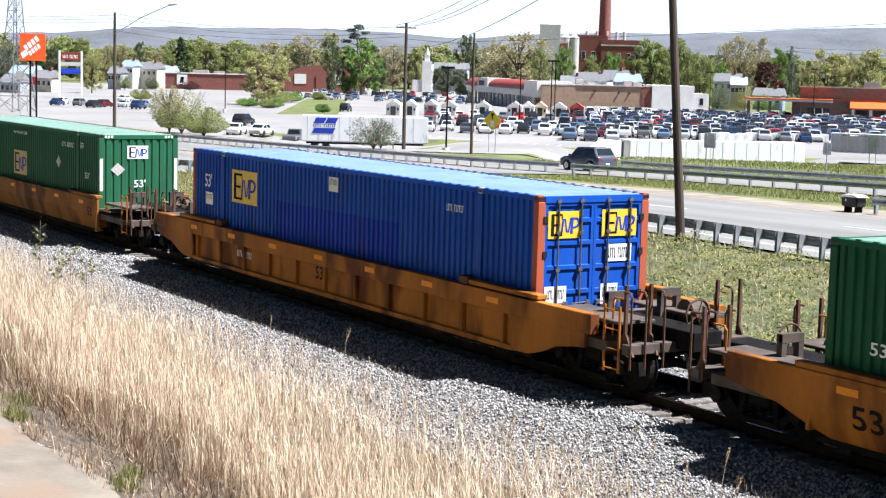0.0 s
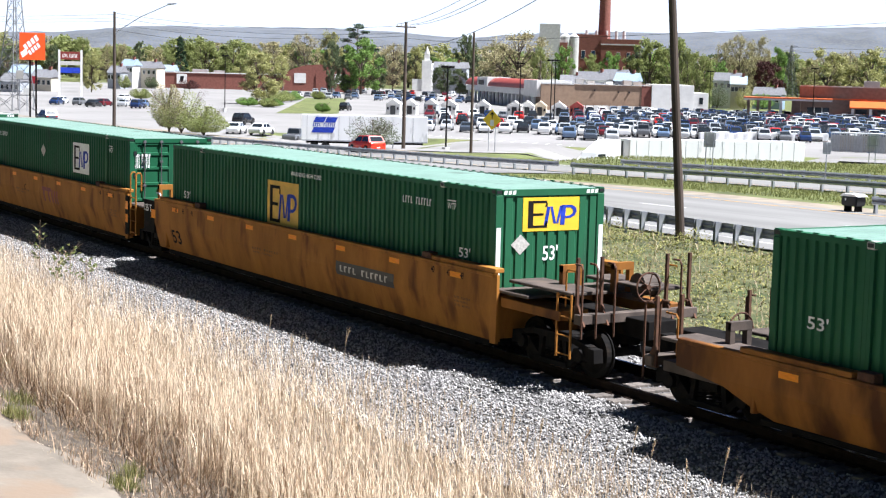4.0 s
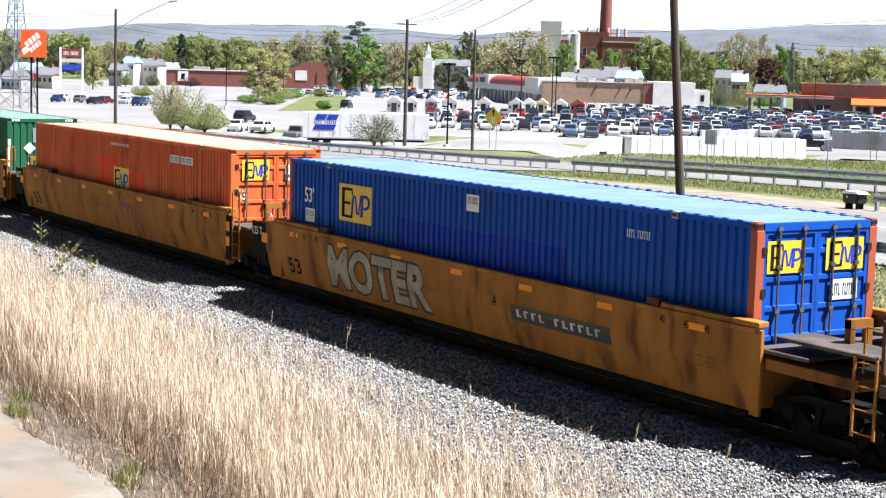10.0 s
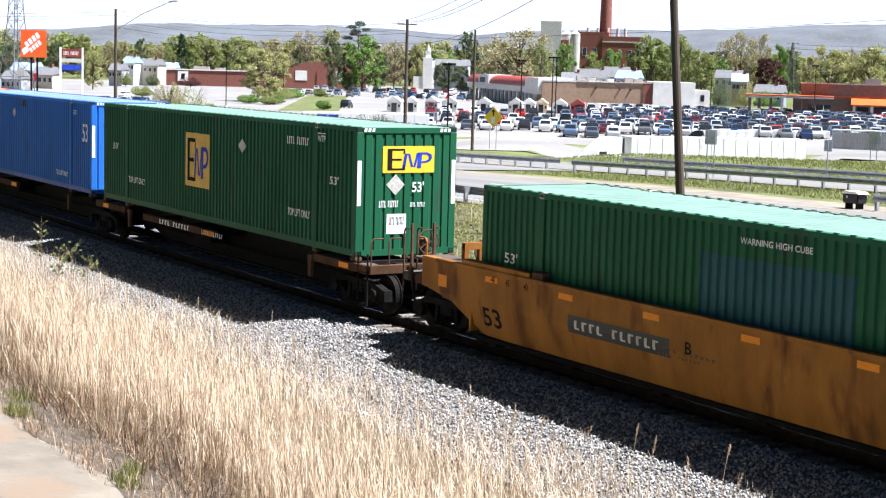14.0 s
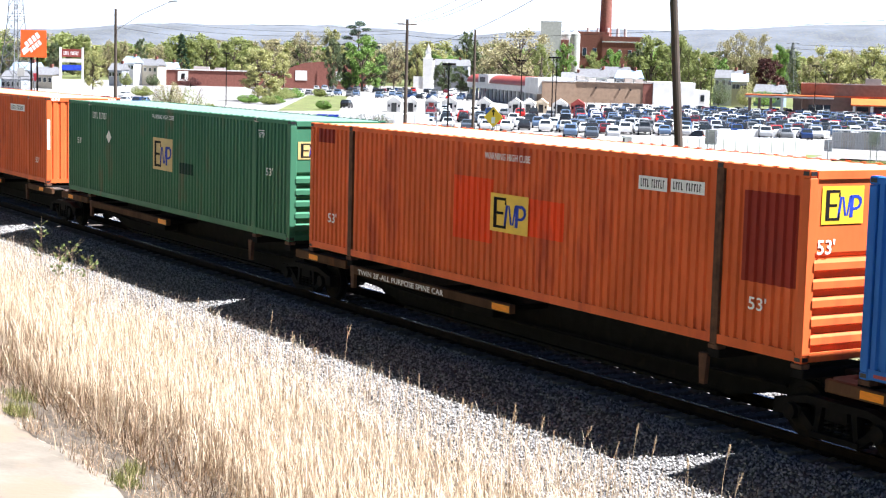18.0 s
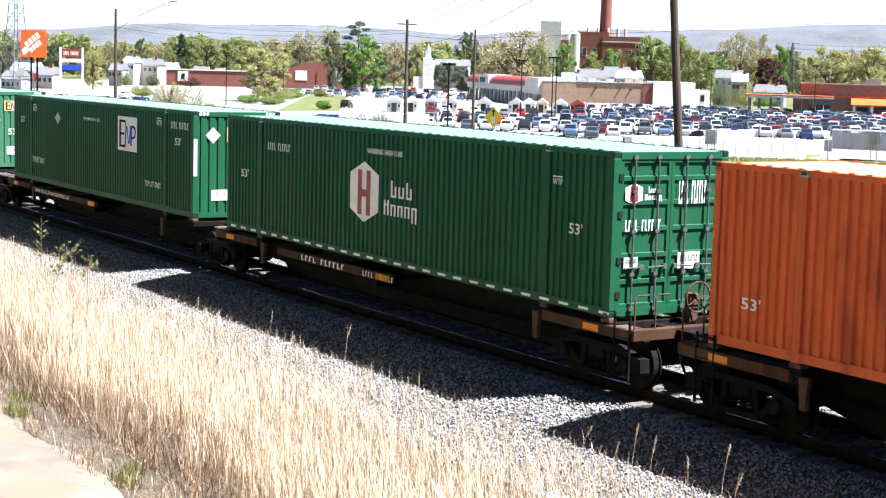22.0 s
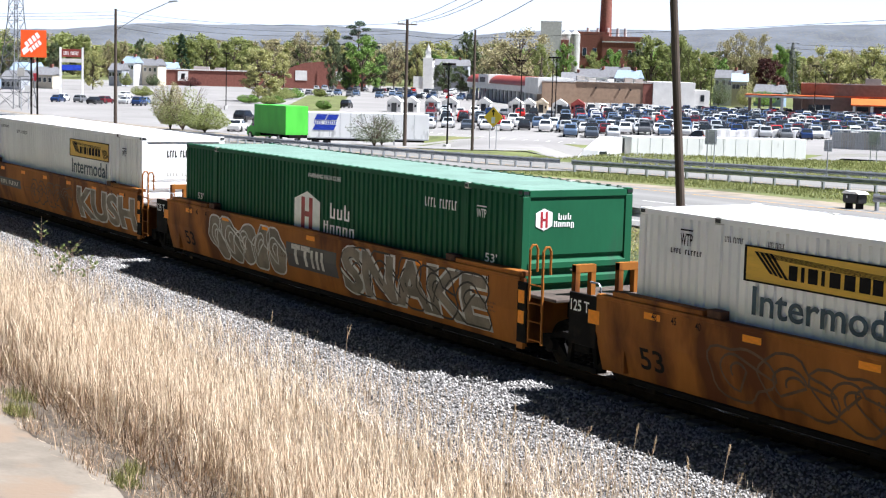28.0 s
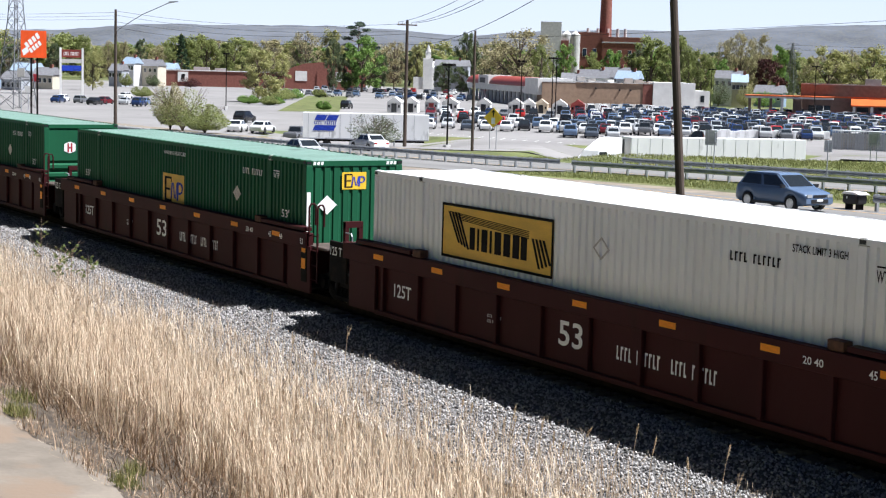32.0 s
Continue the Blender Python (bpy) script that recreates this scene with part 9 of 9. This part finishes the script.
def mast(x, y, h, w):
    t = thing("lattice_mast", "grey lattice power transmission tower", "transmission tower", at=pose(x, y, float(lie(x, y)), 0, 0, 20))
    bm = bmesh.new()
    lv = [(0.0, w / 2), (0.3, w * 0.34), (0.55, w * 0.2), (0.8, w * 0.12), (1.0, w * 0.04)]
    for (f0, r0), (f1, r1) in zip(lv, lv[1:]):
        c0 = [Vector((sx * r0, sy * r0, f0 * h)) for sx, sy in ((-1, -1), (1, -1), (1, 1), (-1, 1))]
        c1 = [Vector((sx * r1, sy * r1, f1 * h)) for sx, sy in ((-1, -1), (1, -1), (1, 1), (-1, 1))]
        for k in range(4):
            rod(bm, c0[k], c1[k], 0.09, 4)
            for q in range(3):
                u, v = q / 3, (q + 1) / 3
                a0, b0 = c0[k].lerp(c1[k], u), c0[(k + 1) % 4].lerp(c1[(k + 1) % 4], u)
                a1, b1 = c0[k].lerp(c1[k], v), c0[(k + 1) % 4].lerp(c1[(k + 1) % 4], v)
                rod(bm, a0, b1, 0.05, 3)
                rod(bm, b0, a1, 0.05, 3)
                rod(bm, a1, b1, 0.05, 3)
    part("lattice", bm, MASTGREY, t)
    for z, l in ((0.82, 0.75), (0.9, 0.6), (0.98, 0.5)):
        bm = bmesh.new()
        for s in (-1, 1):
            rod(bm, (0, 0, h * z), (s * w * l, 0, h * z), 0.08, 4)
            rod(bm, (0, 0, h * (z + 0.03)), (s * w * l, 0, h * z), 0.05, 4)
        part("crossarm", bm, MASTGREY, t)


mast(-272.9, 63.9, 27, 5.0)
mast(-506, 465, 23, 6.0)
# small things at the far left of the lot
for k in range(14):
    x, y = -262 - 6.5 * (k % 7), 50 + 3.2 * (k % 5) + 5 * (k // 7)
    q = thing("street_post", "thin grey street post with a small sign", "street post", "street posts beyond the road", at=pose(x, y, float(lie(x, y)), 0, 0, 60))
    slab("post", GALV, q, -0.06, 0.06, -0.06, 0.06, 0, 3.0 + (k * 7 % 5))
    slab("panel", (WALL_W, RED_P, LOGO_BLUE, GREYSIGN)[k % 4], q, -0.6, 0.6, -0.1, -0.06, 2.0 + (k * 7 % 5) * 0.9, 3.0 + (k * 7 % 5))
for k in range(6):
    house(-425 - 11 * k, 70 + (k * 13 % 45), 60, 9, 7, 2.6, 1.3, SIDING[k % 4], ROOF_GREY, "low pale building beyond the road", z=-3.6)

# ---- movement ----


def run(t):
    """How far the train has gone after t seconds."""
    u = t / 32
    return 32 * (11.4207 * u + 0.3159 * u * u + 0.5221 * u ** 3)


def motions():
    times = [0, 0.5] + list(range(1, 32)) + [31.5, 32]
    place = {}
    for ob, s, z in TRAIN:
        walk(ob, [(t, pose(s + run(t), 0, z)) for t in times])
        place[ob] = s
    for ob, car, x in WHEELSETS:
        rows = []
        base = ob.matrix_basis.copy()
        for f in range(0, 961):
            t = f / 30
            here = place[car] + x + run(t)
            if -75 < here < 0 or f in (0, 960):
                rows.append((t, base @ Matrix.Rotation(run(t) / 0.43, 4, "Y")))
        if len(rows) > 2:
            a0 = rows[1][0]
            # at rest outside the stretch that the camera sees
            rows[0] = (0.0, rows[1][1]) if a0 > 0.04 else rows[0]
            rows[-1] = (32.0, rows[-2][1]) if rows[-2][0] < 31.95 else rows[-1]
            walk(ob, rows)
    for ob, rows in TRAFFIC:
        walk(ob, rows)


motions()
